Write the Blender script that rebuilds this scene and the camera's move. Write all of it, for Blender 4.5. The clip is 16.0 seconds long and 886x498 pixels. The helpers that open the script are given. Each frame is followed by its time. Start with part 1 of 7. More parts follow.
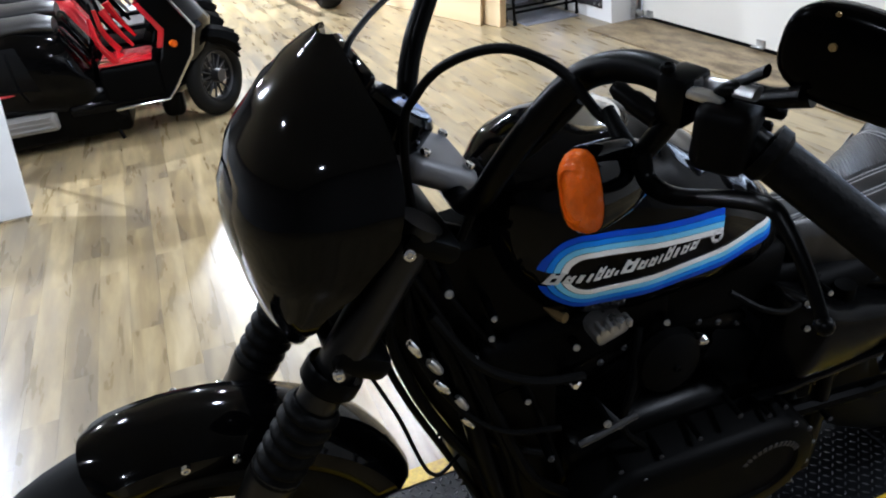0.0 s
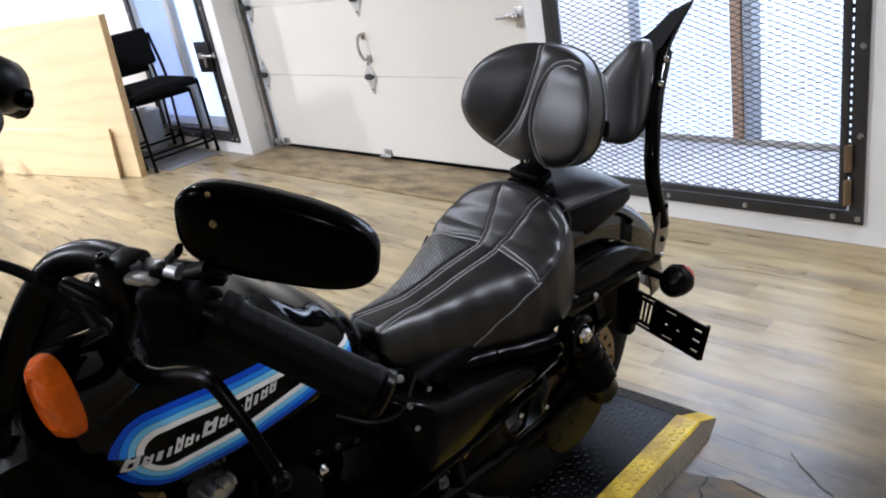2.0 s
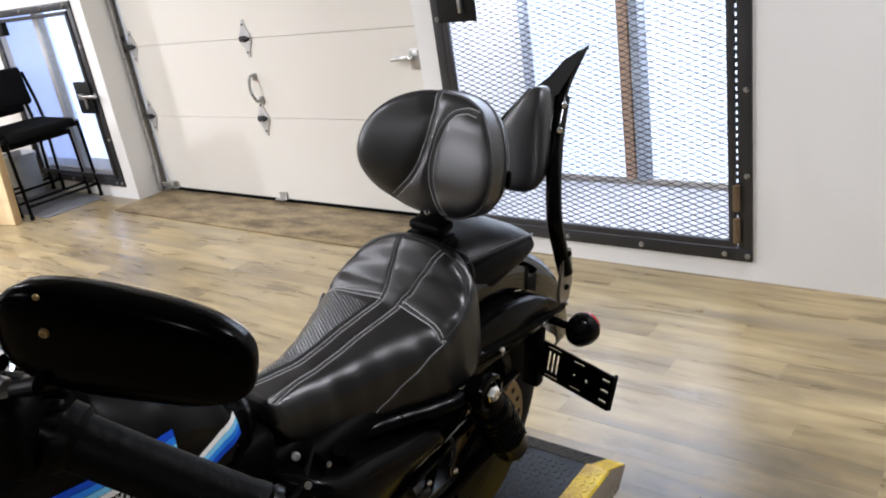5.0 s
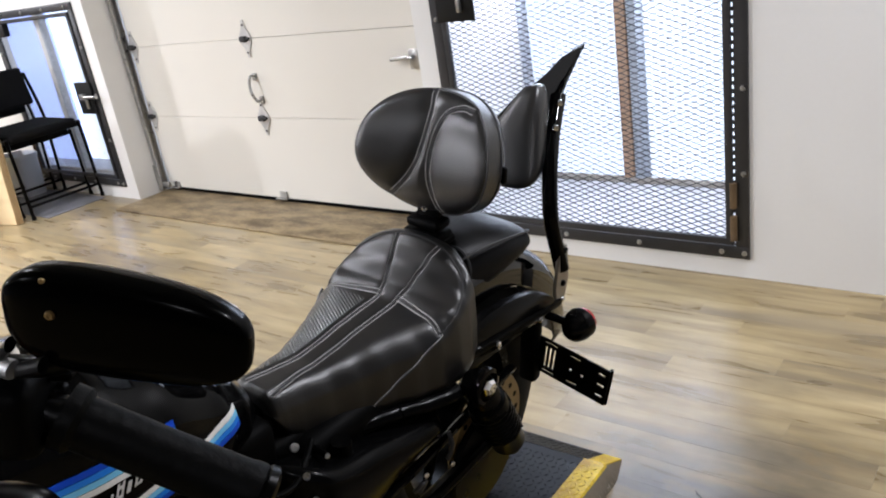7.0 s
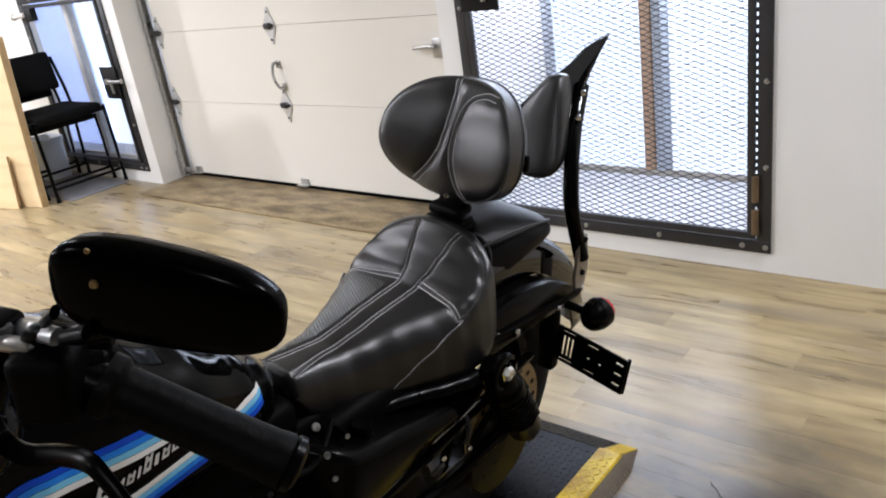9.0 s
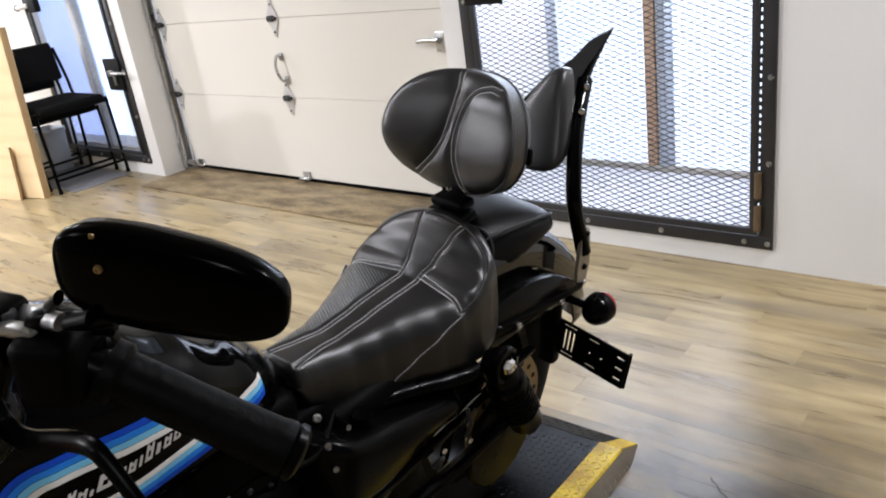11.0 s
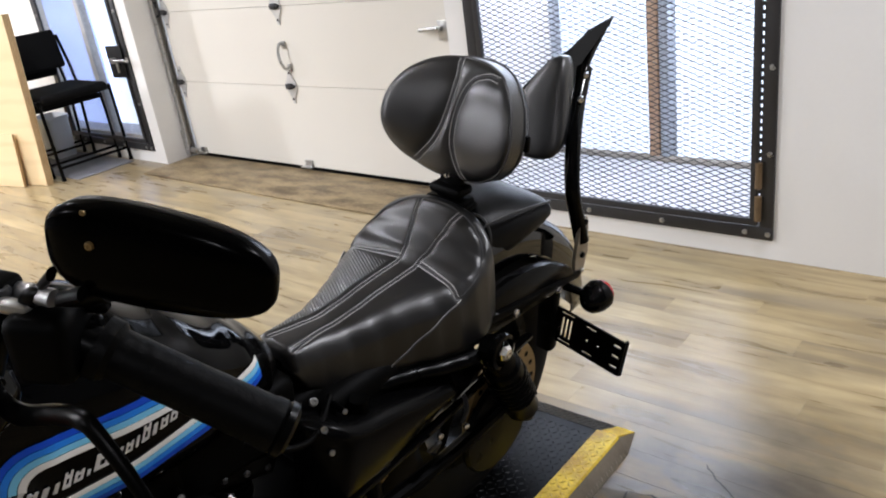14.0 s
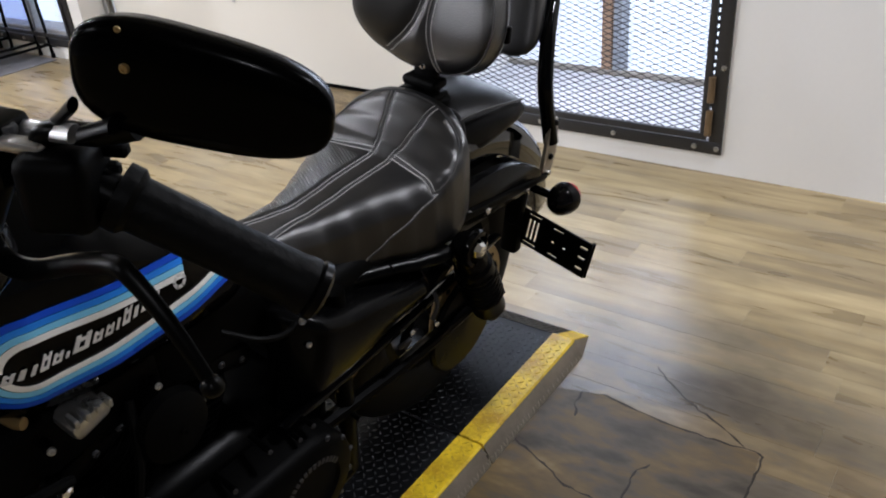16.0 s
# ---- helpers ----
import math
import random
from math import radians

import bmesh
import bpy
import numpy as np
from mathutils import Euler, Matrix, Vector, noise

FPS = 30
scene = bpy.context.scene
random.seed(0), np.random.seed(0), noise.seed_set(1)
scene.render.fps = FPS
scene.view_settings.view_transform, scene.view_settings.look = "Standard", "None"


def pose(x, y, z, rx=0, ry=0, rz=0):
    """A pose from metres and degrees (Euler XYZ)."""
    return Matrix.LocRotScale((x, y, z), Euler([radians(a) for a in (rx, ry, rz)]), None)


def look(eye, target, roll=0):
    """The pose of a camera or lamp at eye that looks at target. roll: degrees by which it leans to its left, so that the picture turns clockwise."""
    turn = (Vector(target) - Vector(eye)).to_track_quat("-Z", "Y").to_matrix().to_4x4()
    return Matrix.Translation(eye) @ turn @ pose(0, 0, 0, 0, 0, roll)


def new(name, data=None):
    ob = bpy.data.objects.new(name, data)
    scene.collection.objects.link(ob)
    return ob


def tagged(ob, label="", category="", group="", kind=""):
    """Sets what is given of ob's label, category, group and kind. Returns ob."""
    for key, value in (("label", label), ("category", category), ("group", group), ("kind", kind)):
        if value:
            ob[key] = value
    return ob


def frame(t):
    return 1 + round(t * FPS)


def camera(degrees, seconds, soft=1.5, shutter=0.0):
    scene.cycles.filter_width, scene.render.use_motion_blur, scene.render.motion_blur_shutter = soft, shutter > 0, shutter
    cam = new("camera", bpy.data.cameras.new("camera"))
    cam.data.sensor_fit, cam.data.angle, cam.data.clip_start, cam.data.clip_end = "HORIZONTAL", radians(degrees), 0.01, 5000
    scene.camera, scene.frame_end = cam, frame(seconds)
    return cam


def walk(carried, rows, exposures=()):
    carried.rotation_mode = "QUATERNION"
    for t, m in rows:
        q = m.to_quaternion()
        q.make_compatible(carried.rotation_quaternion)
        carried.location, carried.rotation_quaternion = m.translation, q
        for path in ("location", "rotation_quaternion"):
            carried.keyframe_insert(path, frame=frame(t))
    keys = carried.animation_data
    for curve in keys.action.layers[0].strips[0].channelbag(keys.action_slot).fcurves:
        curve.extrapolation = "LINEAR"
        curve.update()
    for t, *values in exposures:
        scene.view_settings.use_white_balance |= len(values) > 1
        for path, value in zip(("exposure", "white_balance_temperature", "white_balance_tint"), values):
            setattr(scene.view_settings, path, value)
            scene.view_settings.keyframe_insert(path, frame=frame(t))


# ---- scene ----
cam = camera(58.5, 16.0, soft=2.0)
PATH = [
    (0, (-0.02, -0.097, 1.262), (-1.703, 0.437, 0.323), -7.2),
    (0.5, (0.013, -0.027, 1.285), (-1.615, 0.785, 0.453), -9.7),
    (1, (0.036, 0.008, 1.281), (-1.495, 1.002, 0.464), -10.4),
    (1.5, (0.054, 0.038, 1.278), (-1.39, 1.161, 0.47), -10.5),
    (2, (0.065, 0.061, 1.275), (-1.309, 1.289, 0.499), -10.6),
    (2.5, (0.065, 0.083, 1.278), (-1.246, 1.406, 0.548), -10.3),
    (3, (0.05, 0.097, 1.282), (-1.214, 1.465, 0.553), -9.5),
    (3.5, (0.029, 0.113, 1.286), (-1.201, 1.524, 0.581), -8.4),
    (4, (0.011, 0.125, 1.282), (-1.202, 1.542, 0.559), -8.7),
    (6.5, (0.019, 0.121, 1.274), (-1.175, 1.548, 0.54), -9.1),
    (7, (0.029, 0.113, 1.274), (-1.172, 1.536, 0.544), -9.2),
    (7.5, (0.024, 0.1, 1.274), (-1.2, 1.505, 0.546), -9.0),
    (8, (0.031, 0.095, 1.274), (-1.197, 1.486, 0.53), -8.7),
    (8.5, (0.033, 0.098, 1.273), (-1.187, 1.49, 0.516), -8.8),
    (9, (0.034, 0.097, 1.274), (-1.2, 1.484, 0.528), -8.7),
    (11.5, (0.033, 0.093, 1.27), (-1.203, 1.471, 0.511), -8.2),
    (12, (0.04, 0.089, 1.269), (-1.204, 1.462, 0.514), -8.1),
    (12.5, (0.046, 0.089, 1.266), (-1.196, 1.456, 0.498), -7.9),
    (13, (0.05, 0.089, 1.269), (-1.204, 1.445, 0.502), -8.1),
    (13.5, (0.051, 0.091, 1.268), (-1.193, 1.453, 0.496), -8.3),
    (14, (0.046, 0.094, 1.266), (-1.191, 1.459, 0.488), -8.1),
    (14.5, (0.042, 0.104, 1.256), (-1.169, 1.473, 0.444), -8.5),
    (15, (0.024, 0.092, 1.25), (-1.18, 1.457, 0.419), -8.0),
    (15.5, (0.009, 0.046, 1.248), (-1.159, 1.445, 0.424), -7.1),
    (16, (-0.023, 0.052, 1.223), (-1.082, 1.44, 0.247), -4.9),
]
walk(cam, [(t, look(eye, target, roll)) for t, eye, target, roll in PATH],
     exposures=[(0.0, -0.02, 5350, 12), (0.5, -0.02, 5130, 12), (1.0, -0.08, 5250, 15), (1.5, -0.12, 5450, 15), (3.0, -0.11, 5850, 15), (4.0, -0.09, 5900, 15), (9.0, -0.14, 5950, 15), (12.0, -0.08, 6000, 15), (14.5, -0.08, 5950, 15), (16.0, -0.20, 5900, 15)])

# ---- light ----
world = bpy.data.worlds.new("world")
scene.world = world
world.use_nodes = True
wn = world.node_tree.nodes
sky = wn.new("ShaderNodeTexSky")
sky.sky_type, sky.sun_disc, sky.sun_elevation, sky.sun_rotation = "NISHITA", False, radians(40), radians(20)
world.node_tree.links.new(sky.outputs[0], wn["Background"].inputs[0])
wn["Background"].inputs[1].default_value = 0.1
scene.view_settings.exposure = 0.0


def lamp(name, x, y, z, watts, size, colour, target=None):
    data = bpy.data.lights.new(name, "AREA")
    data.shape, data.size, data.energy, data.color = "DISK", size, watts, colour
    ob = new(name, data)
    ob.matrix_world = look((x, y, z), target or (x, y + 0.001, 0))
    return ob


LAMP_WHITE = (1.0, 0.98, 0.94)
# unseen ceiling lamps; their places and powers are chosen for brightness
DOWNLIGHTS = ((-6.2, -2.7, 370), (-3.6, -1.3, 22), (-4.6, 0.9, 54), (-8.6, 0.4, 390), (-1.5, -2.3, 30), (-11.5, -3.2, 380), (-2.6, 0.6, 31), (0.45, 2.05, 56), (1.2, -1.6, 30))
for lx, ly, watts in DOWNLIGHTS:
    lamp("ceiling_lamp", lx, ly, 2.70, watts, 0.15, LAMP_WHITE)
# sky light entering through the upper part of the window
day = bpy.data.lights.new("window_light", "AREA")
day.shape, day.size, day.size_y, day.energy, day.color = "RECTANGLE", 1.05, 0.9, 30, (0.84, 0.92, 1.0)
new("window_light", day).matrix_world = look((-1.395, 3.22, 1.35), (-1.2, 1.6, 0.7))

# ---- materials ----


def material(name):
    m = bpy.data.materials.new(name)
    m.use_nodes = True
    return m, m.node_tree.nodes, m.node_tree.links, m.node_tree.nodes["Principled BSDF"]


def surface(name, colour, rough=0.5, metal=0.0, vary=0.15, scale=6.0, fine=80.0, bump=0.1, coat=0.0, rough_vary=0.1, stretch=(1, 1, 1), height=0.002, spec=0.5):
    """A plain surface with variation at two scales, and a fine relief."""
    m, n, l, b = material(name)
    tc, mp = n.new("ShaderNodeTexCoord"), n.new("ShaderNodeMapping")
    mp.inputs["Scale"].default_value = stretch
    l.new(tc.outputs["Object"], mp.inputs[0])
    big, small = n.new("ShaderNodeTexNoise"), n.new("ShaderNodeTexNoise")
    big.inputs["Scale"].default_value, small.inputs["Scale"].default_value = scale, fine
    big.inputs["Detail"].default_value = 5
    l.new(mp.outputs[0], big.inputs[0]), l.new(mp.outputs[0], small.inputs[0])
    mix = n.new("ShaderNodeMix")
    mix.data_type = "RGBA"
    mix.inputs[6].default_value = (*[c * (1 - vary) for c in colour], 1)
    mix.inputs[7].default_value = (*[min(1, c * (1 + vary)) for c in colour], 1)
    add = n.new("ShaderNodeMath")
    add.operation = "MULTIPLY_ADD"
    add.inputs[1].default_value = 0.35
    l.new(small.outputs[0], add.inputs[0]), l.new(big.outputs[0], add.inputs[2])
    sub = n.new("ShaderNodeMath")
    sub.operation = "SUBTRACT"
    sub.inputs[1].default_value = 0.175
    l.new(add.outputs[0], sub.inputs[0]), l.new(sub.outputs[0], mix.inputs[0])
    l.new(mix.outputs[2], b.inputs["Base Color"])
    rr = n.new("ShaderNodeMapRange")
    rr.inputs["To Min"].default_value, rr.inputs["To Max"].default_value = max(0, rough - rough_vary), min(1, rough + rough_vary)
    l.new(big.outputs[0], rr.inputs[0]), l.new(rr.outputs[0], b.inputs["Roughness"])
    b.inputs["Metallic"].default_value, b.inputs["Coat Weight"].default_value = metal, coat
    b.inputs["Coat Roughness"].default_value, b.inputs["Specular IOR Level"].default_value = 0.03, spec
    if bump:
        bp = n.new("ShaderNodeBump")
        bp.inputs["Strength"].default_value, bp.inputs["Distance"].default_value = bump, height
        l.new(small.outputs[0], bp.inputs["Height"]), l.new(bp.outputs[0], b.inputs["Normal"])
    return m


def leather(name, ribbed, sheen=0.5, rough=0.36):
    """Black vinyl leather: a fine pebble grain, soft wear in the gloss and, where wanted, fine moulded ribs."""
    m, n, l, b = material(name)
    tc = n.new("ShaderNodeTexCoord")
    vor, noi = n.new("ShaderNodeTexVoronoi"), n.new("ShaderNodeTexNoise")
    vor.inputs["Scale"].default_value, noi.inputs["Scale"].default_value, noi.inputs["Detail"].default_value = 420, 14, 4
    l.new(tc.outputs["Object"], vor.inputs[0]), l.new(tc.outputs["Object"], noi.inputs[0])
    ramp = n.new("ShaderNodeMix")
    ramp.data_type = "RGBA"
    ramp.inputs[6].default_value, ramp.inputs[7].default_value = (0.003, 0.003, 0.0033, 1), (0.008, 0.008, 0.0084, 1)
    l.new(noi.outputs[0], ramp.inputs[0]), l.new(ramp.outputs[2], b.inputs["Base Color"])
    rr = n.new("ShaderNodeMapRange")
    rr.inputs["To Min"].default_value, rr.inputs["To Max"].default_value = rough - 0.07, rough + 0.07
    l.new(noi.outputs[0], rr.inputs[0]), l.new(rr.outputs[0], b.inputs["Roughness"])
    bp = n.new("ShaderNodeBump")
    bp.inputs["Strength"].default_value, bp.inputs["Distance"].default_value = 0.35, 0.0006
    l.new(vor.outputs[0], bp.inputs["Height"])
    dot, sine, b2 = n.new("ShaderNodeVectorMath"), n.new("ShaderNodeMath"), n.new("ShaderNodeBump")
    dot.operation, sine.operation = "DOT_PRODUCT", "SINE"
    turn = 2 * math.pi / (0.0052 if ribbed else 0.0030)
    dot.inputs[1].default_value = (0.50 * turn, 0.84 * turn, 0.20 * turn)
    l.new(tc.outputs["Object"], dot.inputs[0]), l.new(dot.outputs["Value"], sine.inputs[0]), l.new(sine.outputs[0], b2.inputs["Height"])
    b2.inputs["Strength"].default_value, b2.inputs["Distance"].default_value = (0.8, 0.0007) if ribbed else (0.15, 0.0002)
    l.new(bp.outputs[0], b2.inputs["Normal"]), l.new(b2.outputs[0], b.inputs["Normal"])
    b.inputs["Specular IOR Level"].default_value = sheen
    return m


def plank_wood(name, per_island):
    """Printed oak planks: long streaks, knots and a tone of its own for each piece."""
    m, n, l, b = material(name)
    tc, mp, comb = n.new("ShaderNodeTexCoord"), n.new("ShaderNodeMapping"), n.new("ShaderNodeCombineXYZ")
    tone = n.new("ShaderNodeNewGeometry") if per_island else n.new("ShaderNodeObjectInfo")
    pick = tone.outputs["Random Per Island"] if per_island else tone.outputs["Random"]
    mul = n.new("ShaderNodeMath")
    mul.operation = "MULTIPLY"
    mul.inputs[1].default_value = 37.0
    l.new(pick, mul.inputs[0]), l.new(mul.outputs[0], comb.inputs[2]), l.new(mul.outputs[0], comb.inputs[0])
    l.new(tc.outputs["Object"], mp.inputs[0]), l.new(comb.outputs[0], mp.inputs["Location"])
    mp.inputs["Scale"].default_value = (2.2, 15, 1)
    streak, fine, cloud = n.new("ShaderNodeTexNoise"), n.new("ShaderNodeTexNoise"), n.new("ShaderNodeTexNoise")
    streak.inputs["Scale"].default_value, streak.inputs["Detail"].default_value, streak.inputs["Distortion"].default_value = 1.3, 5, 0.35
    fine.inputs["Scale"].default_value, fine.inputs["Detail"].default_value = 7, 4
    cloud.inputs["Scale"].default_value = 0.45
    for t in (streak, fine, cloud):
        l.new(mp.outputs[0], t.inputs[0])
    ramp = n.new("ShaderNodeValToRGB")
    e = ramp.color_ramp.elements
    e[0].position, e[0].color = 0.25, (0.20, 0.152, 0.086, 1)
    e[1].position, e[1].color = 0.75, (0.46, 0.364, 0.200, 1)
    for pos, col in ((0.42, (0.265, 0.200, 0.100, 1)), (0.55, (0.36, 0.278, 0.143, 1))):
        x = e.new(pos)
        x.color = col
    mixv = n.new("ShaderNodeMath")
    mixv.operation = "MULTIPLY_ADD"
    mixv.inputs[1].default_value = 0.24
    l.new(pick, mixv.inputs[0]), l.new(streak.outputs[0], mixv.inputs[2])
    m2 = n.new("ShaderNodeMath")
    m2.operation = "MULTIPLY_ADD"
    m2.inputs[1].default_value = 0.06
    l.new(fine.outputs[0], m2.inputs[0]), l.new(mixv.outputs[0], m2.inputs[2])
    off = n.new("ShaderNodeMath")
    off.operation = "SUBTRACT"
    off.inputs[1].default_value = 0.115
    l.new(m2.outputs[0], off.inputs[0]), l.new(off.outputs[0], ramp.inputs[0])
    grey = n.new("ShaderNodeMix")
    grey.data_type = "RGBA"
    grey.inputs[7].default_value = (0.19, 0.158, 0.112, 1)
    gr = n.new("ShaderNodeMapRange")
    gr.inputs["From Min"].default_value, gr.inputs["From Max"].default_value, gr.inputs["To Max"].default_value = 0.46, 0.68, 0.70
    l.new(cloud.outputs[0], gr.inputs[0]), l.new(gr.outputs[0], grey.inputs[0])
    l.new(ramp.outputs[0], grey.inputs[6])
    # broad grey-brown traffic wear over many planks
    place, drift, wear, worn, dull = (n.new("ShaderNodeNewGeometry"), n.new("ShaderNodeMapping"), n.new("ShaderNodeTexNoise"), n.new("ShaderNodeMapRange"), n.new("ShaderNodeMix"))
    drift.inputs["Scale"].default_value = (0.75, 2.6, 1)
    wear.inputs["Scale"].default_value, wear.inputs["Detail"].default_value, wear.inputs["Roughness"].default_value = 1.7, 7, 0.66
    for key, val in (("From Min", 0.48), ("From Max", 0.68), ("To Min", 0.0), ("To Max", 0.55)):
        worn.inputs[key].default_value = val
    dull.data_type = "RGBA"
    dull.inputs[7].default_value = (0.150, 0.122, 0.080, 1)
    l.new(place.outputs["Position"], drift.inputs[0]), l.new(drift.outputs[0], wear.inputs[0]), l.new(wear.outputs[0], worn.inputs[0])
    l.new(worn.outputs[0], dull.inputs[0]), l.new(grey.outputs[2], dull.inputs[6])
    # the old rust and slate stain round the torn patch beside the platform
    geo, sep, warp = n.new("ShaderNodeNewGeometry"), n.new("ShaderNodeVectorMath"), n.new("ShaderNodeTexNoise")
    sep.operation = "SUBTRACT"
    sep.inputs[1].default_value = (-0.50, 1.02, 0.0)
    l.new(geo.outputs["Position"], sep.inputs[0])
    size = n.new("ShaderNodeVectorMath")
    size.operation = "MULTIPLY"
    size.inputs[1].default_value = (1.5, 1.25, 1.0)
    ln = n.new("ShaderNodeVectorMath")
    ln.operation = "LENGTH"
    l.new(sep.outputs[0], size.inputs[0]), l.new(size.outputs[0], ln.inputs[0])
    warp.inputs["Scale"].default_value, warp.inputs["Detail"].default_value = 4.0, 6
    l.new(geo.outputs["Position"], warp.inputs[0])
    far = n.new("ShaderNodeMath")
    far.operation = "MULTIPLY_ADD"
    far.inputs[1].default_value = 0.9
    l.new(warp.outputs[0], far.inputs[0]), l.new(ln.outputs["Value"], far.inputs[2])
    fade = n.new("ShaderNodeMapRange")
    for key, val in (("From Min", 1.72), ("From Max", 1.08), ("To Min", 0.0), ("To Max", 0.92)):
        fade.inputs[key].default_value = val
    l.new(far.outputs[0], fade.inputs[0])
    stain = n.new("ShaderNodeMix")
    stain.data_type = "RGBA"
    l.new(fade.outputs[0], stain.inputs[0]), l.new(dull.outputs[2], stain.inputs[6])
    l.new(slate_colours(n, l, geo.outputs["Position"])[0], stain.inputs[7])
    speck, cut, soil = n.new("ShaderNodeTexNoise"), n.new("ShaderNodeMapRange"), n.new("ShaderNodeMix")
    speck.inputs["Scale"].default_value, speck.inputs["Detail"].default_value, speck.inputs["Roughness"].default_value = 7.0, 4, 0.6
    soil.data_type = "RGBA"
    soil.inputs[7].default_value = (0.10, 0.080, 0.050, 1)
    for key, val in (("From Min", 0.66), ("From Max", 0.80), ("To Min", 0.0), ("To Max", 0.22)):
        cut.inputs[key].default_value = val
    l.new(geo.outputs["Position"], speck.inputs[0]), l.new(speck.outputs[0], cut.inputs[0]), l.new(cut.outputs[0], soil.inputs[0])
    l.new(stain.outputs[2], soil.inputs[6]), l.new(soil.outputs[2], b.inputs["Base Color"])
    rr = n.new("ShaderNodeMapRange")
    rr.inputs["To Min"].default_value, rr.inputs["To Max"].default_value = 0.22, 0.36
    l.new(streak.outputs[0], rr.inputs[0]), l.new(rr.outputs[0], b.inputs["Roughness"])
    bp = n.new("ShaderNodeBump")
    bp.inputs["Strength"].default_value, bp.inputs["Distance"].default_value = 0.25, 0.0008
    l.new(fine.outputs[0], bp.inputs["Height"]), l.new(bp.outputs[0], b.inputs["Normal"])
    return m


def figured_ply(name):
    """Rotary-cut pine: wide flowing growth bands on a pale ground, with fine fibres."""
    m, n, l, b = material(name)
    tc, mp = n.new("ShaderNodeTexCoord"), n.new("ShaderNodeMapping")
    mp.inputs["Scale"].default_value = (1.1, 1.1, 3.0)
    l.new(tc.outputs["Object"], mp.inputs[0])
    wav, noi, fib = n.new("ShaderNodeTexWave"), n.new("ShaderNodeTexNoise"), n.new("ShaderNodeTexNoise")
    wav.bands_direction = "Z"
    wav.inputs["Scale"].default_value, wav.inputs["Distortion"].default_value, wav.inputs["Detail"].default_value, wav.inputs["Detail Scale"].default_value = 0.8, 14, 3, 0.6
    noi.inputs["Scale"].default_value, fib.inputs["Scale"].default_value = 2.0, 60
    for t in (wav, noi, fib):
        l.new(mp.outputs[0], t.inputs[0])
    ramp = n.new("ShaderNodeValToRGB")
    e = ramp.color_ramp.elements
    e[0].position, e[0].color = 0.0, (0.65, 0.465, 0.235, 1)
    e[1].position, e[1].color = 0.42, (0.74, 0.565, 0.31, 1)
    l.new(wav.outputs["Fac"], ramp.inputs[0])
    mix = n.new("ShaderNodeMix")
    mix.data_type = "RGBA"
    mix.inputs[7].default_value = (0.76, 0.61, 0.37, 1)
    l.new(noi.outputs[0], mix.inputs[0]), l.new(ramp.outputs[0], mix.inputs[6]), l.new(mix.outputs[2], b.inputs["Base Color"])
    b.inputs["Roughness"].default_value = 0.6
    bp = n.new("ShaderNodeBump")
    bp.inputs["Strength"].default_value, bp.inputs["Distance"].default_value = 0.15, 0.0008
    l.new(fib.outputs[0], bp.inputs["Height"]), l.new(bp.outputs[0], b.inputs["Normal"])
    return m


def mottled(name, dark, light, scale, rough, stretch=(1, 1, 1)):
    """A dirty worn surface: two clear tones in clouds, with fine grain over them."""
    m, n, l, b = material(name)
    tc, mp = n.new("ShaderNodeTexCoord"), n.new("ShaderNodeMapping")
    mp.inputs["Scale"].default_value = stretch
    big, fine, add, ramp = n.new("ShaderNodeTexNoise"), n.new("ShaderNodeTexNoise"), n.new("ShaderNodeMath"), n.new("ShaderNodeMapRange")
    big.inputs["Scale"].default_value, big.inputs["Detail"].default_value = scale, 9
    fine.inputs["Scale"].default_value, fine.inputs["Detail"].default_value = scale * 9, 4
    add.operation = "MULTIPLY_ADD"
    add.inputs[1].default_value = 0.4
    l.new(tc.outputs["Object"], mp.inputs[0]), l.new(mp.outputs[0], big.inputs[0]), l.new(mp.outputs[0], fine.inputs[0])
    l.new(fine.outputs[0], add.inputs[0]), l.new(big.outputs[0], add.inputs[2])
    ramp.inputs["From Min"].default_value, ramp.inputs["From Max"].default_value = 0.52, 0.86
    l.new(add.outputs[0], ramp.inputs[0])
    mix = n.new("ShaderNodeMix")
    mix.data_type = "RGBA"
    mix.inputs[6].default_value, mix.inputs[7].default_value = (*dark, 1), (*light, 1)
    l.new(ramp.outputs[0], mix.inputs[0]), l.new(mix.outputs[2], b.inputs["Base Color"])
    b.inputs["Roughness"].default_value = rough
    bp = n.new("ShaderNodeBump")
    bp.inputs["Strength"].default_value, bp.inputs["Distance"].default_value = 0.3, 0.001
    l.new(fine.outputs[0], bp.inputs["Height"]), l.new(bp.outputs[0], b.inputs["Normal"])
    return m


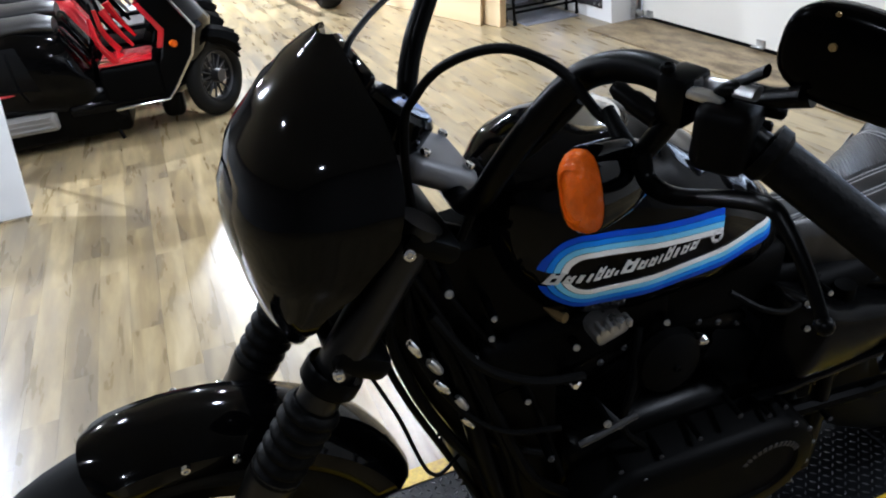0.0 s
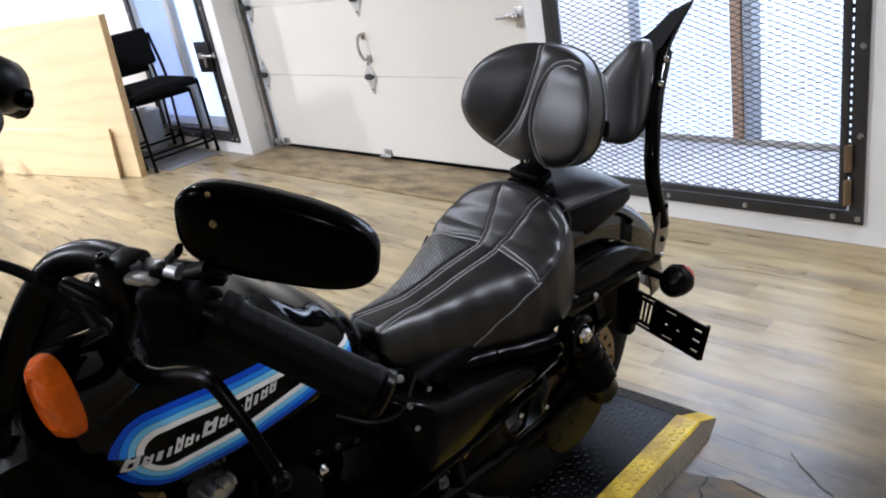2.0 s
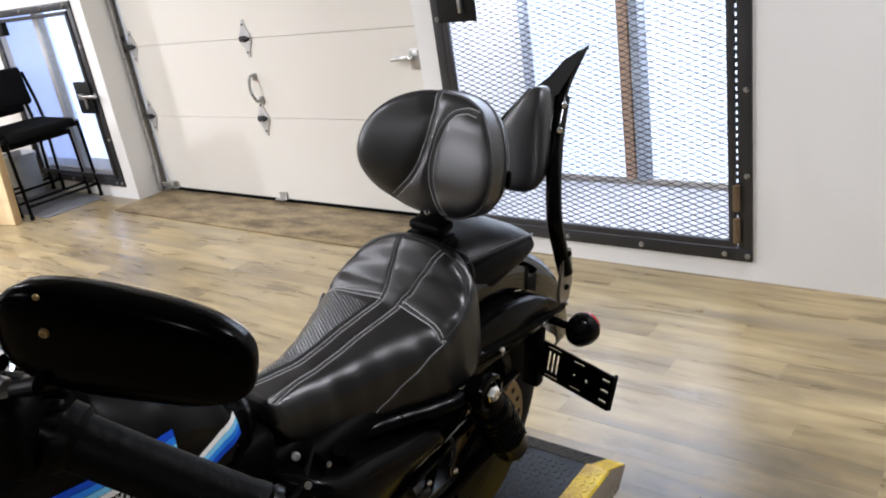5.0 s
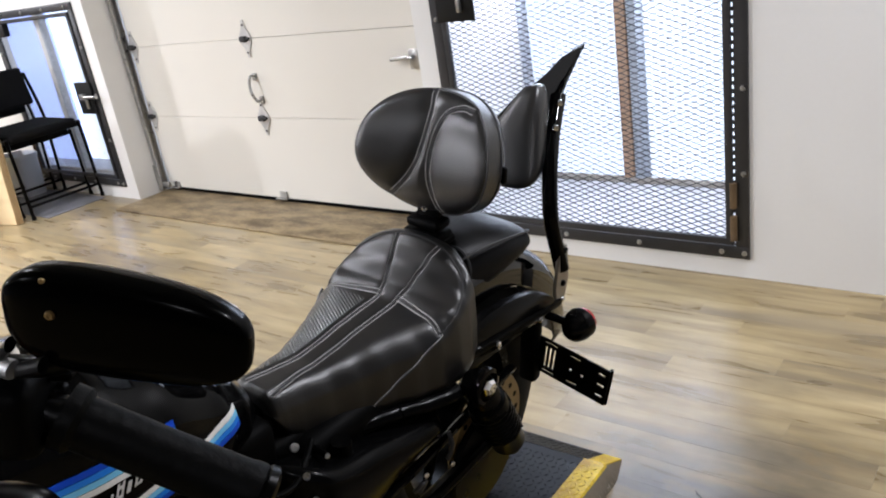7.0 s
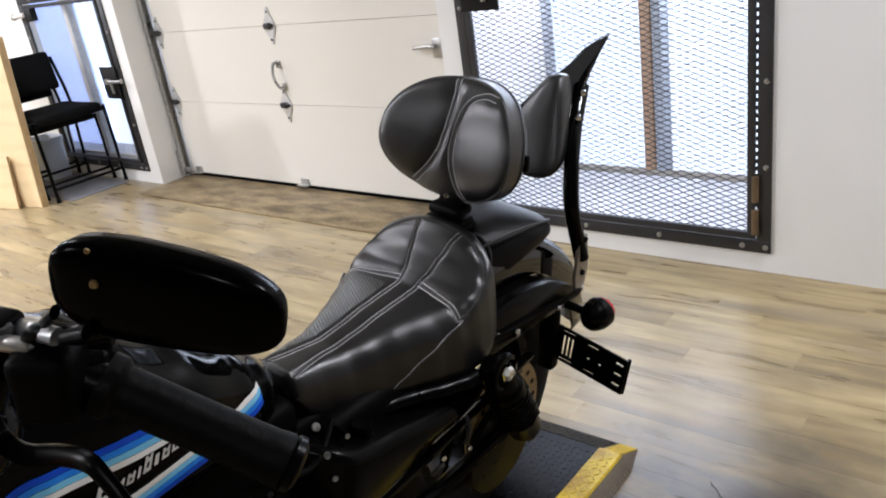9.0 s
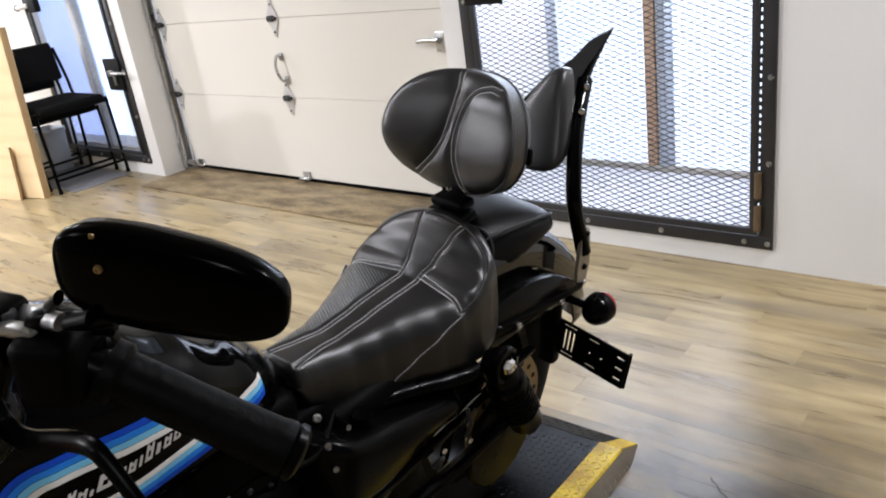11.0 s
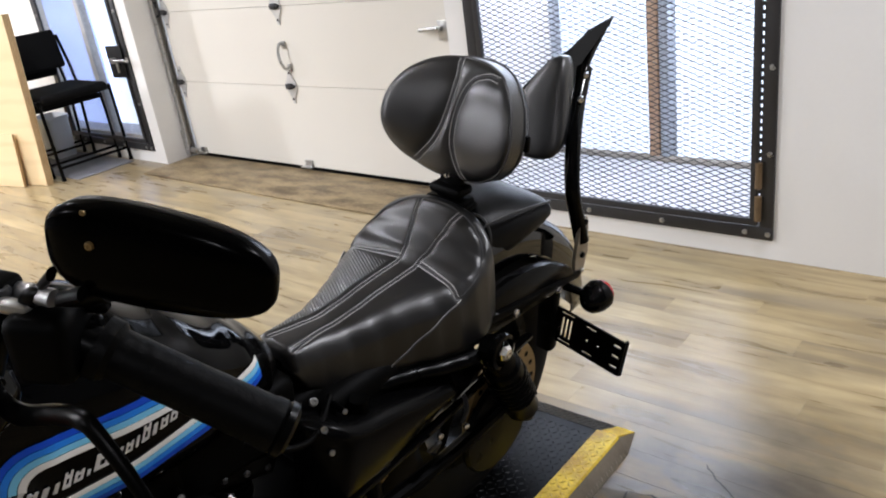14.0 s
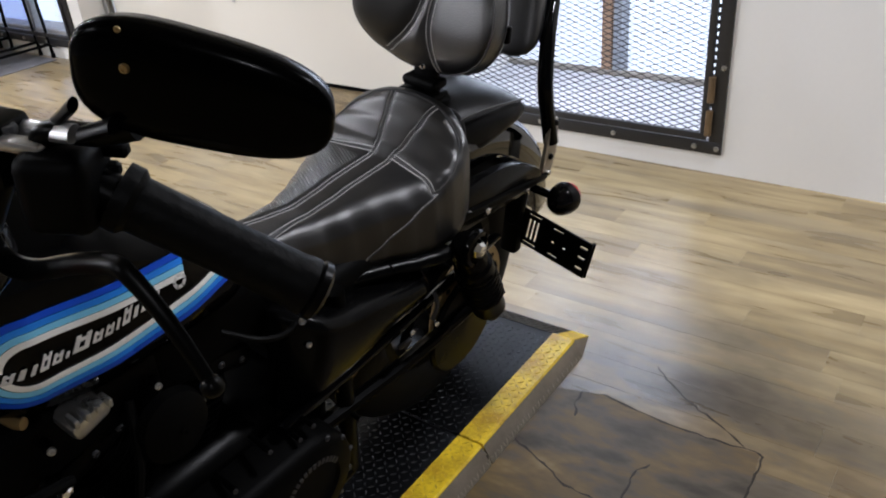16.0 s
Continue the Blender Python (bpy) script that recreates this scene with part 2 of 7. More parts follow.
def slate_colours(n, l, place):
    """Rust, ochre and grey clouds with darker flecks: the colour, and a height."""
    big, fine = n.new("ShaderNodeTexNoise"), n.new("ShaderNodeTexNoise")
    big.inputs["Scale"].default_value, big.inputs["Detail"].default_value, big.inputs["Distortion"].default_value = 2.6, 7, 1.2
    fine.inputs["Scale"].default_value, fine.inputs["Detail"].default_value = 17, 8
    mp = n.new("ShaderNodeMapping")
    mp.inputs["Scale"].default_value = (0.75, 1.9, 1.0)
    mp.inputs["Rotation"].default_value = (0, 0, 0.35)
    l.new(place, mp.inputs[0]), l.new(mp.outputs[0], big.inputs[0]), l.new(mp.outputs[0], fine.inputs[0])
    add = n.new("ShaderNodeMath")
    add.operation = "MULTIPLY_ADD"
    add.inputs[1].default_value = 0.38
    l.new(fine.outputs[0], add.inputs[0]), l.new(big.outputs[0], add.inputs[2])
    ramp = n.new("ShaderNodeValToRGB")
    e = ramp.color_ramp.elements
    e[0].position, e[0].color = 0.50, (0.030, 0.022, 0.013, 1)
    e[1].position, e[1].color = 0.90, (0.21, 0.15, 0.070, 1)
    for pos, col in ((0.60, (0.055, 0.041, 0.024, 1)), (0.67, (0.082, 0.064, 0.042, 1)), (0.73, (0.112, 0.076, 0.032, 1)), (0.81, (0.150, 0.100, 0.038, 1))):
        x = e.new(pos)
        x.color = col
    l.new(add.outputs[0], ramp.inputs[0])
    return ramp.outputs[0], add.outputs[0]


def stone_print(name):
    """Printed slate under the torn floor covering."""
    m, n, l, b = material(name)
    geo = n.new("ShaderNodeNewGeometry")
    colour, height = slate_colours(n, l, geo.outputs["Position"])
    l.new(colour, b.inputs["Base Color"])
    rr = n.new("ShaderNodeMapRange")
    rr.inputs["To Min"].default_value, rr.inputs["To Max"].default_value = 0.36, 0.52
    b.inputs["Specular IOR Level"].default_value = 0.3
    l.new(height, rr.inputs[0]), l.new(rr.outputs[0], b.inputs["Roughness"])
    bp = n.new("ShaderNodeBump")
    bp.inputs["Strength"].default_value, bp.inputs["Distance"].default_value = 0.3, 0.001
    l.new(height, bp.inputs["Height"]), l.new(bp.outputs[0], b.inputs["Normal"])
    return m


def glowing(name, colour, strength):
    m, n, l, b = material(name)
    b.inputs["Base Color"].default_value = (*colour, 1)
    b.inputs["Emission Color"].default_value, b.inputs["Emission Strength"].default_value = (*colour, 1), strength
    return m


def clear(name, colour, rough=0.02, mixin=1.0):
    m, n, l, b = material(name)
    b.inputs["Base Color"].default_value, b.inputs["Roughness"].default_value = (*colour, 1), rough
    b.inputs["Transmission Weight"].default_value, b.inputs["IOR"].default_value = mixin, 1.45
    return m


GLOSS = surface("gloss black paint", (0.0012, 0.0012, 0.0013), 0.07, 0, 0.2, 5, 300, 0.0, rough_vary=0.03, spec=0.11)
SATIN = surface("satin black metal", (0.0009, 0.0009, 0.0009), 0.30, 0, 0.25, 9, 250, 0.08, rough_vary=0.08, height=0.0004, spec=0.06)
MATTE = surface("matte black plastic", (0.0010, 0.0010, 0.0010), 0.5, 0, 0.25, 12, 300, 0.15, height=0.0004, spec=0.045)
MIRROR_BLACK = surface("black mirror housing", (0.0006, 0.0006, 0.0006), 0.16, 0, 0.2, 9, 250, 0.0, spec=0.03)
RUBBER = surface("black rubber", (0.0014, 0.0014, 0.0014), 0.50, 0, 0.3, 10, 160, 0.6, height=0.0012, spec=0.06)
TYRE = surface("tyre rubber", (0.006, 0.006, 0.006), 0.7, 0, 0.3, 8, 120, 0.3, height=0.0008, spec=0.15)
FRAME_STEEL = surface("black painted steel", (0.03, 0.03, 0.032), 0.45, 0.2, 0.4, 7, 120, 0.15, height=0.0006)
FENDER_PAINT = surface("deep gloss black paint", (0.0012, 0.0012, 0.0013), 0.06, 0, 0.2, 5, 300, 0.0, rough_vary=0.03, spec=0.5)
COVER_BLACK = surface("satin black cover plastic", (0.0014, 0.0014, 0.0015), 0.22, 0, 0.25, 9, 250, 0.04, rough_vary=0.05, height=0.0004, spec=0.07)
FAIRING_BLACK = surface("gloss black fairing paint", (0.0012, 0.0012, 0.0013), 0.06, 0, 0.2, 5, 300, 0.0, rough_vary=0.02, spec=0.16)
LOCK_BLACK = surface("matte black lock steel", (0.006, 0.006, 0.006), 0.5, 0, 0.3, 12, 200, 0.1, height=0.0004, spec=0.2)
HINGE_ZINC = surface("bright zinc hinge", (0.60, 0.60, 0.59), 0.42, 0.55, 0.3, 34, 220, 0.1, height=0.0004)
CHROME = surface("polished chrome", (0.75, 0.75, 0.76), 0.09, 1.0, 0.05, 8, 200, 0.0, rough_vary=0.04)
STEEL = surface("zinc plated steel", (0.45, 0.45, 0.44), 0.30, 0.9, 0.35, 34, 220, 0.1, height=0.0004)
ALLOY = surface("bare cast alloy", (0.26, 0.26, 0.26), 0.34, 0.85, 0.25, 30, 240, 0.2, height=0.0004)
RISER_GREY = surface("grey riser casting", (0.13, 0.13, 0.135), 0.45, 0.3, 0.2, 14, 260, 0.2, height=0.0005)
FORK_BLACK = surface("black fork tube", (0.002, 0.002, 0.002), 0.32, 0, 0.2, 9, 250, 0.04, height=0.0004, spec=0.34)
GREY_CAST = surface("grey cast metal", (0.035, 0.035, 0.037), 0.45, 0.4, 0.2, 12, 260, 0.2, height=0.0005)
BRONZE = surface("bronze coated metal", (0.25, 0.17, 0.07), 0.4, 0.5, 0.15, 14, 200, 0.08, height=0.0004)
LEATHER, RIBBED, DULL_LEATHER = leather("black leather", False, 0.72), leather("black ribbed leather", True, 1.0), leather("dull black leather", False, 0.12)
THREAD = surface("grey thread", (0.46, 0.46, 0.46), 0.7, 0, 0.2, 200, 900, 0.3, height=0.0004)
DARK_THREAD = surface("dark leather piping", (0.035, 0.035, 0.037), 0.5, 0, 0.2, 100, 500, 0.2, height=0.0004)
NAVY = surface("dark blue decal", (0.012, 0.075, 0.60), 0.3, 0, 0.06, 8, 200, 0, spec=0.15)
BLUE = surface("blue decal", (0.03, 0.24, 0.86), 0.3, 0, 0.06, 8, 200, 0, spec=0.15)
SKYBLUE = surface("light blue decal", (0.22, 0.62, 0.93), 0.3, 0, 0.06, 8, 200, 0, spec=0.15)
WHITE_DECAL = surface("white decal", (0.88, 0.88, 0.88), 0.3, 0, 0.04, 8, 200, 0, spec=0.15)
SILVER_DECAL = surface("silver decal", (0.62, 0.62, 0.62), 0.3, 0, 0.06, 8, 200, 0, spec=0.15)
AMBER = surface("amber ribbed lens", (0.74, 0.105, 0.0), 0.09, 0, 0.65, 42, 110, 1.0, rough_vary=0.05, height=0.003, spec=0.35)
RED_LENS = clear("red lens", (0.55, 0.01, 0.01), 0.1, 0.4)
MIRROR_GLASS = surface("mirror glass", (0.9, 0.9, 0.9), 0.01, 1.0, 0.0, 5, 100, 0, rough_vary=0.0)
WALL_PAINT = surface("white wall paint", (0.80, 0.795, 0.78), 0.62, 0, 0.035, 1.2, 60, 0.25, height=0.0015)
GREY_WALL = surface("grey wall paint", (0.15, 0.15, 0.155), 0.7, 0, 0.05, 1.2, 60, 0.2, height=0.0015)
CEILING_PAINT = surface("ceiling paint", (0.34, 0.34, 0.33), 0.8, 0, 0.04, 1.5, 50, 0.2)
DOOR_PAINT = surface("white embossed door steel", (0.74, 0.715, 0.65), 0.42, 0, 0.03, 1.6, 140, 0.25, height=0.0012)
CONCRETE = surface("grey concrete", (0.33, 0.33, 0.34), 0.85, 0, 0.3, 7, 90, 0.5, height=0.003)
PINE = figured_ply("pale pine plywood")
PLY_EDGE = surface("plywood edge", (0.42, 0.27, 0.13), 0.7, 0, 0.3, 8, 60, 0.3, stretch=(1, 1, 1))
OLD_PLY = mottled("worn plywood", (0.10, 0.068, 0.032), (0.33, 0.25, 0.135), 5.0, 0.5, (1.0, 2.6, 1.0))
TIMBER = surface("stained timber", (0.50, 0.31, 0.19), 0.6, 0, 0.25, 5, 50, 0.3, stretch=(4, 4, 0.6))
GREY_TIMBER = surface("weathered timber", (0.42, 0.38, 0.33), 0.7, 0, 0.25, 5, 50, 0.3, stretch=(4, 4, 0.6))
LATTICE = surface("grey lattice strip", (0.44, 0.47, 0.52), 0.6, 0.2, 0.5, 60, 90, 0.4)
SILL_GREY = surface("pale worn sill", (0.62, 0.62, 0.64), 0.7, 0, 0.25, 9, 80, 0.3)
PALE_POST = surface("pale painted post", (0.80, 0.77, 0.72), 0.6, 0, 0.12, 6, 60, 0.2)
FABRIC = surface("black chair fabric", (0.006, 0.006, 0.0065), 0.9, 0, 0.3, 20, 500, 0.5, height=0.001, spec=0.1)
YELLOW = mottled("worn yellow paint", (0.36, 0.215, 0.004), (0.78, 0.56, 0.010), 14.0, 0.42)
# lighter and glossier than the deck, to put highlights on its lozenges
TREAD_BLACK = surface("highlighted tread lozenges", (0.020, 0.021, 0.023), 0.24, 0.3, 0.5, 9, 120, 0.2, height=0.0004, spec=0.5)
PLATE_BLACK = surface("black rubberised plate", (0.002, 0.0022, 0.0026), 0.36, 0.0, 0.4, 7, 90, 0.2, height=0.0006, spec=0.10)
PLATE_BARE = surface("bare tread plate", (0.24, 0.21, 0.17), 0.42, 0.5, 0.5, 9, 80, 0.2, height=0.0006)
RUST = surface("rusty steel", (0.13, 0.085, 0.042), 0.7, 0.2, 0.5, 18, 120, 0.4)
PLANK, PLANK_FAR = plank_wood("printed oak plank", False), plank_wood("printed oak planks", True)
UNDERLAY = surface("dark joint", (0.26, 0.20, 0.11), 0.8, 0, 0.2, 5, 60, 0.1)
CRACK = surface("dark tear", (0.02, 0.015, 0.01), 0.9, 0, 0.3, 20, 90, 0.2)
SLATE = stone_print("brown slate print")
OUTSIDE = glowing("overcast daylight", (0.88, 0.94, 1.0), 1.35)
BLUE_GLOW = glowing("bluish glow", (0.52, 0.64, 1.0), 0.9)
DARK_GLASS = surface("dark instrument glass", (0.002, 0.002, 0.003), 0.04, 0, 0.1, 5, 100, 0, rough_vary=0.01, spec=0.6)
WORN_YELLOW = surface("scuffed yellow paint", (0.52, 0.35, 0.008), 0.45, 0, 0.5, 30, 120, 0.2, height=0.0008)
BARE_BUMP = surface("scuffed bare steel", (0.34, 0.31, 0.25), 0.35, 0.6, 0.4, 30, 150, 0.2, height=0.0006)
GLASS = clear("window glass", (0.97, 0.98, 1.0), 0.0)
RED = surface("red paint", (0.55, 0.012, 0.02), 0.2, 0, 0.12, 5, 200, 0, coat=0.8)
WHITE_PAINT = surface("white gloss paint", (0.78, 0.78, 0.77), 0.22, 0, 0.04, 5, 200, 0, coat=0.6)
GREY_PLASTIC = surface("grey plastic", (0.24, 0.23, 0.22), 0.5, 0, 0.15, 8, 200, 0.1, height=0.0005)
YELLOW_PLASTIC = surface("yellow plastic", (0.75, 0.60, 0.02), 0.35, 0, 0.1, 8, 200, 0.05)
MAT_GREY = surface("grey floor mat", (0.19, 0.19, 0.21), 0.8, 0, 0.25, 8, 120, 0.4)

# ---- mesh helpers ----


def V(*a):
    return Vector(a)


def part(name, bm, mat, parent=None, label="", angle=38, kind="", category=""):
    """Links a bmesh as one mesh object, under a thing or a part where one is given."""
    bmesh.ops.recalc_face_normals(bm, faces=bm.faces)
    me = bpy.data.meshes.new(name)
    bm.to_mesh(me)
    bm.free()
    me.materials.append(mat)
    me.shade_smooth()
    me.set_sharp_from_angle(angle=radians(angle))
    ob = new(name, me)
    ob.parent = parent
    return tagged(ob, label, category, "", kind)


def thing(name, m, label, category, group="", kind=""):
    ob = new(name)
    ob.matrix_world = m
    ob.empty_display_size = 0.1
    return tagged(ob, label, category, group, kind)


def join_faces(bm, rings, closed=True, cap=True):
    """Skins rings of points, each as long as the others."""
    rows = [[bm.verts.new(p) for p in ring] for ring in rings]
    n = len(rows[0])
    for a, b in zip(rows, rows[1:]):
        for i in range(n if closed else n - 1):
            j = (i + 1) % n
            bm.faces.new((a[i], a[j], b[j], b[i]))
    if cap and closed:
        bm.faces.new(rows[0]), bm.faces.new(rows[-1])
    return rows


def curve_points(pts, steps=8):
    """A smooth line through points (Catmull-Rom)."""
    p = [Vector(q) for q in pts]
    p = [2 * p[0] - p[1]] + p + [2 * p[-1] - p[-2]]
    out = []
    for i in range(1, len(p) - 2):
        for k in range(steps):
            t = k / steps
            a, b, c, d = p[i - 1:i + 3]
            out.append(0.5 * (2 * b + (c - a) * t + (2 * a - 5 * b + 4 * c - d) * t * t + (3 * b - a - 3 * c + d) * t ** 3))
    return out + [p[-2]]


def sweep(bm, pts, radius, sides=10, steps=8, smooth=True, cap=True, flat=1.0):
    """A tube along points; radius may be one number or one for each end."""
    line = curve_points(pts, steps) if smooth and len(pts) > 2 else [Vector(p) for p in pts]
    r0, r1 = radius if isinstance(radius, tuple) else (radius, radius)
    up, rings = None, []
    for i, p in enumerate(line):
        d = (line[min(i + 1, len(line) - 1)] - line[max(i - 1, 0)]).normalized()
        if up is None:
            up = d.orthogonal().normalized()
        up = (up - d * up.dot(d)).normalized()
        side = d.cross(up)
        r = r0 + (r1 - r0) * i / max(1, len(line) - 1)
        rings.append([p + r * (math.cos(a) * up + flat * math.sin(a) * side) for a in (2 * math.pi * k / sides for k in range(sides))])
    join_faces(bm, rings, True, cap)


def box(bm, centre, size, bevel=0.004, turn=None, segments=2):
    """A box with rounded edges."""
    made = bmesh.ops.create_cube(bm, size=1.0)["verts"]
    for v in made:
        v.co = Vector((v.co.x * size[0], v.co.y * size[1], v.co.z * size[2]))
    if bevel:
        edges = list({e for v in made for e in v.link_edges})
        made = bmesh.ops.bevel(bm, geom=edges, offset=min(bevel, min(size) * 0.45), segments=segments, profile=0.5, affect="EDGES")["verts"]
        made = list({v for v in made})
    seen, todo = set(made), list(made)
    while todo:
        v = todo.pop()
        for e in v.link_edges:
            w = e.other_vert(v)
            if w not in seen:
                seen.add(w), todo.append(w)
    m = Matrix.Translation(centre) @ (turn.to_4x4() if turn else Matrix())
    for v in seen:
        v.co = m @ v.co


def span(bm, lo, hi, bevel=0.003):
    """A box from corner to corner."""
    lo, hi = Vector(lo), Vector(hi)
    box(bm, (lo + hi) / 2, [abs(c) for c in hi - lo], bevel)


def spun(bm, profile, centre, axis, sides=24, cap=False):
    """A turned body: profile of (radius, along) round an axis."""
    axis = Vector(axis).normalized()
    u = axis.orthogonal().normalized()
    w = axis.cross(u)
    c = Vector(centre)
    rings = [[c + axis * h + max(r, 1e-4) * (math.cos(a) * u + math.sin(a) * w) for a in (2 * math.pi * k / sides for k in range(sides))] for r, h in profile]
    join_faces(bm, rings, True, cap)


def torus(bm, centre, axis, big, small, sides=40, small_sides=12, squash=1.0, arc=None):
    axis = Vector(axis).normalized()
    u = Vector((0, 0, 1)) if abs(axis.z) < 0.9 else Vector((1, 0, 0))
    u = (u - axis * u.dot(axis)).normalized()
    w = axis.cross(u)
    c, rings = Vector(centre), []
    for k in range(sides + 1):
        a = 2 * math.pi * k / sides
        o = math.cos(a) * u + math.sin(a) * w
        rings.append([c + o * (big + small * math.cos(b)) + axis * small * squash * math.sin(b) for b in (2 * math.pi * i / small_sides for i in range(small_sides))])
    join_faces(bm, rings, True, False)
    bmesh.ops.remove_doubles(bm, verts=bm.verts, dist=1e-5)


def lerp(table, x):
    """Reads a smooth value from a small table of (x, value)."""
    if x <= table[0][0]:
        return table[0][1]
    for (a, fa), (b, fb) in zip(table, table[1:]):
        if x <= b:
            t = (x - a) / (b - a)
            t = t * t * (3 - 2 * t) * 0.5 + t * 0.5
            return fa + (fb - fa) * t
    return table[-1][1]


def bolt(parent, place, axis, r=0.006, mat=None, name="bolt"):
    bm = bmesh.new()
    spun(bm, [(r * 0.95, 0), (r, r * 0.3), (r * 0.8, r * 0.75), (r * 0.45, r * 0.8), (r * 0.4, r * 0.5), (0, r * 0.5)], place, axis, 10)
    return part(name, bm, mat or CHROME, parent)


def pad(bm, place, half_w, half_h, thick, power=2.6, rings=10, sides=44, crown=0.6):
    """A stuffed pad; place(u, v, d) gives the point at u across, v up and d through."""
    def ring(scale, d):
        out = []
        for k in range(sides):
            a = 2 * math.pi * k / sides
            c, s = math.cos(a), math.sin(a)
            r = (abs(c) ** power + abs(s) ** power) ** (-1 / power)
            out.append(place(half_w * scale * r * c, half_h * scale * r * s, d))
        return out
    rows = []
    for k in range(rings + 1):
        a = math.pi / 2 * k / rings
        rows.append(ring(max(0.02, math.sin(a) ** 0.75), thick * (0.5 * crown + (1 - crown) * 0.5 + 0.0) * math.cos(a) ** crown if k < rings else 0.0))
    back = [ring(0.97, -thick * 0.35), ring(0.88, -thick * 0.5), ring(0.02, -thick * 0.5)]
    join_faces(bm, rows + back, True, True)


# ---- the room ----
WALL_Y, WALL_T = 2.70, 0.55
HATCH = (-5.75, -4.75, 0.12, 1.20)
DOORWAY = (-4.594, -2.12, 0.0, 2.10)
WINDOW = (-1.97, -0.82, 0.115, 1.90)
ROOM = (-17.0, 3.2, -6.0, 2.75)


def wall_with_openings(name, x0, x1, y, thick, high, holes):
    xs = sorted({x0, x1, *[v for h in holes for v in h[:2]]})
    zs = sorted({-0.05, high, *[v for h in holes for v in h[2:] if v > 0]})
    bm = bmesh.new()
    for a, b in zip(xs, xs[1:]):
        for c, d in zip(zs, zs[1:]):
            mx, mz = (a + b) / 2, (c + d) / 2
            if not any(h[0] < mx < h[1] and h[2] < mz < h[3] for h in holes):
                span(bm, (a, y, c), (b, y + thick, d), 0)
    bmesh.ops.remove_doubles(bm, verts=bm.verts, dist=1e-5)
    return part(name, bm, WALL_PAINT, None, "white painted plaster wall with a garage doorway and two openings", 30, "structure", "wall")


wall_with_openings("wall_north", -4.70, ROOM[1], WALL_Y, WALL_T, ROOM[3], [DOORWAY, WINDOW])
wall_with_openings("wall_north_west", ROOM[0], -4.70, WALL_Y, 0.05, ROOM[3], [HATCH])
# south and east walls are unseen; the dark grey dims reflections on the motorcycle
for name, lo, hi in (("wall_west", (ROOM[0] - 0.2, ROOM[2], -0.05), (ROOM[0], WALL_Y + WALL_T, ROOM[3])),
                     ("wall_east", (ROOM[1], ROOM[2], -0.05), (ROOM[1] + 0.2, WALL_Y + WALL_T, ROOM[3])),
                     ("wall_south", (ROOM[0] - 0.2, ROOM[2] - 0.2, -0.05), (ROOM[1] + 0.2, ROOM[2], ROOM[3]))):
    bm = bmesh.new()
    span(bm, lo, hi, 0)
    part(name, bm, GREY_WALL, None, "plain showroom wall, dark grey to dim reflections", 30, "structure", "wall")
# unseen ceiling, greyed to cut bounce light and reflections
bm = bmesh.new()
span(bm, (ROOM[0] - 0.2, ROOM[2] - 0.2, ROOM[3]), (ROOM[1] + 0.2, WALL_Y + WALL_T, ROOM[3] + 0.15), 0)
part("ceiling", bm, CEILING_PAINT, None, "plain unseen ceiling, grey to cut bounce light", 30, "structure", "ceiling")
bm = bmesh.new()
span(bm, (ROOM[0] - 0.2, ROOM[2] - 0.2, -0.15), (ROOM[1] + 0.2, WALL_Y + 0.25, -0.004), 0)
FLOOR = part("floor", bm, UNDERLAY, None, "yellow-brown printed oak plank floor, worn, with a satin sheen", 30, "structure", "floor")
bm = bmesh.new()
span(bm, (-30, WALL_Y + WALL_T, -0.25), (30, 30, -0.16), 0)
part("ground", bm, CONCRETE, None, "grey concrete yard outside", 30, "structure", "ground")
bm = bmesh.new()
span(bm, (-14, 3.75, -0.15), (3, 3.8, 4.0), 0)
part("backdrop", bm, OUTSIDE, None, "bright overcast daylight outside the openings", 30, "structure", "backdrop")
# added panels whose own glow stands in for bluish light outside
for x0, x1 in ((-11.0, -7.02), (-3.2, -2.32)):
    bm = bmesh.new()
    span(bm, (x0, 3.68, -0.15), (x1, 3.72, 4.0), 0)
    part("backdrop", bm, BLUE_GLOW, None, "bluish glowing panel added outside the openings", 30, "structure", "backdrop")

# rings added round the ceiling lamps, which all lie out of view
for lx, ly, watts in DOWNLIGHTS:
    dl = thing("ceiling_light", Matrix.Translation((lx, ly, ROOM[3])), "small white ring added round an unseen ceiling lamp", "ceiling light", "showroom downlights")
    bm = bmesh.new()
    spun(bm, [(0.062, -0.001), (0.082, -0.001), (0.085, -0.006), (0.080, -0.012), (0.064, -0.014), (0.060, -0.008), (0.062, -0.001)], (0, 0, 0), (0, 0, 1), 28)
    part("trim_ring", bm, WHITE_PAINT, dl)

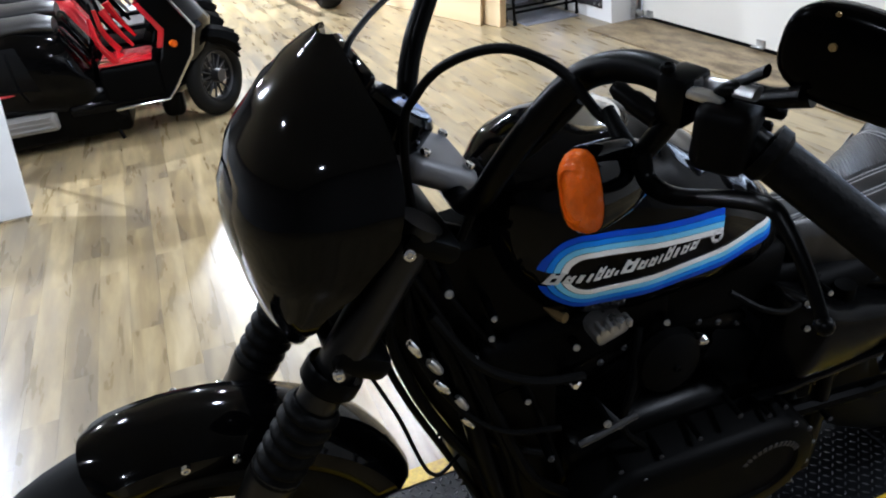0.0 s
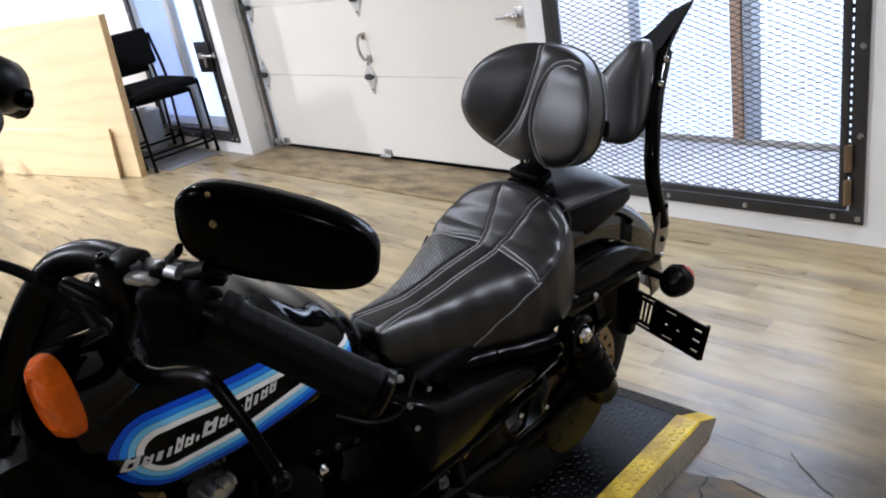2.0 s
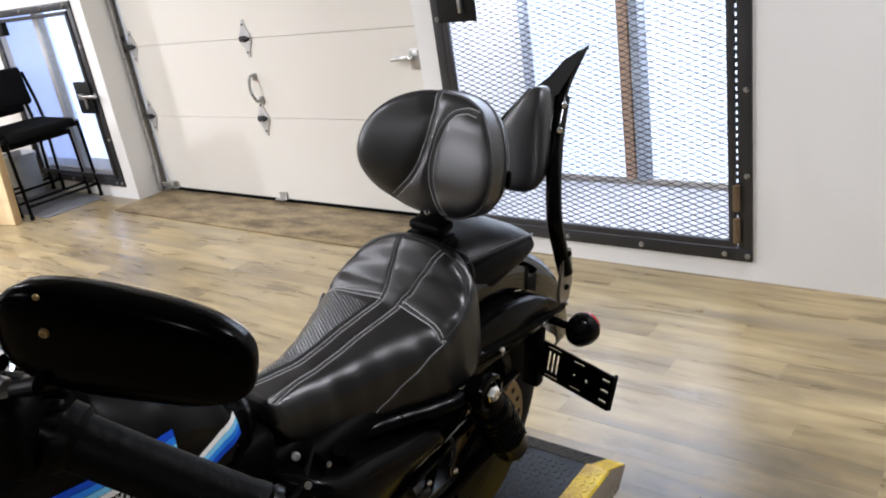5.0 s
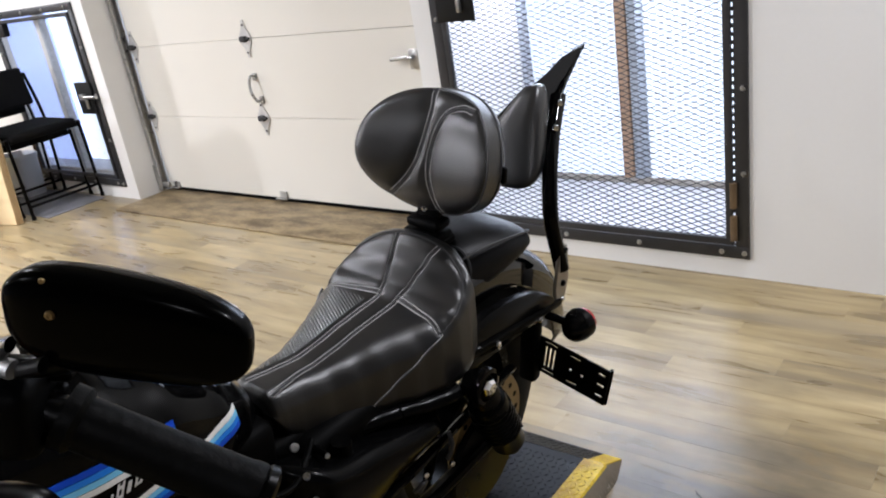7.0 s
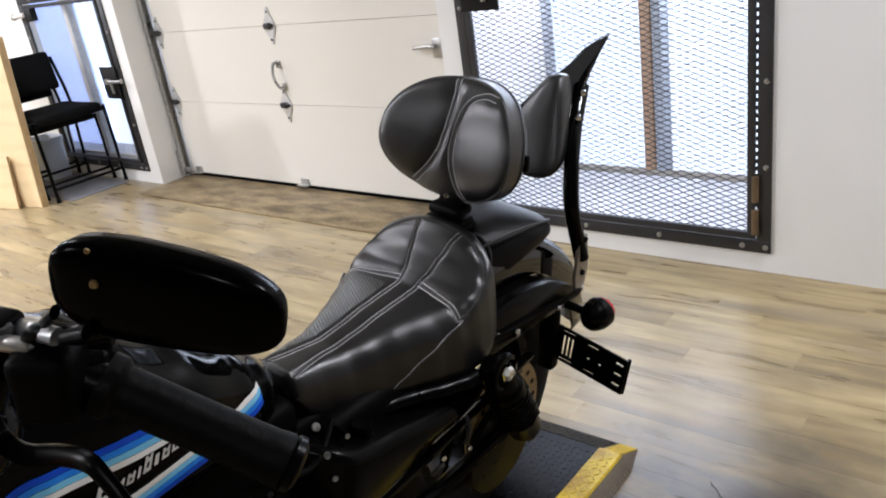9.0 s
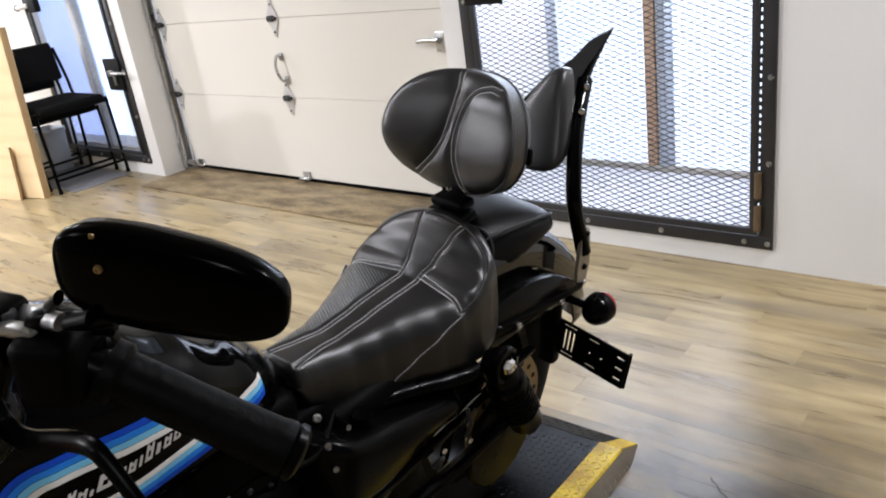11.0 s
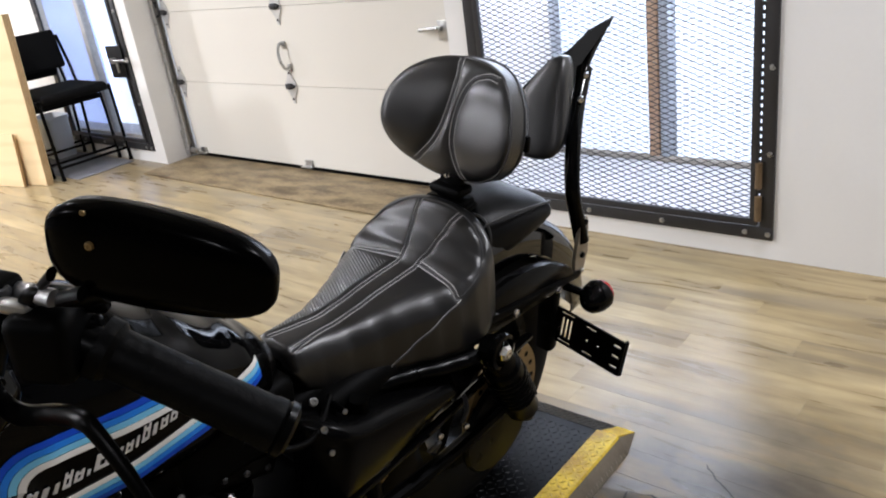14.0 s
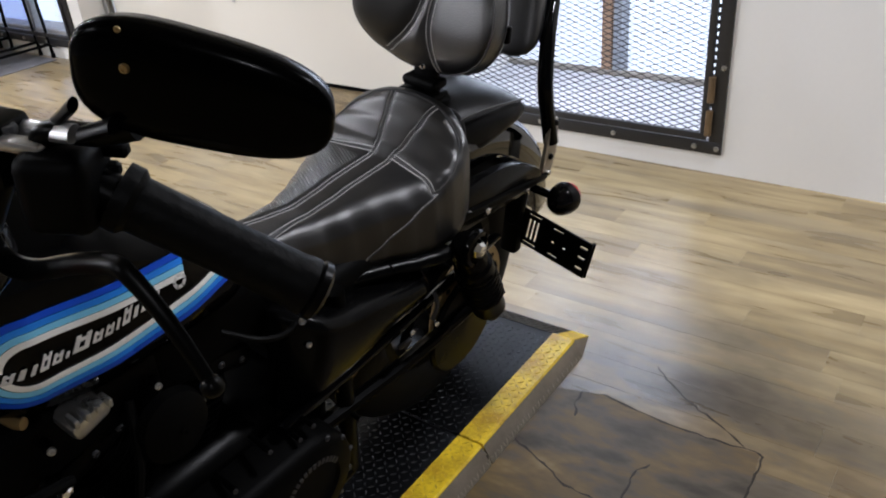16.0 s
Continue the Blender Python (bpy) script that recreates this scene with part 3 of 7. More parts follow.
# sills and glazing of the two openings
for i, (hole, posts, back) in enumerate(((WINDOW, ((-1.500, -1.452, TIMBER), (-1.446, -1.404, LATTICE), (-2.07, -2.02, GREY_TIMBER), (-2.012, -1.968, LATTICE)), WALL_Y + WALL_T), (HATCH, ((-5.34, -5.29, PALE_POST), (-5.285, -5.262, LATTICE)), WALL_Y + 0.05))):
    x0, x1, z0, z1 = hole
    win = thing("window_%d" % (i + 1), Matrix.Translation((0, 0, 0)), "bright glazed opening with timber posts behind a steel grille", "window", "", "structure")
    bm = bmesh.new()
    span(bm, (x0 - 0.15, back + 0.002, z0 - 0.02), (x1 + 0.1, back + 0.03, z0 + 0.035), 0.006)
    part("window_frame", bm, GREY_TIMBER, win)
    bm = bmesh.new()
    span(bm, (x0 + 0.002, WALL_Y + 0.01, z0 + 0.001), (x1 - 0.002, back - 0.002, z0 + 0.012), 0.002)
    part("window_sill", bm, SILL_GREY, win, "dirty pale concrete sill")
    for a, b, mt in posts:
        bm = bmesh.new()
        span(bm, (a, back + 0.004, z0 - 0.02), (b, back + (0.09 if i == 0 else 0.05), z1 + 0.2), 0.006)
        part("post", bm, mt, win)
    bm = bmesh.new()
    span(bm, (x0 - 0.5, back + 0.10, z0 - 0.02), (x1 + (0.3 if i == 0 else 0.04), back + 0.106, z1 + 0.2), 0)
    pane = part("pane", bm, GLASS, win)
    pane.visible_shadow = False


def grille(hole, pitch_x, pitch_z, half, lock_x, lock_z, hinge_right, label, mesh_metal, mesh_label):
    """A black steel frame bolted to the wall with a gate of expanded metal in it."""
    x0, x1, z0, z1 = hole[0] - 0.045, hole[1] + 0.045, hole[2] - 0.04, hole[3] + 0.04
    g = thing("security_grille", Matrix.Translation((x0, WALL_Y, z0)), label, "window grille")
    w, h, t = x1 - x0, z1 - z0, 0.046

    def bar(name, a, b, y0, y1, mt=FRAME_STEEL, par=None, lab=""):
        bm = bmesh.new()
        span(bm, (a[0], -y1, a[1]), (b[0], -y0, b[1]), 0.0015)
        return part(name, bm, mt, par or g, lab)
    for a, b in (((0, 0), (w, t)), ((0, h - t), (w, h)), ((0, t), (t, h - t)), ((w - t, t), (w, h - t))):
        bar("outer_frame", a, b, 0.0, 0.012)
    i0, i1, s = t + 0.007, t + 0.007, 0.024
    gate = bar("gate_frame", (i0, i1), (w - i0, i1 + s), 0.002, 0.02)
    for a, b in (((i0, h - i1 - s), (w - i0, h - i1)), ((i0, i1 + s), (i0 + s, h - i1 - s)), ((w - i0 - s, i1 + s), (w - i0, h - i1 - s))):
        bar("gate_frame", a, b, 0.002, 0.02)
    k, z = 0, t + 0.02
    while z < h - t - 0.03:
        for x in (t, w - t - 0.007):
            bar("tab", (x, z), (x + 0.007, z + 0.014), 0.004, 0.010)
        z += 0.026
    xx, zz = (w - t * 0.45, i0 + 0.02) if hinge_right else (t * 0.45, i0 + 0.02)
    bm = bmesh.new()
    for dz in (0.0, 0.12):
        spun(bm, [(0, 0), (0.012, 0), (0.012, 0.09), (0, 0.09)], (xx - 0.028 * (1 if hinge_right else -1), -0.022, zz + dz), (0, 0, 1), 12)
    part("hinge", bm, RUST, g, "rusty hinge barrel")
    n = max(3, round(w / 0.30))
    for a in range(n):
        bolt(g, (w * (a + 0.5) / n + 0.06, -0.012, t * 0.5), (0, -1, 0), 0.010, STEEL)
        bolt(g, (w * (a + 0.5) / n + 0.06, -0.012, h - t * 0.5), (0, -1, 0), 0.010, STEEL)
    z = t * 0.5
    while z < h - 0.05:
        for x in (t * 0.5 + 0.004, w - t * 0.35):
            bolt(g, (x, -0.012, z), (0, -1, 0), 0.010, STEEL)
        z += 0.29
    # expanded metal: two sets of slanting strands
    bm = bmesh.new()
    lo_x, hi_x, lo_z, hi_z = i0 + s * 0.6, w - i0 - s * 0.6, i1 + s * 0.6, h - i1 - s * 0.6
    slope, deep = pitch_z / pitch_x, 0.0010
    for sign in (1, -1):
        c = lo_z - slope * (hi_x - lo_x)
        while c < hi_z + slope * (hi_x - lo_x):
            a, b = lo_x, hi_x
            f = (lambda x, c=c: c + slope * (x - lo_x)) if sign > 0 else (lambda x, c=c: c - slope * (x - hi_x))
            xs = sorted(((lo_z - c) / (sign * slope) + (lo_x if sign > 0 else hi_x), (hi_z - c) / (sign * slope) + (lo_x if sign > 0 else hi_x)))
            a, b = max(a, xs[0]), min(b, xs[1])
            if b - a > 0.004:
                q = [(a, f(a)), (b, f(b))]
                ring = lambda p: [(p[0], -0.008 - deep, p[1] - half), (p[0], -0.008 - deep, p[1] + half), (p[0], -0.008 + deep, p[1] + half), (p[0], -0.008 + deep, p[1] - half)]
                join_faces(bm, [ring(q[0]), ring(q[1])])
            c += pitch_z
    part("expanded_metal", bm, mesh_metal, g, mesh_label, kind="stuff")
    # lock plate with its bolt
    bm = bmesh.new()
    lx, lz = lock_x - x0, lock_z - z0
    span(bm, (lx - 0.10, -0.028, lz - 0.10), (lx + 0.08, -0.021, lz + 0.10), 0.002)
    lock = part("lock_plate", bm, LOCK_BLACK, g, "black steel lock plate with a zinc slide bolt")
    bm = bmesh.new()
    sweep(bm, [(lx - 0.02, -0.042, lz + 0.01), (lx + 0.15 * (1 if hinge_right is False else -1), -0.042, lz + 0.01)], 0.010, 10)
    box(bm, (lx - 0.02, -0.04, lz + 0.01), (0.05, 0.024, 0.035), 0.004)
    box(bm, (lx + 0.02, -0.04, lz - 0.03), (0.014, 0.02, 0.07), 0.004)
    part("slide_bolt", bm, STEEL, lock)
    return g


grille(WINDOW, 0.052, 0.0205, 0.0016, -1.87, 1.055, True, "black steel window grille of expanded metal bolted to the white wall", FRAME_STEEL, "black expanded metal mesh with flat diamond openings")
grille(HATCH, 0.046, 0.018, 0.0007, -4.82, 0.665, False, "black steel hatch grille of expanded metal beside the garage door", LATTICE, "fine pale galvanised mesh")

# stop block on the upper corner of the hatch gate, with the pale rod that it holds
stop = thing("gate_stop", Matrix.Translation((-5.60, WALL_Y - 0.03, 1.125)), "small black stop block with a pale rod on the hatch grille", "gate stop")
bm = bmesh.new()
box(bm, (0.02, -0.012, 0), (0.10, 0.042, 0.085), 0.006)
box(bm, (-0.045, -0.004, 0.012), (0.05, 0.026, 0.05), 0.005)
part("block", bm, LOCK_BLACK, stop)
bm = bmesh.new()
sweep(bm, [(-0.21, -0.02, -0.005), (-0.05, -0.02, 0.004)], 0.016, 10)
spun(bm, [(0, 0), (0.024, 0), (0.024, 0.018), (0, 0.018)], (-0.212, -0.02, -0.005), (-1, 0, 0), 14)
part("rod", bm, PALE_POST, stop, "pale painted rod")

# garage door
DOOR_Y = 2.905
door = thing("garage_door", Matrix.Translation((0, DOOR_Y, 0)), "closed white sectional garage door with steel hinges and a lift handle", "garage door")
SEAMS = (0.026, 0.494, 0.923, 1.352, 1.781, 2.16)
D0, D1 = -4.548, -2.14
for a, b in zip(SEAMS, SEAMS[1:]):
    bm = bmesh.new()
    rings = []
    for y, z in ((0.045, a + 0.0008), (0.0015, a + 0.0008), (0.0, a + 0.0022), (0.0, b - 0.0024), (0.0015, b - 0.0010), (0.045, b - 0.0010)):
        rings.append((y, z))
    rows = [[(x, y, z) for y, z in rings] for x in (D0, D1)]
    join_faces(bm, rows)
    part("door_panel", bm, DOOR_PAINT, door, angle=25)
bm = bmesh.new()
span(bm, (D0, 0.004, 0.004), (D1, 0.05, 0.027), 0.006)
part("bottom_seal", bm, RUBBER, door, "black rubber bottom seal")


def strap_hinge(x, z):
    bm = bmesh.new()
    for s in (1, -1):
        ring = [(x - 0.044, -0.003, z), (x - 0.038, -0.003, z + s * 0.022), (x - 0.012, -0.003, z + s * 0.060), (x - 0.006, -0.003, z + s * 0.096), (x + 0.012, -0.003, z + s * 0.096), (x + 0.018, -0.003, z + s * 0.060), (x + 0.042, -0.003, z + s * 0.022), (x + 0.046, -0.003, z)]
        join_faces(bm, [ring, [(p[0], -0.007, p[2]) for p in ring]])
    h = part("hinge", bm, HINGE_ZINC, door, "zinc plated strap hinge")
    bm = bmesh.new()
    spun(bm, [(0, -0.034), (0.009, -0.034), (0.009, 0.034), (0, 0.034)], (x, -0.012, z), (1, 0, 0), 12)
    box(bm, (x - 0.005, -0.014, z), (0.045, 0.022, 0.03), 0.004)
    part("knuckle", bm, GREY_CAST, h)
    for s in (1, -1):
        bolt(h, (x + 0.003, -0.007, z + s * 0.072), (0, -1, 0), 0.006, GREY_CAST)


for hx in (D0 + 0.035, -3.447, D1 - 0.10):
    for hz in SEAMS[1:4]:
        strap_hinge(hx, hz)
bm = bmesh.new()
sweep(bm, [(-3.442, -0.004, 0.72), (-3.442, -0.035, 0.728), (-3.446, -0.05, 0.68), (-3.436, -0.05, 0.63), (-3.425, -0.035, 0.595), (-3.425, -0.004, 0.60)], 0.008, 8)
box(bm, (-3.442, -0.006, 0.72), (0.03, 0.008, 0.04), 0.002)
box(bm, (-3.425, -0.006, 0.595), (0.03, 0.008, 0.04), 0.002)
part("lift_handle", bm, STEEL, door, "bent zinc lift handle")
bm = bmesh.new()
box(bm, (-2.30, -0.012, 0.78), (0.055, 0.02, 0.09), 0.004)
sweep(bm, [(-2.30, -0.03, 0.79), (-2.37, -0.034, 0.79), (-2.43, -0.03, 0.784)], 0.010, 10)
part("lock_handle", bm, STEEL, door, "zinc side lock with a lever")
for bx in (D0 + 0.08, -3.437, D1 - 0.12):
    bm = bmesh.new()
    box(bm, (bx, -0.014, 0.028), (0.085, 0.03, 0.008), 0.002)
    box(bm, (bx + 0.01, -0.006, 0.045), (0.06, 0.008, 0.045), 0.002)
    part("bottom_bracket", bm, STEEL, door, "zinc bottom bracket")
track = thing("door_track", Matrix.Translation((D0 - 0.022, DOOR_Y, 0)), "grey steel vertical door track in the jamb", "door track")
bm = bmesh.new()
rows = [[(-0.018, -0.005, z), (-0.018, -0.05, z), (0.016, -0.05, z), (0.016, -0.045, z), (-0.014, -0.045, z), (-0.014, -0.009, z), (0.016, -0.009, z), (0.016, -0.005, z)] for z in (0.01, 2.05)]
join_faces(bm, rows)
part("channel", bm, STEEL, track)
bm = bmesh.new()
box(bm, (0.005, -0.06, 0.10), (0.05, 0.006, 0.17), 0.002)
box(bm, (0.055, -0.045, 0.055), (0.08, 0.02, 0.03), 0.003)
part("floor_bracket", bm, STEEL, track)
for z in (0.05, 0.12, 0.16):
    bolt(track, (0.0, -0.063, z), (0, -1, 0), 0.008, STEEL)

# worn threshold board in the doorway
bm = bmesh.new()
span(bm, (-4.56, 2.50, 0.0), (-2.135, DOOR_Y - 0.002, 0.0085), 0.002)
tagged(part("threshold_board", bm, OLD_PLY), "worn brown plywood threshold board lying before the garage door", "board")

# plywood sheets leaning beyond the chairs
def sheet(name, a, b, high, thick, lean, label, cap=None):
    a, b = Vector((*a, 0)), Vector((*b, 0))
    d = (b - a).normalized()
    nrm = Vector((-d.y, d.x, 0))
    if nrm.y < 0:
        nrm = -nrm
    t = thing(name, Matrix.Translation(a), label, "board")
    bm = bmesh.new()
    L = (b - a).length
    up = Vector((0, 0, 1)) * math.cos(lean) + nrm * math.sin(lean)
    thk = (nrm * math.cos(lean) - Vector((0, 0, 1)) * math.sin(lean)) * thick
    c0 = Vector((0, 0, thick * math.sin(lean)))
    ring = lambda o: [c0 + o, c0 + o + thk, c0 + o + thk + up * high, c0 + o + up * high]
    join_faces(bm, [ring(Vector()), ring(d * L)])
    bmesh.ops.bevel(bm, geom=list(bm.edges), offset=0.0015, segments=1, affect="EDGES")
    part("face_ply", bm, PINE, t)
    bm = bmesh.new()
    for k in range(1, 5):
        o = thk * (k / 5 - 0.06)
        e = c0 + o - d * 0.0012
        w = thk * 0.10
        join_faces(bm, [[e, e + w, e + w + up * high * 0.998, e + up * high * 0.998], [e - d * 0.0006 + d * 0.004, e + w + d * 0.004, e + w + up * high * 0.998 + d * 0.004, e + up * high * 0.998 + d * 0.004]])
    part("edge_ply", bm, PLY_EDGE, t, "darker plywood edge layers")
    return t


sheet("plywood_sheet", (-5.053, 2.107), (-6.93, 1.745), 1.05, 0.05, radians(4), "large pale pine plywood sheet standing on its edge")
sheet("plywood_offcut", (-5.215, 2.03), (-6.9, 1.69), 0.34, 0.018, radians(6), "low pale pine plywood offcut leaning on the large sheet")


# stacked visitor chairs
def chair(m, label, S):
    c = thing("visitor_chair", m, label, "chair", "stacked visitor chairs")
    W, D = 0.48, 0.46
    bm = bmesh.new()
    box(bm, (0.0, 0.0, S - 0.032), (D + 0.03, W - 0.03, 0.062), 0.026, None, 4)
    part("seat", bm, FABRIC, c)
    bm = bmesh.new()
    tilt = Matrix.Rotation(radians(-10), 3, "Y")
    box(bm, (-0.250, 0, S + 0.215), (0.045, W - 0.06, 0.25), 0.022, tilt, 4)
    part("backrest", bm, FABRIC, c)
    for s in (1, -1):
        y = s * (W / 2)
        bm = bmesh.new()
        sweep(bm, [(0.235, y, 0.012), (0.225, y, S - 0.07), (0.19, y, S - 0.045), (-0.1, y, S - 0.045), (-0.20, y, S - 0.02), (-0.232, y, S + 0.10), (-0.268, y * 0.93, S + 0.30)], 0.011, 10)
        part("side_tube", bm, SATIN, c)
        bm = bmesh.new()
        sweep(bm, [(-0.26, y, 0.012), (-0.225, y, S - 0.16), (-0.19, y, S - 0.055)], 0.011, 10)
        part("leg", bm, SATIN, c)
        for x in (0.235, -0.26):
            bm = bmesh.new()
            spun(bm, [(0, 0.0), (0.014, 0.0), (0.014, 0.022), (0.011, 0.026)], (x, y, 0.0), (0, 0, 1), 12)
            part("foot_cap", bm, RUBBER, c)
    bm = bmesh.new()
    sweep(bm, [(0.2, -W / 2, S - 0.055), (0.2, W / 2, S - 0.055)], 0.010, 8)
    part("stretcher", bm, SATIN, c)
    for x in (-0.258, 0.234):
        bm = bmesh.new()
        sweep(bm, [(x, -W / 2, 0.085), (x, W / 2, 0.085)], 0.009, 8)
        part("stretcher", bm, SATIN, c)
    return c


chair(Matrix.Translation((-5.27, 2.45, 0.0)), "black fabric visitor chair with a black tube frame beside the hatch", 0.545)
chair(Matrix.Translation((-5.42, 2.452, 0.0)), "second black fabric visitor chair pushed under the first one", 0.485)
bm = bmesh.new()
span(bm, (-5.95, 2.26, 0.0), (-4.95, 2.66, 0.006), 0.002)
tagged(part("floor_mat", bm, MAT_GREY), "grey rubber floor mat under the stacked chairs", "mat")
bm = bmesh.new()
rings = []
for z, k in ((0.0, 0.88), (0.012, 0.9), (0.27, 1.0), (0.28, 1.06), (0.30, 1.06), (0.30, 0.98), (0.27, 0.95), (0.02, 0.85)):
    rings.append([(-5.78 + 0.13 * k * math.copysign(abs(math.cos(a)) ** 0.4, math.cos(a)), 2.56 + 0.09 * k * math.copysign(abs(math.sin(a)) ** 0.4, math.sin(a)), z) for a in (2 * math.pi * i / 32 for i in range(32))])
join_faces(bm, rings)
tagged(part("storage_bin", bm, surface("pale blue plastic", (0.60, 0.65, 0.74), 0.45, 0, 0.1, 8, 120, 0.1)), "pale blue plastic storage bin behind the stacked chairs", "bin")


# ---- the tread plate platform ----
RAMP_X0, RAMP_X1, RAMP_Y0, RAMP_Y1, RAMP_Z = -1.30, -0.765, -0.75, 1.50, 0.045
ramp = thing("tread_plate_platform", Matrix.Translation((0, 0, 0)), "low black tread plate platform with worn yellow edges", "platform")
for y0, y1 in ((RAMP_Y0, 1.071), (1.077, RAMP_Y1)):
    bm = bmesh.new()
    span(bm, (RAMP_X0 + 0.05, y0, 0.0), (RAMP_X1 - 0.036, y1, RAMP_Z), 0.0015)
    part("deck", bm, PLATE_BLACK, ramp)
    for xs in ((RAMP_X1 - 0.038, RAMP_X1 + 0.018, RAMP_X1 + 0.043), (RAMP_X0 + 0.052, RAMP_X0 + 0.006, RAMP_X0 - 0.03)):
        bm = bmesh.new()
        a, b, c = xs
        join_faces(bm, [[(a, y, 0.0), (a, y, RAMP_Z + 0.002), (b, y, RAMP_Z + 0.001), (b + (0.004 if b > a else -0.004), y, RAMP_Z - 0.003), (b, y, 0.0)] for y in (y0, y1)])
        part("yellow_edge", bm, YELLOW, ramp, "worn yellow edge strip")
        bm = bmesh.new()
        o = 0.005 if b > a else -0.005
        join_faces(bm, [[(b + o, y, 0.0), (b + o, y, RAMP_Z - 0.004), (c, y, 0.001), (c, y, 0.0)] for y in (y0, y1)])
        part("edge_slope", bm, PLATE_BARE, ramp, "bare tread plate side slope")
bm = bmesh.new()
join_faces(bm, [[(x, RAMP_Y1 + 0.001, 0), (x, RAMP_Y1 + 0.001, RAMP_Z), (x, RAMP_Y1 + 0.085, 0.004), (x, RAMP_Y1 + 0.085, 0)] for x in (RAMP_X0 + 0.05, RAMP_X1 - 0.03)])
part("end_slope", bm, PLATE_BLACK, ramp)
for side, xs in ((1, (RAMP_X1 - 0.029, RAMP_X1 + 0.018, RAMP_X1 + 0.043)), (-1, (RAMP_X0 + 0.049, RAMP_X0 + 0.006, RAMP_X0 - 0.03))):
    a, b, c = xs
    y0, y1 = RAMP_Y1 + 0.001, RAMP_Y1 + 0.085
    bm = bmesh.new()
    join_faces(bm, [[(x, y0, 0), (x, y0, RAMP_Z + 0.001), (x, y1, 0.004), (x, y1, 0)] for x in (a, b)])
    part("yellow_corner", bm, YELLOW, ramp, "worn yellow corner")
    bm = bmesh.new()
    foot = [bm.verts.new(p) for p in ((b + side * 0.001, y0, 0.0), (b + side * 0.001, y1, 0.0), (c, y0, 0.0))]
    top = [bm.verts.new(p) for p in ((b + side * 0.001, y0, RAMP_Z - 0.003), (b + side * 0.001, y1, 0.002), (c, y0, 0.001))]
    for k in range(3):
        bm.faces.new((foot[k], foot[(k + 1) % 3], top[(k + 1) % 3], top[k]))
    bm.faces.new(foot), bm.faces.new(top)
    part("corner_slope", bm, PLATE_BARE, ramp, "bare tread plate corner")


def tread(name, x0, x1, y0, y1, surf, pitch, mat):
    """Raised lozenges in alternating directions."""
    bm, j = bmesh.new(), 0
    y = y0
    while y < y1:
        x, i = x0, 0
        while x < x1:
            d = Vector((1, 1 if (i + j) % 2 else -1, 0)).normalized()
            p, s = Vector((x, y, 0)), Vector((-d.y, d.x, 0))
            q = [p + d * 0.0080, p + s * 0.0026, p - d * 0.0080, p - s * 0.0026]
            lo = [bm.verts.new((v.x, v.y, surf(v.x, v.y))) for v in q]
            top = [bm.verts.new((v.x, v.y, surf(v.x, v.y) + 0.0016)) for v in (p + d * 0.0052, p + s * 0.0011, p - d * 0.0052, p - s * 0.0011)]
            for k in range(4):
                bm.faces.new((lo[k], lo[(k + 1) % 4], top[(k + 1) % 4], top[k]))
            bm.faces.new(top)
            x, i = x + pitch, i + 1
        y, j = y + pitch, j + 1
    part(name, bm, mat, ramp, "", 38, "stuff")


tread("tread_relief", RAMP_X0 + 0.065, RAMP_X1 - 0.04, 0.02, RAMP_Y1 - 0.012, lambda x, y: RAMP_Z, 0.0165, TREAD_BLACK)
tread("tread_relief", RAMP_X1 - 0.028, RAMP_X1 + 0.010, 0.4, RAMP_Y1 - 0.012, lambda x, y: RAMP_Z + 0.0015, 0.0165, WORN_YELLOW)
tread("tread_relief", RAMP_X1 + 0.027, RAMP_X1 + 0.042, 0.4, RAMP_Y1 - 0.012, lambda x, y: (RAMP_Z - 0.004) * (RAMP_X1 + 0.045 - x) / 0.028, 0.0118, BARE_BUMP)
tread("tread_relief", RAMP_X0 + 0.065, RAMP_X1 - 0.04, RAMP_Y1 + 0.014, RAMP_Y1 + 0.075, lambda x, y: RAMP_Z - (y - RAMP_Y1) * 0.48, 0.0165, TREAD_BLACK)

# ---- the motorcycle; it leans on its side stand; x to its left, y to its rear ----
bike = thing("motorcycle", Matrix.Translation((-0.99, 0, 0.045)) @ Matrix.Rotation(radians(9.5), 4, "Y"),
             "gloss black cruiser with blue-striped tank and tall handlebar on a platform", "motorcycle")
FRONT, REAR = Vector((0, -0.245, 0.298)), Vector((0, 1.165, 0.315))


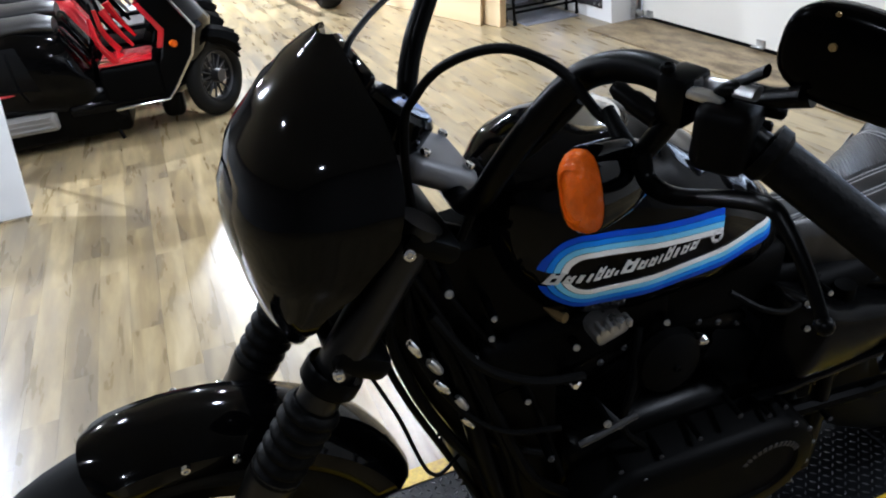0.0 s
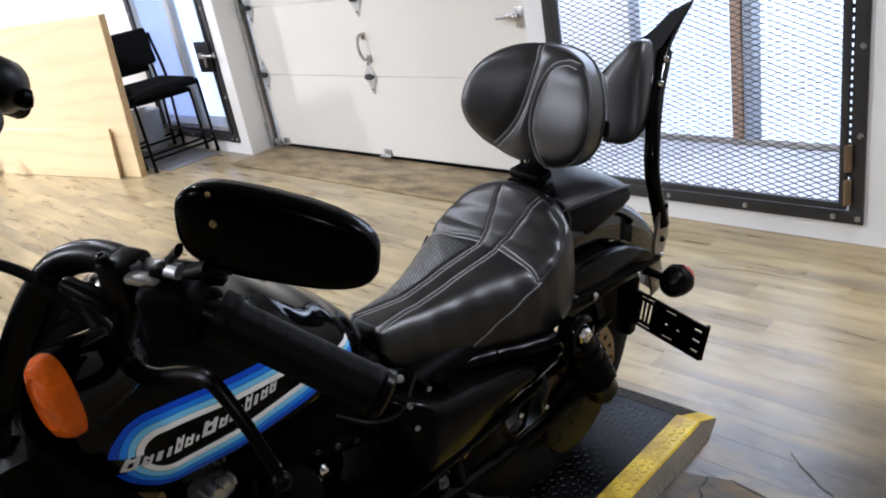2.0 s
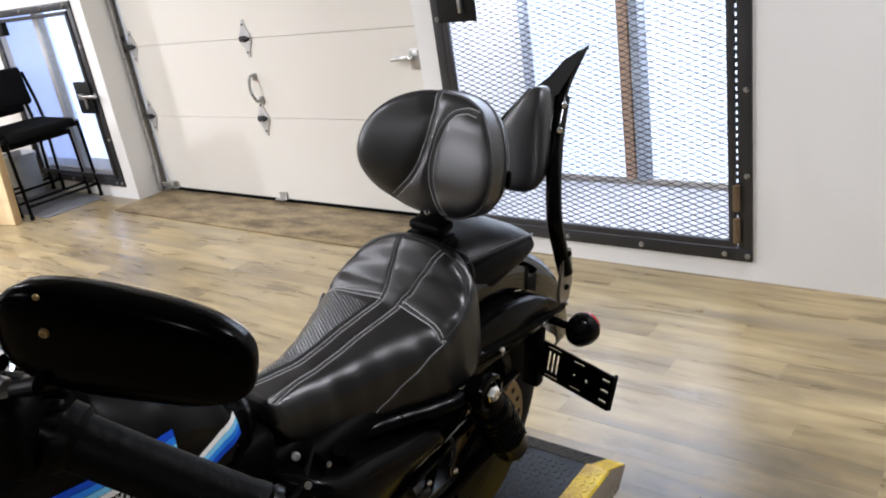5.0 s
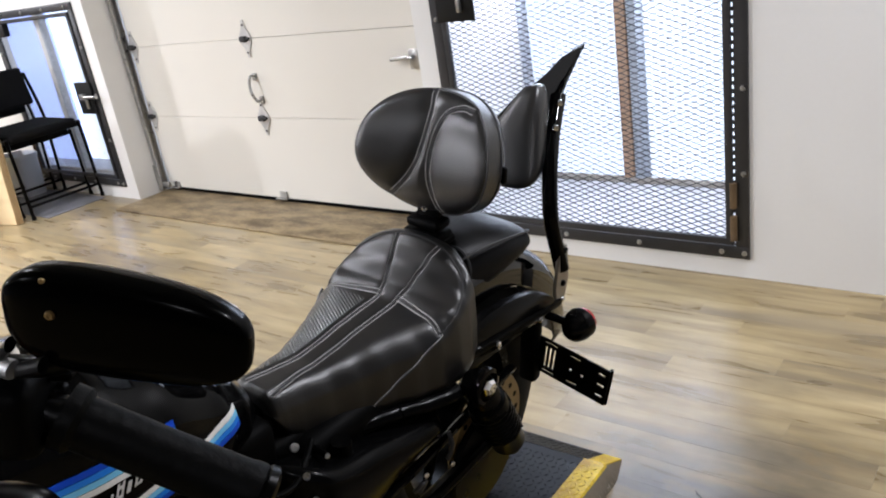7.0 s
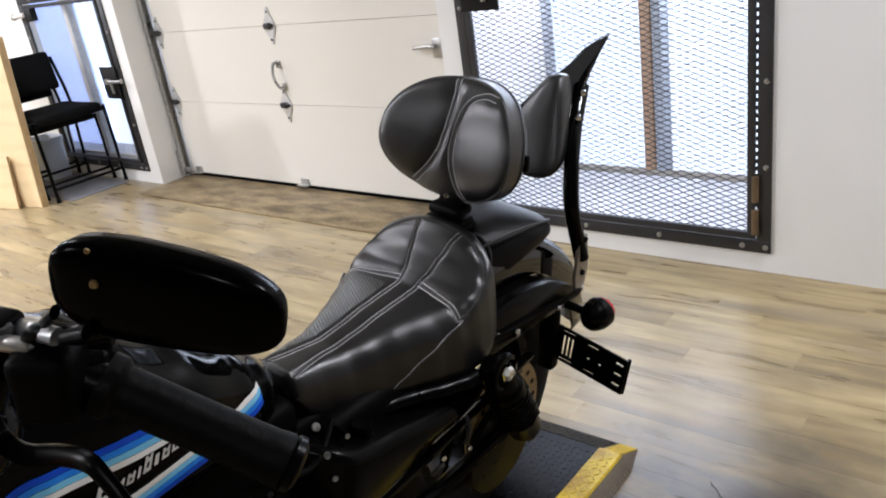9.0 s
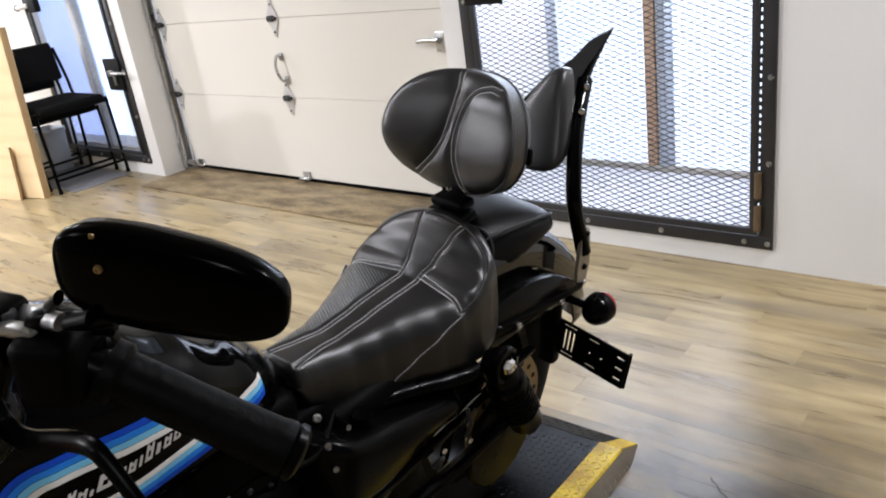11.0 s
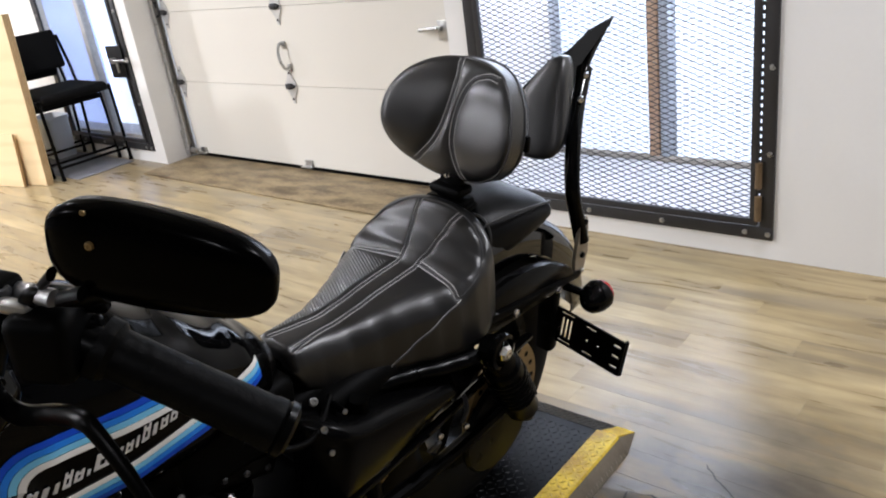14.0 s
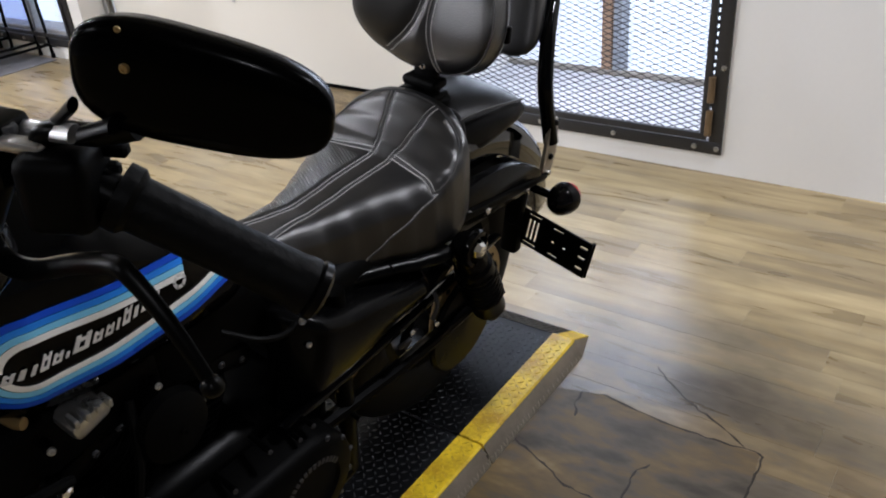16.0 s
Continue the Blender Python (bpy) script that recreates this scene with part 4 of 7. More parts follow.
def wheel(name, c, tyre_r, tyre_w, rim_r, spokes, par):
    bm = bmesh.new()
    torus(bm, c, (1, 0, 0), tyre_r - tyre_w / 2 * 0.95, tyre_w / 2, 56, 14, 1.0)
    tyre = part("tyre", bm, TYRE, None)
    bm = bmesh.new()
    spun(bm, [(rim_r - 0.03, -tyre_w * 0.33), (rim_r + 0.004, -tyre_w * 0.36), (rim_r - 0.004, -tyre_w * 0.22), (rim_r - 0.02, 0), (rim_r - 0.004, tyre_w * 0.22), (rim_r + 0.004, tyre_w * 0.36), (rim_r - 0.03, tyre_w * 0.33), (rim_r - 0.04, 0), (rim_r - 0.03, -tyre_w * 0.33)], c, (1, 0, 0), 48)
    for k in range(spokes):
        a = 2 * math.pi * (k + 0.3) / spokes
        o = Vector((0, math.cos(a), math.sin(a)))
        sweep(bm, [c + o * 0.035, c + o * (rim_r - 0.03)], (0.016, 0.010), 8, smooth=False, flat=0.6)
    spun(bm, [(0, -0.06), (0.045, -0.06), (0.05, -0.03), (0.05, 0.03), (0.045, 0.06), (0, 0.06)], c, (1, 0, 0), 24)
    rim = part("rim", bm, SATIN, None, "satin black cast rim")
    w = new(name)
    w.parent = par
    tyre.parent = rim.parent = w
    return w


wheel("front_wheel", FRONT, 0.298, 0.10, 0.222, 9, bike)
wheel("rear_wheel", REAR, 0.315, 0.15, 0.20, 9, bike)


def fender(name, c, r, half, a0, a1, drop, mat):
    """A curved mudguard: a shell with rolled sides and real thickness."""
    bm, rings, n = bmesh.new(), [], 30
    for k in range(n + 1):
        a = a0 + (a1 - a0) * k / n
        taper = min(1.0, 0.72 + 6 * min(k, n - k) / n)
        o, ring = Vector((0, math.cos(a), math.sin(a))), []
        prof = [(-1.0, -drop), (-1.0, -drop * 0.35), (-0.93, -0.012), (-0.75, 0.0), (-0.35, 0.007), (0, 0.009), (0.35, 0.007), (0.75, 0.0), (0.93, -0.012), (1.0, -drop * 0.35), (1.0, -drop)]
        inner = [(x * 0.965, h - 0.004) for x, h in reversed(prof)]
        for x, h in prof + inner:
            ring.append(c + o * (r + h) + Vector((x * half * taper, 0, 0)))
        rings.append(ring)
    join_faces(bm, rings)
    return part(name, bm, mat, bike)


ff = fender("front_fender", FRONT + V(0, 0.025, 0.0), 0.314, 0.066, radians(16), radians(108), 0.045, GLOSS)
for s in (1, -1):
    for a in (62, 74, 86):
        o = V(0, math.cos(radians(a)), math.sin(radians(a)))
        bolt(ff, FRONT + V(s * 0.0665, 0.025, 0) + o * 0.292, (s, 0, 0), 0.007, CHROME, "fender_bolt")
fender("rear_fender", REAR + V(0, 0.02, 0.0), 0.365, 0.098, radians(2), radians(128), 0.07, FENDER_PAINT)

# forks with gaiters
RAKE = Vector((0, -0.565, -0.825)).normalized()
for s in (1, -1):
    top = V(s * 0.102, 0.096 if s > 0 else 0.112, 0.858)
    at = lambda d: top + RAKE * d
    bm = bmesh.new()
    sweep(bm, [at(-0.03), at(0.24)], 0.026, 20, smooth=False)
    leg = part("fork_leg", bm, FORK_BLACK, bike, "satin black fork leg")
    bm = bmesh.new()
    prof = [(0.028, 0.230)]
    for k in range(6):
        d, r = 0.232 + k * 0.0205, 0.0355 - 0.0004 * k
        prof += [(0.0285, d), (r * 0.93, d + 0.0035), (r, d + 0.009), (r, d + 0.012), (r * 0.93, d + 0.0165), (0.0285, d + 0.0195)]
    spun(bm, prof, top, RAKE, 24)
    part("gaiter", bm, RUBBER, leg, "ribbed black rubber gaiter")
    bm = bmesh.new()
    spun(bm, [(0.0, 0.34), (0.033, 0.34), (0.033, 0.36), (0.029, 0.38), (0.029, 0.60), (0.024, 0.66), (0, 0.67)], top, RAKE, 20)
    part("slider", bm, FORK_BLACK, leg)
    bm = bmesh.new()
    spun(bm, [(0.034, 0.175), (0.036, 0.18), (0.036, 0.198), (0.032, 0.203)], top, RAKE, 20)
    part("clamp_ring", bm, SATIN, leg)
bm = bmesh.new()
for d, z in ((0.0, 0.03), (0.165, 0.036)):
    c = V(0, 0.096, 0.858) + RAKE * d
    box(bm, c + V(0, 0.02, 0), (0.26, 0.075, z), 0.014, Matrix.Rotation(radians(-34), 3, "X"))
part("triple_clamp", bm, SATIN, bike, "satin black fork clamps")
for d in (0.0, 0.165):
    for s in (1, -1):
        bolt(bike, V(s * 0.102, 0.096, 0.858) + RAKE * d + V(s * 0.034, -0.01, 0.012), (s, -0.2, 0.3), 0.008, CHROME, "clamp_bolt")

# headlight fairing: a deep shell round the lamp
FW = [(0.700, 0.018), (0.72, 0.052), (0.75, 0.088), (0.80, 0.128), (0.86, 0.150), (0.92, 0.150), (0.97, 0.132), (1.01, 0.100), (1.045, 0.060), (1.068, 0.018)]
FY = [(0.700, -0.044), (0.72, -0.052), (0.77, -0.066), (0.83, -0.077), (0.90, -0.079), (0.95, -0.063), (1.00, -0.026), (1.035, 0.010), (1.068, 0.052)]
FB = [(0.700, -0.040), (0.75, -0.032), (0.80, -0.018), (0.85, 0.030), (0.90, 0.075), (0.95, 0.087), (1.00, 0.086), (1.04, 0.074), (1.068, 0.064)]


def fairing_ring(z, inset):
    w, yf, yb = lerp(FW, z) - inset, lerp(FY, z) + inset, lerp(FB, z)
    out = []
    for k in range(29):
        a = math.pi * k / 28
        c, s = math.cos(a), math.sin(a)
        out.append((w * math.copysign(abs(c) ** 0.85, c), yb + (yf - yb) * s ** 0.8, z))
    return out


bm = bmesh.new()
outer = [fairing_ring(0.700 + (1.068 - 0.700) * k / 26, 0.0) for k in range(27)]
inner = [fairing_ring(0.704 + (1.062 - 0.704) * k / 26, 0.006) for k in range(27)]
rows = [o + i[::-1] for o, i in zip(outer, inner)]
join_faces(bm, rows)
fairing = part("headlight_fairing", bm, FAIRING_BLACK, bike, "gloss black headlight fairing", 50)
bm = bmesh.new()
spun(bm, [(0.0, -0.004), (0.05, 0.0), (0.078, 0.010), (0.084, 0.022), (0.070, 0.05), (0.04, 0.075), (0, 0.08)], (0, -0.058, 0.865), (0, 1, 0.08), 28)
part("headlight_shell", bm, SATIN, fairing)
bm = bmesh.new()
spun(bm, [(0, -0.018), (0.03, -0.016), (0.06, -0.008), (0.078, 0.004)], (0, -0.064, 0.865), (0, 1, 0.08), 28)
part("headlight_lens", bm, clear("headlight glass", (0.95, 0.95, 0.95), 0.02), fairing, "clear headlight glass")
for x, z in ((0.055, 1.012), (0.098, 0.96), (-0.055, 1.012)):
    bolt(fairing, (x, lerp(FB, z) - 0.052, z), (x * 6, -0.6, 0.7), 0.006, CHROME, "fairing_bolt")
# inner pad of the fairing and the instrument
bm = bmesh.new()
box(bm, (0, 0.070, 1.012), (0.125, 0.016, 0.062), 0.008, Matrix.Rotation(radians(-38), 3, "X"), 3)
part("fairing_bracket", bm, GLOSS, fairing)
bm = bmesh.new()
box(bm, (0.0, 0.160, 0.892), (0.115, 0.092, 0.034), 0.014, Matrix.Rotation(radians(-30), 3, "X"), 3)
clampc = part("bar_clamp_cover", bm, RISER_GREY, bike, "matte grey cast handlebar clamp")
for x in (-0.042, 0.042):
    for d in (-0.03, 0.03):
        bolt(clampc, V(x, 0.168 + d * 0.86, 0.909 - d * 0.5), (0, 0.5, 0.86), 0.007, CHROME, "clamp_bolt")
bm = bmesh.new()
spun(bm, [(0, 0.0), (0.04, 0.0), (0.046, 0.012), (0.046, 0.04), (0.04, 0.046), (0.0, 0.044)], (0, 0.105, 0.935), (0, 0.62, 0.78), 28)
gauge = part("instrument", bm, GLOSS, bike, "round black instrument")
bm = bmesh.new()
spun(bm, [(0, 0.0465), (0.036, 0.0465), (0.036, 0.048), (0, 0.0485)], (0, 0.105, 0.935), (0, 0.62, 0.78), 28)
part("instrument_glass", bm, DARK_GLASS, gauge)

# handlebar, grips, levers, mirrors and signals
BAR = [(0.0, 0.172, 0.872), (0.075, 0.172, 0.872), (0.114, 0.177, 0.902), (0.140, 0.185, 0.944), (0.172, 0.204, 1.004), (0.192, 0.224, 1.044), (0.216, 0.239, 1.070), (0.252, 0.250, 1.087), (0.29, 0.257, 1.093), (0.325, 0.262, 1.089), (0.358, 0.272, 1.076), (0.464, 0.3445, 1.007)]
bm = bmesh.new()
TURNED = Matrix.Rotation(radians(-8), 3, "Z")


def right_side(x, y, z):
    """The right half of the bar: mirrored, a little wider, and swung back with the steering."""
    p = TURNED @ V(-1.12 * x, 1.12 * (y - 0.13), 0)
    return V(p.x, p.y + 0.13, z)


sweep(bm, [right_side(0.478, 0.354, 0.998), right_side(0.40, 0.30, 1.052), (-0.33, 0.374, 1.088), (-0.265, 0.354, 1.110), (-0.23, 0.324, 1.122), (-0.20, 0.293, 1.118), (-0.18, 0.266, 1.090), (-0.16, 0.233, 1.031), (-0.14, 0.199, 0.975), (-0.122, 0.180, 0.925), (-0.10, 0.173, 0.886), (-0.06, 0.172, 0.872)] + BAR, 0.0136, 16, 6)
part("handlebar", bm, SATIN, bike, "tall satin black handlebar")
for s in (1, -1):
    f = (lambda x, y, z: V(x, y, z)) if s > 0 else right_side
    a, b = f(0.378, 0.286, 1.064), (f(0.471, 0.350, 1.002) if s > 0 else f(0.484, 0.359, 0.993))
    d = (b - a).normalized()
    bm = bmesh.new()
    L = (b - a).length
    spun(bm, [(0.0125, -0.004), (0.022, -0.003), (0.022, 0.006), (0.018, 0.010), (0.0178, L * 0.5), (0.0185, L - 0.012), (0.0195, L - 0.008), (0.0195, L - 0.002), (0.015, L + 0.003), (0.006, L + 0.003), (0.004, L - 0.001), (0, L - 0.001)], a, d, 24)
    part("grip", bm, RUBBER, bike, "black rubber grip")
    bm = bmesh.new()
    box(bm, f(0.358, 0.266, 1.076), (0.042, 0.05, 0.052), 0.010, Matrix.Rotation(s * radians(36), 3, "Z"), 3)
    sw = part("switch_housing", bm, MATTE, bike, "black switch housing")
    bm = bmesh.new()
    box(bm, f(0.345, 0.250, 1.102), (0.034, 0.012, 0.008), 0.003, Matrix.Rotation(s * radians(24), 3, "Z"))
    part("perch_cap", bm, STEEL if s > 0 else SATIN, sw, "bare metal perch cap")
    if s > 0:
        for line, r in (([(0.306, 0.262, 1.096), (0.384, 0.262, 1.117)], 0.0060), ([(0.352, 0.266, 1.108), (0.386, 0.264, 1.134)], 0.0050), ([(0.388, 0.264, 1.117), (0.416, 0.266, 1.131)], 0.0052)):
            bm = bmesh.new()
            sweep(bm, line, r, 10, smooth=False, flat=0.6)
            part("perch_bar", bm, ALLOY if r > 0.0055 else SATIN, sw, "lever bracket bar")
    bolt(sw, f(0.356, 0.250, 1.080), (s * 0.7, -0.7, 0.25), 0.0085, CHROME)
    bolt(sw, f(0.332, 0.252, 1.104), (0, 0, 1), 0.007, GREY_CAST)
    bm = bmesh.new()
    sweep(bm, [f(0.300, 0.236, 1.034), f(0.312, 0.237, 1.016), f(0.343, 0.238, 1.020), f(0.398, 0.238, 1.050), f(0.436, 0.238, 1.067), f(0.452, 0.239, 1.063), f(0.476, 0.241, 1.042), f(0.498, 0.243, 1.014)], (0.0088, 0.0042), 12, 6, flat=0.6)
    c = f(0.4985, 0.243, 1.013)
    bmesh.ops.create_icosphere(bm, subdivisions=2, radius=0.0068, matrix=Matrix.Translation(c))
    part("lever", bm, SATIN, bike, "satin black hand lever")
    if s > 0:
        bm = bmesh.new()
        sweep(bm, [(0.244, 0.238, 1.048), (0.268, 0.238, 1.034), (0.303, 0.238, 1.022)], (0.0062, 0.0090), 12, 4)
        part("lever_boot", bm, MATTE, bike, "black rubber cable boot")
    bm = bmesh.new()
    box(bm, f(0.322, 0.250, 1.092), (0.026, 0.034, 0.040), 0.005, Matrix.Rotation(s * radians(20), 3, "Z"), 2)
    part("perch_clamp", bm, SATIN, sw)
    bolt(sw, f(0.318, 0.238, 1.113), (0, -0.2, 1), 0.006, SATIN)
    bm = bmesh.new()
    spun(bm, [(0.006, -0.02), (0.009, -0.018), (0.009, 0.004), (0.0075, 0.008), (0.0075, 0.018), (0.005, 0.024)], f(0.300, 0.228, 1.080), (-0.8 * s, -0.35, 0.3), 12)
    part("cable_adjuster", bm, SATIN, sw)
    for k in range(3):
        bm = bmesh.new()
        box(bm, f(0.372 - 0.006 * k, 0.292 - 0.004 * k, 1.092 - 0.014 * k), (0.016, 0.010, 0.009), 0.002, Matrix.Rotation(s * radians(36), 3, "Z"), 1)
        part("switch_button", bm, MATTE, sw)
    bm = bmesh.new()
    spun(bm, [(0.0185, -0.001), (0.0205, 0.001), (0.0205, 0.006), (0.0150, 0.009), (0.0085, 0.009), (0.0075, 0.005), (0, 0.005)], b, d, 12)
    part("grip_end", bm, SATIN, bike)
    # mirror: long rounded head on a short stem
    m0, m1 = f(0.389, 0.267, 1.154), f(0.505, 0.337, 1.140)
    ax = (m1 - m0).normalized()
    upv = Vector((0, 0, 1))
    upv = (upv - ax * upv.dot(ax)).normalized()
    nrm = ax.cross(upv).normalized() * s
    mid = (m0 + m1) / 2

    def head(u, v, dd, ax=ax, upv=upv, nrm=nrm, mid=mid):
        v = v * (1.0 + 0.12 * (-u / 0.07)) + 0.004 * (-u / 0.07)
        return mid + ax * u + upv * v + nrm * dd
    bm = bmesh.new()
    pad(bm, head, 0.0685, 0.0312, 0.026, 3.0, 12, 56)
    mir = part("mirror", bm, MIRROR_BLACK, bike, "satin black rounded mirror")
    bm = bmesh.new()
    ring = lambda k, dd: [head(0.064 * k * math.copysign(abs(math.cos(t)) ** 0.76, math.cos(t)), 0.028 * k * math.copysign(abs(math.sin(t)) ** 0.76, math.sin(t)), dd * 0.78) for t in (2 * math.pi * i / 40 for i in range(40))]
    join_faces(bm, [ring(1.0, -0.0165), ring(1.0, -0.0182), ring(0.05, -0.0184)])
    part("mirror_glass", bm, MIRROR_GLASS, mir)
    bm = bmesh.new()
    sweep(bm, [f(0.348, 0.258, 1.095), f(0.360, 0.262, 1.110), f(0.385, 0.275, 1.112), f(0.408, 0.285, 1.120)], 0.007, 10)
    part("mirror_stem", bm, SATIN, mir)
    bolt(mir, head(-0.036, 0.009, 0.0125), nrm, 0.0028, BRONZE)
    bolt(mir, head(-0.040, 0.0255, 0.0085), nrm, 0.0018, BRONZE)
    # front turn signal
    sc = V(0.300, 0.188, 1.014) if s > 0 else V(-0.328, 0.258, 1.036)
    nd = (V(0.34, -0.93, 0.12) if s > 0 else V(-0.12, -0.98, 0.10)).normalized()
    axis = V(-0.34, 0, 1) if s > 0 else V(0.05, 0, 1)
    tall = (axis - nd * nd.dot(axis)).normalized()
    wide = nd.cross(tall)
    oval = lambda k, h, sc=sc, nd=nd, tall=tall, wide=wide: [sc + nd * h + tall * 0.035 * k * math.copysign(abs(math.sin(t)) ** 0.75, math.sin(t)) + wide * 0.0185 * k * math.copysign(abs(math.cos(t)) ** 0.75, math.cos(t)) for t in (2 * math.pi * i / 28 for i in range(28))]
    bm = bmesh.new()
    join_faces(bm, [oval(0.1, -0.076), oval(0.50, -0.074), oval(0.76, -0.064), oval(0.92, -0.044), oval(1.0, -0.022), oval(1.03, -0.002), oval(1.03, 0.002)])
    sig = part("turn_signal", bm, GLOSS, bike, "gloss black turn signal with an amber lens")
    bm = bmesh.new()
    join_faces(bm, [oval(0.99, 0.002), oval(0.97, 0.009), oval(0.84, 0.015), oval(0.62, 0.018), oval(0.58, 0.016), oval(0.34, 0.018), oval(0.05, 0.019)])
    part("lens", bm, AMBER, sig, "ribbed amber lens")
    bm = bmesh.new()
    sweep(bm, [sc - nd * 0.055, f(0.318, 0.250, 1.075) if s > 0 else V(-0.275, 0.310, 1.085)], 0.009, 10)
    part("signal_stem", bm, SATIN, sig)

# brake reservoir and throttle housing on the right
bm = bmesh.new()
box(bm, (-0.338, 0.306, 1.138), (0.058, 0.05, 0.055), 0.010, TURNED, 3)
res = part("brake_reservoir", bm, SATIN, bike, "black brake reservoir with a yellow fluid window")
bm = bmesh.new()
box(bm, (-0.332, 0.285, 1.090), (0.026, 0.034, 0.040), 0.006, TURNED, 2)
part("fluid_window", bm, YELLOW_PLASTIC, res, "yellow fluid window")
bolt(res, (-0.302, 0.289, 1.116), (0.6, -0.8, 0), 0.011, STEEL)
bm = bmesh.new()
spun(bm, [(0, -0.05), (0.030, -0.05), (0.040, -0.035), (0.042, 0.0), (0.040, 0.03), (0.030, 0.042), (0, 0.042)], (-0.362, 0.394, 1.073), (-0.6, 0.62, -0.4), 22)
spun(bm, [(0, -0.012), (0.012, -0.010), (0.016, 0.0), (0.012, 0.010), (0, 0.012)], (-0.338, 0.424, 1.048), (0.3, 0.9, -0.2), 16)
box(bm, (-0.350, 0.365, 1.105), (0.07, 0.05, 0.03), 0.010, TURNED, 3)
part("throttle_housing", bm, SATIN, bike, "black throttle and switch housing")
for line in ([(-0.30, 0.345, 1.075), (-0.30, 0.340, 1.052), (-0.30, 0.328, 1.029), (-0.30, 0.312, 1.014), (-0.295, 0.318, 1.010)], [(-0.335, 0.385, 1.060), (-0.32, 0.380, 1.030), (-0.315, 0.358, 1.013), (-0.30, 0.328, 1.009), (-0.295, 0.318, 1.010)]):
    bm = bmesh.new()
    sweep(bm, line, 0.0030, 8)
    part("braided_line", bm, GREY_CAST, bike, "braided metal line")

# cables
bm = bmesh.new()
sweep(bm, [(0.252, 0.238, 1.040), (0.240, 0.231, 1.045), (0.215, 0.212, 1.074), (0.185, 0.191, 1.085), (0.160, 0.175, 1.083), (0.135, 0.156, 1.071), (0.110, 0.137, 1.050), (0.090, 0.122, 1.020), (0.080, 0.110, 0.985), (0.068, 0.115, 0.88), (0.07, 0.15, 0.74), (0.08, 0.25, 0.55), (0.11, 0.30, 0.36)], 0.0048, 10, 8)
part("clutch_cable", bm, RUBBER, bike, "black clutch cable arching over the bars")
for pts, r in (([(0.06, 0.10, 0.80), (0.075, 0.155, 0.66), (0.05, 0.20, 0.50), (0.08, 0.24, 0.30)], 0.005), ([(-0.30, 0.325, 1.008), (-0.27, 0.297, 1.021), (-0.22, 0.249, 1.031), (-0.16, 0.199, 1.042), (-0.08, 0.140, 1.049), (-0.04, 0.112, 1.051), (0.0, 0.085, 1.050), (0.015, 0.074, 1.040)], 0.0036), ([(-0.275, 0.301, 1.020), (-0.25, 0.276, 1.026), (-0.222, 0.251, 1.0308)], 0.0062), ([(-0.125, 0.172, 1.046), (-0.112, 0.163, 1.047)], 0.0052),
               ([(0.045, 0.02, 0.70), (0.10, 0.06, 0.60), (0.13, 0.09, 0.50), (0.06, 0.16, 0.43)], 0.0028), ([(0.205, 0.236, 1.04), (0.16, 0.215, 0.975), (0.10, 0.19, 0.905), (0.07, 0.17, 0.82)], 0.006)):
    bm = bmesh.new()
    sweep(bm, pts, r, 8, 8)
    part("cable", bm, RUBBER, bike)

# tank with the striped decal
TW = [(0.200, 0.010), (0.215, 0.050), (0.24, 0.080), (0.27, 0.104), (0.32, 0.122), (0.40, 0.132), (0.50, 0.129), (0.58, 0.113), (0.625, 0.092), (0.655, 0.066), (0.670, 0.040), (0.674, 0.02)]
TT = [(0.200, 0.835), (0.22, 0.872), (0.25, 0.895), (0.30, 0.908), (0.36, 0.906), (0.43, 0.888), (0.50, 0.850), (0.58, 0.795), (0.62, 0.762), (0.645, 0.736), (0.662, 0.708), (0.674, 0.680)]
TB = [(0.200, 0.800), (0.22, 0.74), (0.25, 0.69), (0.30, 0.640), (0.40, 0.625), (0.50, 0.628), (0.60, 0.632), (0.674, 0.64)]
TN = 2.7


def tank_side(y, z, out=0.0):
    w, t, b = lerp(TW, y), lerp(TT, y), lerp(TB, y)
    q = min(0.999, abs((z - (t + b) / 2) / ((t - b) / 2)))
    return w * (1 - q ** TN) ** (1 / TN) + out


bm, rings = bmesh.new(), []
for k in range(61):
    y = 0.200 + 0.474 * k / 60
    w, t, b = lerp(TW, y), lerp(TT, y), lerp(TB, y)
    ring = []
    for i in range(40):
        a = 2 * math.pi * i / 40
        c, s = math.cos(a), math.sin(a)
        r = (abs(c) ** TN + abs(s) ** TN) ** (-1 / TN)
        ring.append((w * r * c, y, (t + b) / 2 + (t - b) / 2 * r * s))
    rings.append(ring)
join_faces(bm, rings)
tank = part("fuel_tank", bm, GLOSS, bike, "gloss black tank with blue and white hairpin stripes", 60)
bm = bmesh.new()
spun(bm, [(0.048, -0.004), (0.048, 0.002), (0.044, 0.007), (0.030, 0.012), (0, 0.014)], (0.0, 0.36, 0.906), (0, 0.12, 1), 28)
part("filler_cap", bm, CHROME, tank, "polished filler cap")
OUTLINE = [(0.500, 0.797), (0.44, 0.803), (0.38, 0.809), (0.335, 0.812)]
ARC_C, ARC_R = V(0.314, 0.7535), 0.0590
for k in range(1, 14):
    a = radians(80 + 200 * k / 14)
    OUTLINE.append((ARC_C.x + ARC_R * math.cos(a), ARC_C.y + ARC_R * math.sin(a)))
OUTLINE += [(0.33, 0.6945), (0.38, 0.697), (0.45, 0.702), (0.51, 0.707), (0.56, 0.7105), (0.600, 0.7130)]
LINE2 = [Vector((y, z)) for y, z, _ in curve_points([(y, z, 0) for y, z in OUTLINE], 4)]


